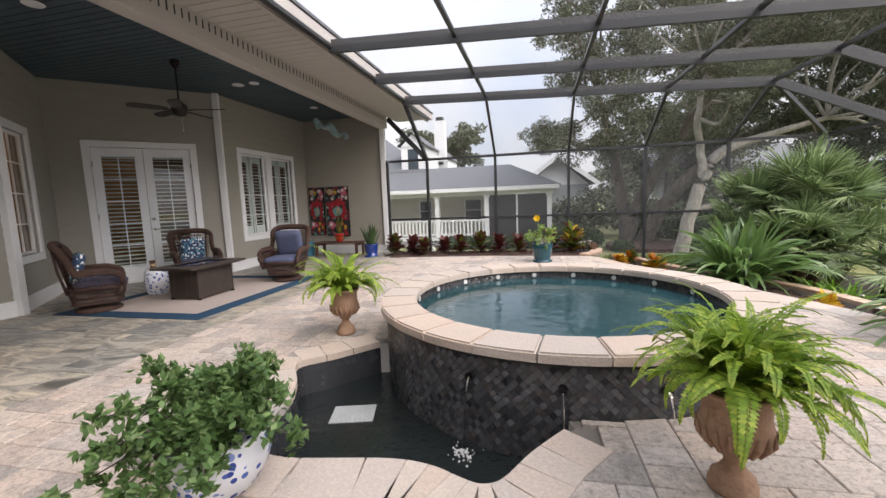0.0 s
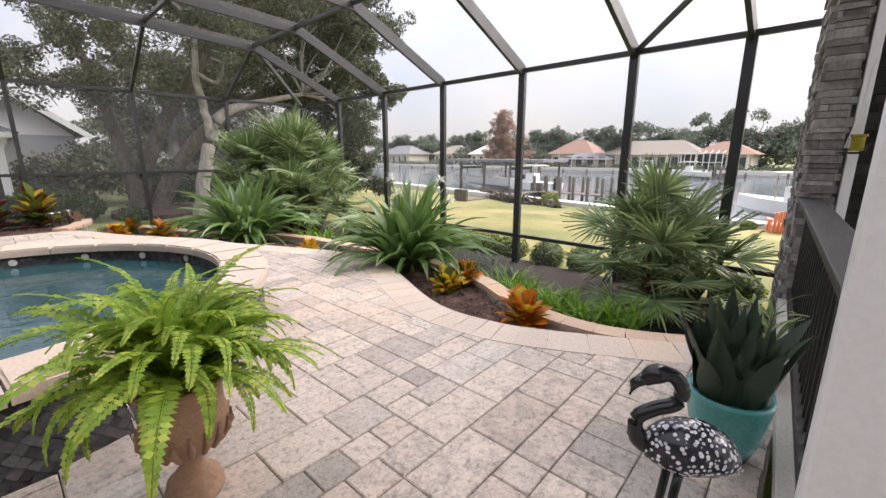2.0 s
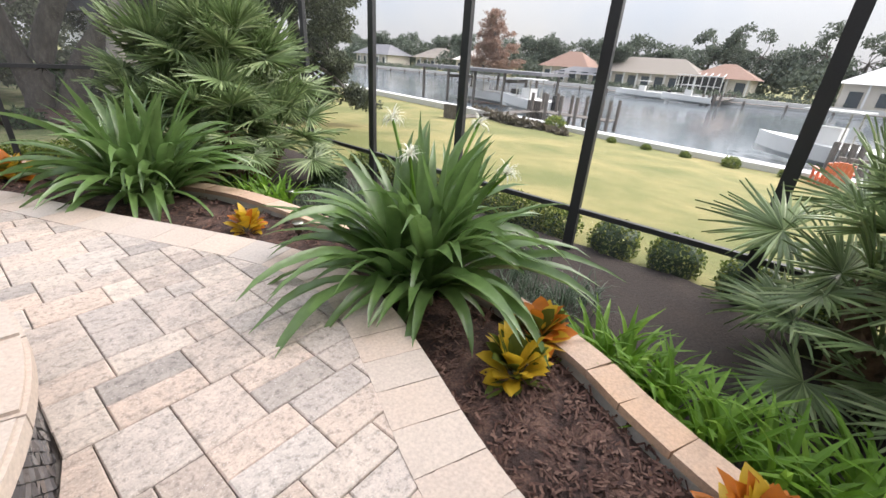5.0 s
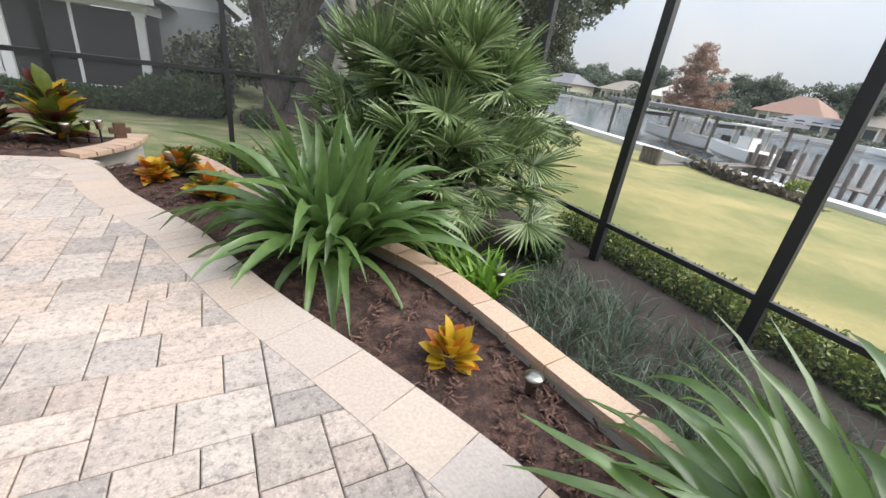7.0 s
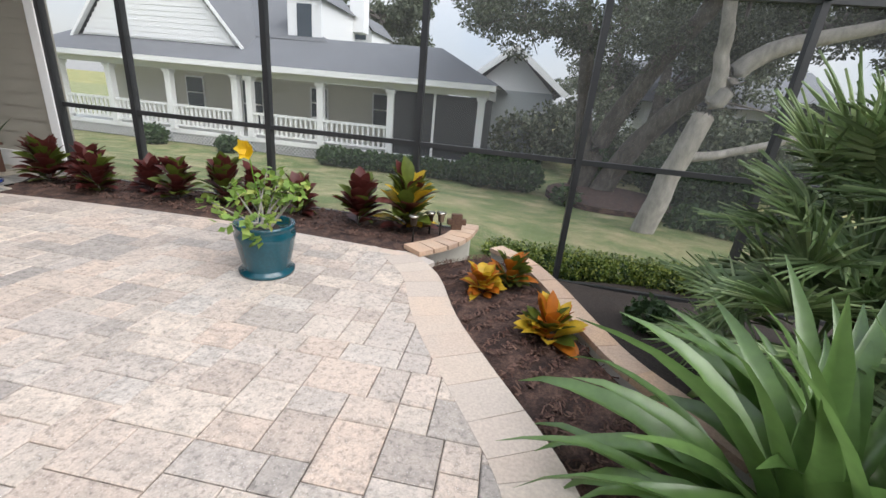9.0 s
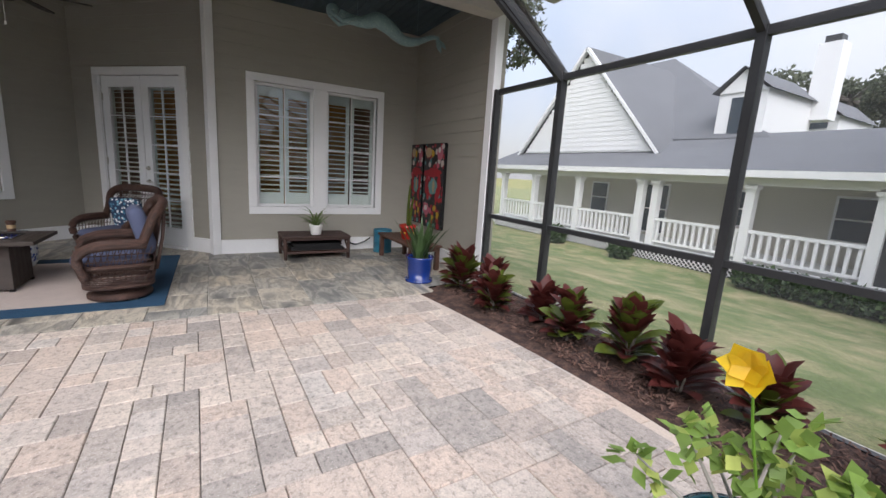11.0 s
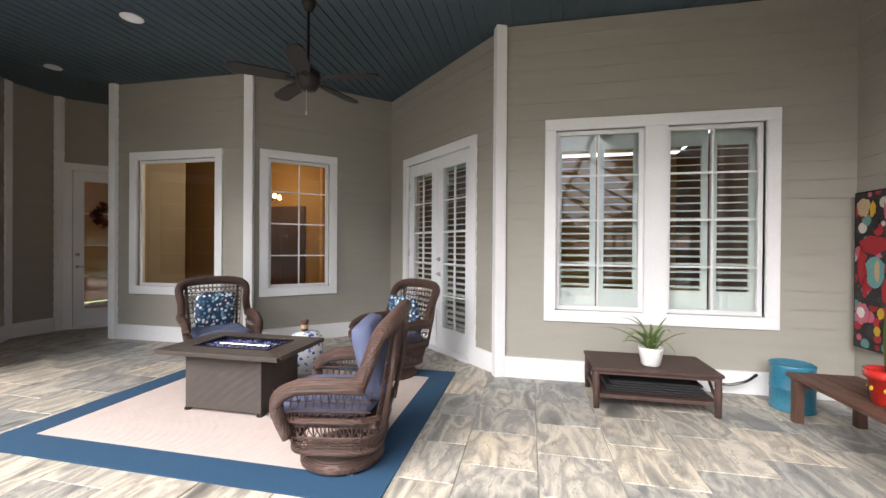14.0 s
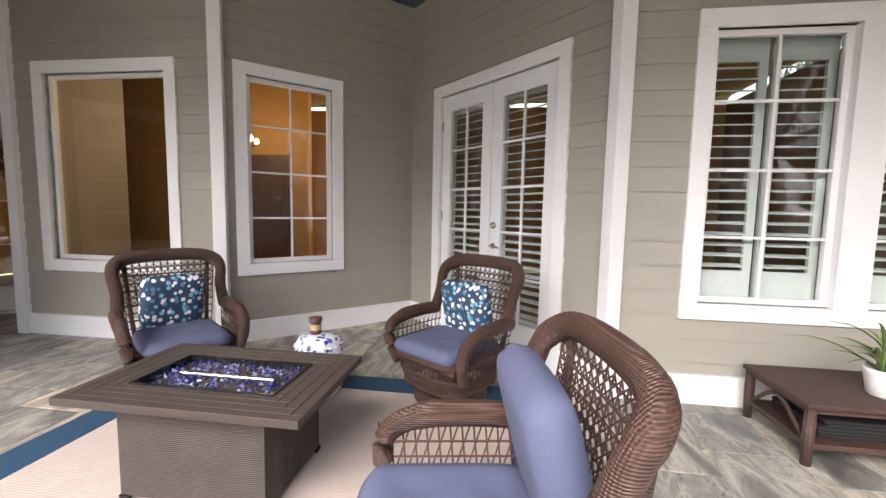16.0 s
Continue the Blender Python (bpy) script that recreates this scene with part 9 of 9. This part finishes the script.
# laid row by row from the south: each piece sits in the lowest gap, none narrower than two units
UW, V1 = 118, 68
sky = [-106 + 2 * rng.randrange(2) for _ in range(UW // 2) for _ in (0, 1)]
while True:
    low = min(sky)
    if low > V1:
        break
    i = sky.index(low)
    gap = 1
    while i + gap < UW and sky[i + gap] == low:
        gap += 1
    fits = [(w, h) for w, h in ((4, 3), (3, 4), (3, 3), (3, 3), (3, 2), (2, 3), (2, 2), (5, 3), (4, 2)) if w == gap or gap - w >= 2]
    w, h = rng.choice(fits) if fits else (gap, 3)
    level = [q for q in fits if low + q[1] in (sky[i - 1] if i else None, sky[i + gap] if i + gap < UW else None)]
    if level and rng.random() < 0.6:
        w, h = rng.choice(level)
    pieces.append((i - 74, low, w, h))
    for q in range(i, i + w):
        sky[q] = low + h


def paver_at(u, v):
    """From paving units to the patio, a little askew to the house."""
    x, y = u * U, v * U
    return 0.80 + x * math.cos(TILT) - y * math.sin(TILT), 3.09 + x * math.sin(TILT) + y * math.cos(TILT)


for u, v, w, h in pieces:
    g = 0.0022 / U
    corners = [paver_at(u + g, v + g), paver_at(u + w - g, v + g), paver_at(u + w - g, v + h - g), paver_at(u + g, v + h - g)]
    cx, cy = paver_at(u + w / 2, v + h / 2)
    if not any(on_deck(*c) and not inside(*c, BAND_POLY_N) for c in corners):
        continue
    ok = [in_slab(*c) for c in corners]
    dz = rng.uniform(-0.0015, 0.0015)
    if all(ok):
        if 2.2 < cy < 6.6 and -1.2 < cx < 2.0 and near < 300 and math.hypot(cx - SPA[0], cy - SPA[1]) > 1.6:
            if (w, h) not in paver_mesh:
                paver_mesh[w, h] = soft_block((w - 2 * g) * U, (h - 2 * g) * U, 0.05, 0.005)
                paver_mesh[w, h].materials.append(M["paver"])
            share("paver", paver_mesh[w, h], paving, Matrix.Translation((cx, cy, dz)) @ Matrix.Rotation(TILT + radians(rng.uniform(-0.3, 0.3)), 4, "Z"))
            near += 1
            continue
        poly = corners
    else:
        # cut paver: keep what lies on the patio, drawn in along the border
        pts = []
        for k in range(4):
            a, b = corners[k], corners[(k + 1) % 4]
            for q in range(12):
                p = (a[0] + (b[0] - a[0]) * q / 12, a[1] + (b[1] - a[1]) * q / 12)
                if in_slab(*p):
                    pts.append(p)
        if len(pts) < 3:
            continue
        poly = pts
    base = len(rest_v)
    k = len(poly)
    mx, my = sum(p[0] for p in poly) / k, sum(p[1] for p in poly) / k
    rest_v += [(p[0], p[1], -0.03) for p in poly] + [(p[0], p[1], dz - 0.005) for p in poly]
    for p in poly:
        far = max(0.02, math.hypot(p[0] - mx, p[1] - my))
        rest_v.append((p[0] + (mx - p[0]) * 0.007 / far, p[1] + (my - p[1]) * 0.007 / far, dz))
    rest_f.append(tuple(base + 2 * k + q for q in range(k)))
    for lo in (0, k):
        for q in range(k):
            q2 = (q + 1) % k
            rest_f.append((base + lo + q, base + lo + q2, base + lo + k + q2, base + lo + k + q))
me = bpy.data.meshes.new("paver_field")
me.from_pydata(rest_v, [], rest_f)
me.materials.append(M["paver_rest"])
ob = new("paver_field", me)
ob.parent = paving
ob["kind"] = "stuff"

border = thing("patio_border", "smooth tan border course along the patio edge", "border", kind="structure")
for line, inn in ((EDGE, BAND_IN), (NORTH_EDGE, NB_IN)):
    if line is NORTH_EDGE:
        fine = [(-4.75 + i * 0.3, np.interp(-4.75 + i * 0.3, [p[0] for p in NORTH_EDGE], [p[1] for p in NORTH_EDGE])) for i in range(16)]
        fine_in = offset_line(fine, -0.155)
        step = 1
    else:
        fine, fine_in, step = EDGE, BAND_IN, 2
    for i in range(0, len(fine) - step, step):
        a = [np.array(p) for p in fine[i:i + step + 1]]
        b = [np.array(p) for p in fine_in[i:i + step + 1]]
        for L in (a, b):
            d = (L[-1] - L[0]) / max(1e-6, np.linalg.norm(L[-1] - L[0])) * 0.0025
            L[0], L[-1] = L[0] + d, L[-1] - d
        bm = bmesh.new()
        ribbon(bm, [tuple(p) for p in b], [tuple(p) for p in a], -0.045, 0.003 if step == 2 else -0.0025)
        part("border_stone", bm, M["coping"], border)

# porch floor of slate-look tiles
porch = thing("porch_floor", "grey and tan slate-look stone tiles on the porch", "floor", kind="structure")
part("floor_bed", boxbm(-9.6, -4.75, -4.6, 8.72, -0.3, -0.006), M["grout_pale"], porch)
tile_mesh = {}
t = 0.46
rng = random.Random(4)
j = 0
y = -4.6
while y < 8.7:
    x = -4.755 - (0 if j % 2 == 0 else t * 0.5)
    first = True
    while x > -9.5:
        w = t
        sx = w - 0.005
        hgt = min(t, 8.70 - y) - 0.005
        x0 = x - w
        key = round(hgt, 3)
        if hgt > 0.05:
            if key not in tile_mesh:
                tile_mesh[key] = soft_block(sx, hgt, 0.02, 0.003)
                tile_mesh[key].materials.append(M["flag"])
            share("floor_tile", tile_mesh[key], porch, Matrix.Translation((x0 + w / 2, y + hgt / 2, rng.uniform(-0.001, 0.001))) @ Matrix.Rotation(radians(180 * rng.randrange(2)), 4, "Z"))
        x -= w
    if j % 2 == 1:
        hgt = min(t, 8.70 - y) - 0.005
        if hgt > 0.05:
            part("floor_tile", boxbm(-4.755 - t * 0.5 + 0.003, -4.755, y, y + hgt, -0.02, 0), M["flag"], porch)
    y += t
    j += 1

bm = bmesh.new()
prism(bm, [(-0.66, 7.50), (-0.10, 7.46), (-0.04, 7.60), (-0.24, 7.74), (-0.66, 7.76)], -0.05, -0.008)
part("corner_block", bm, M["coping"], border)
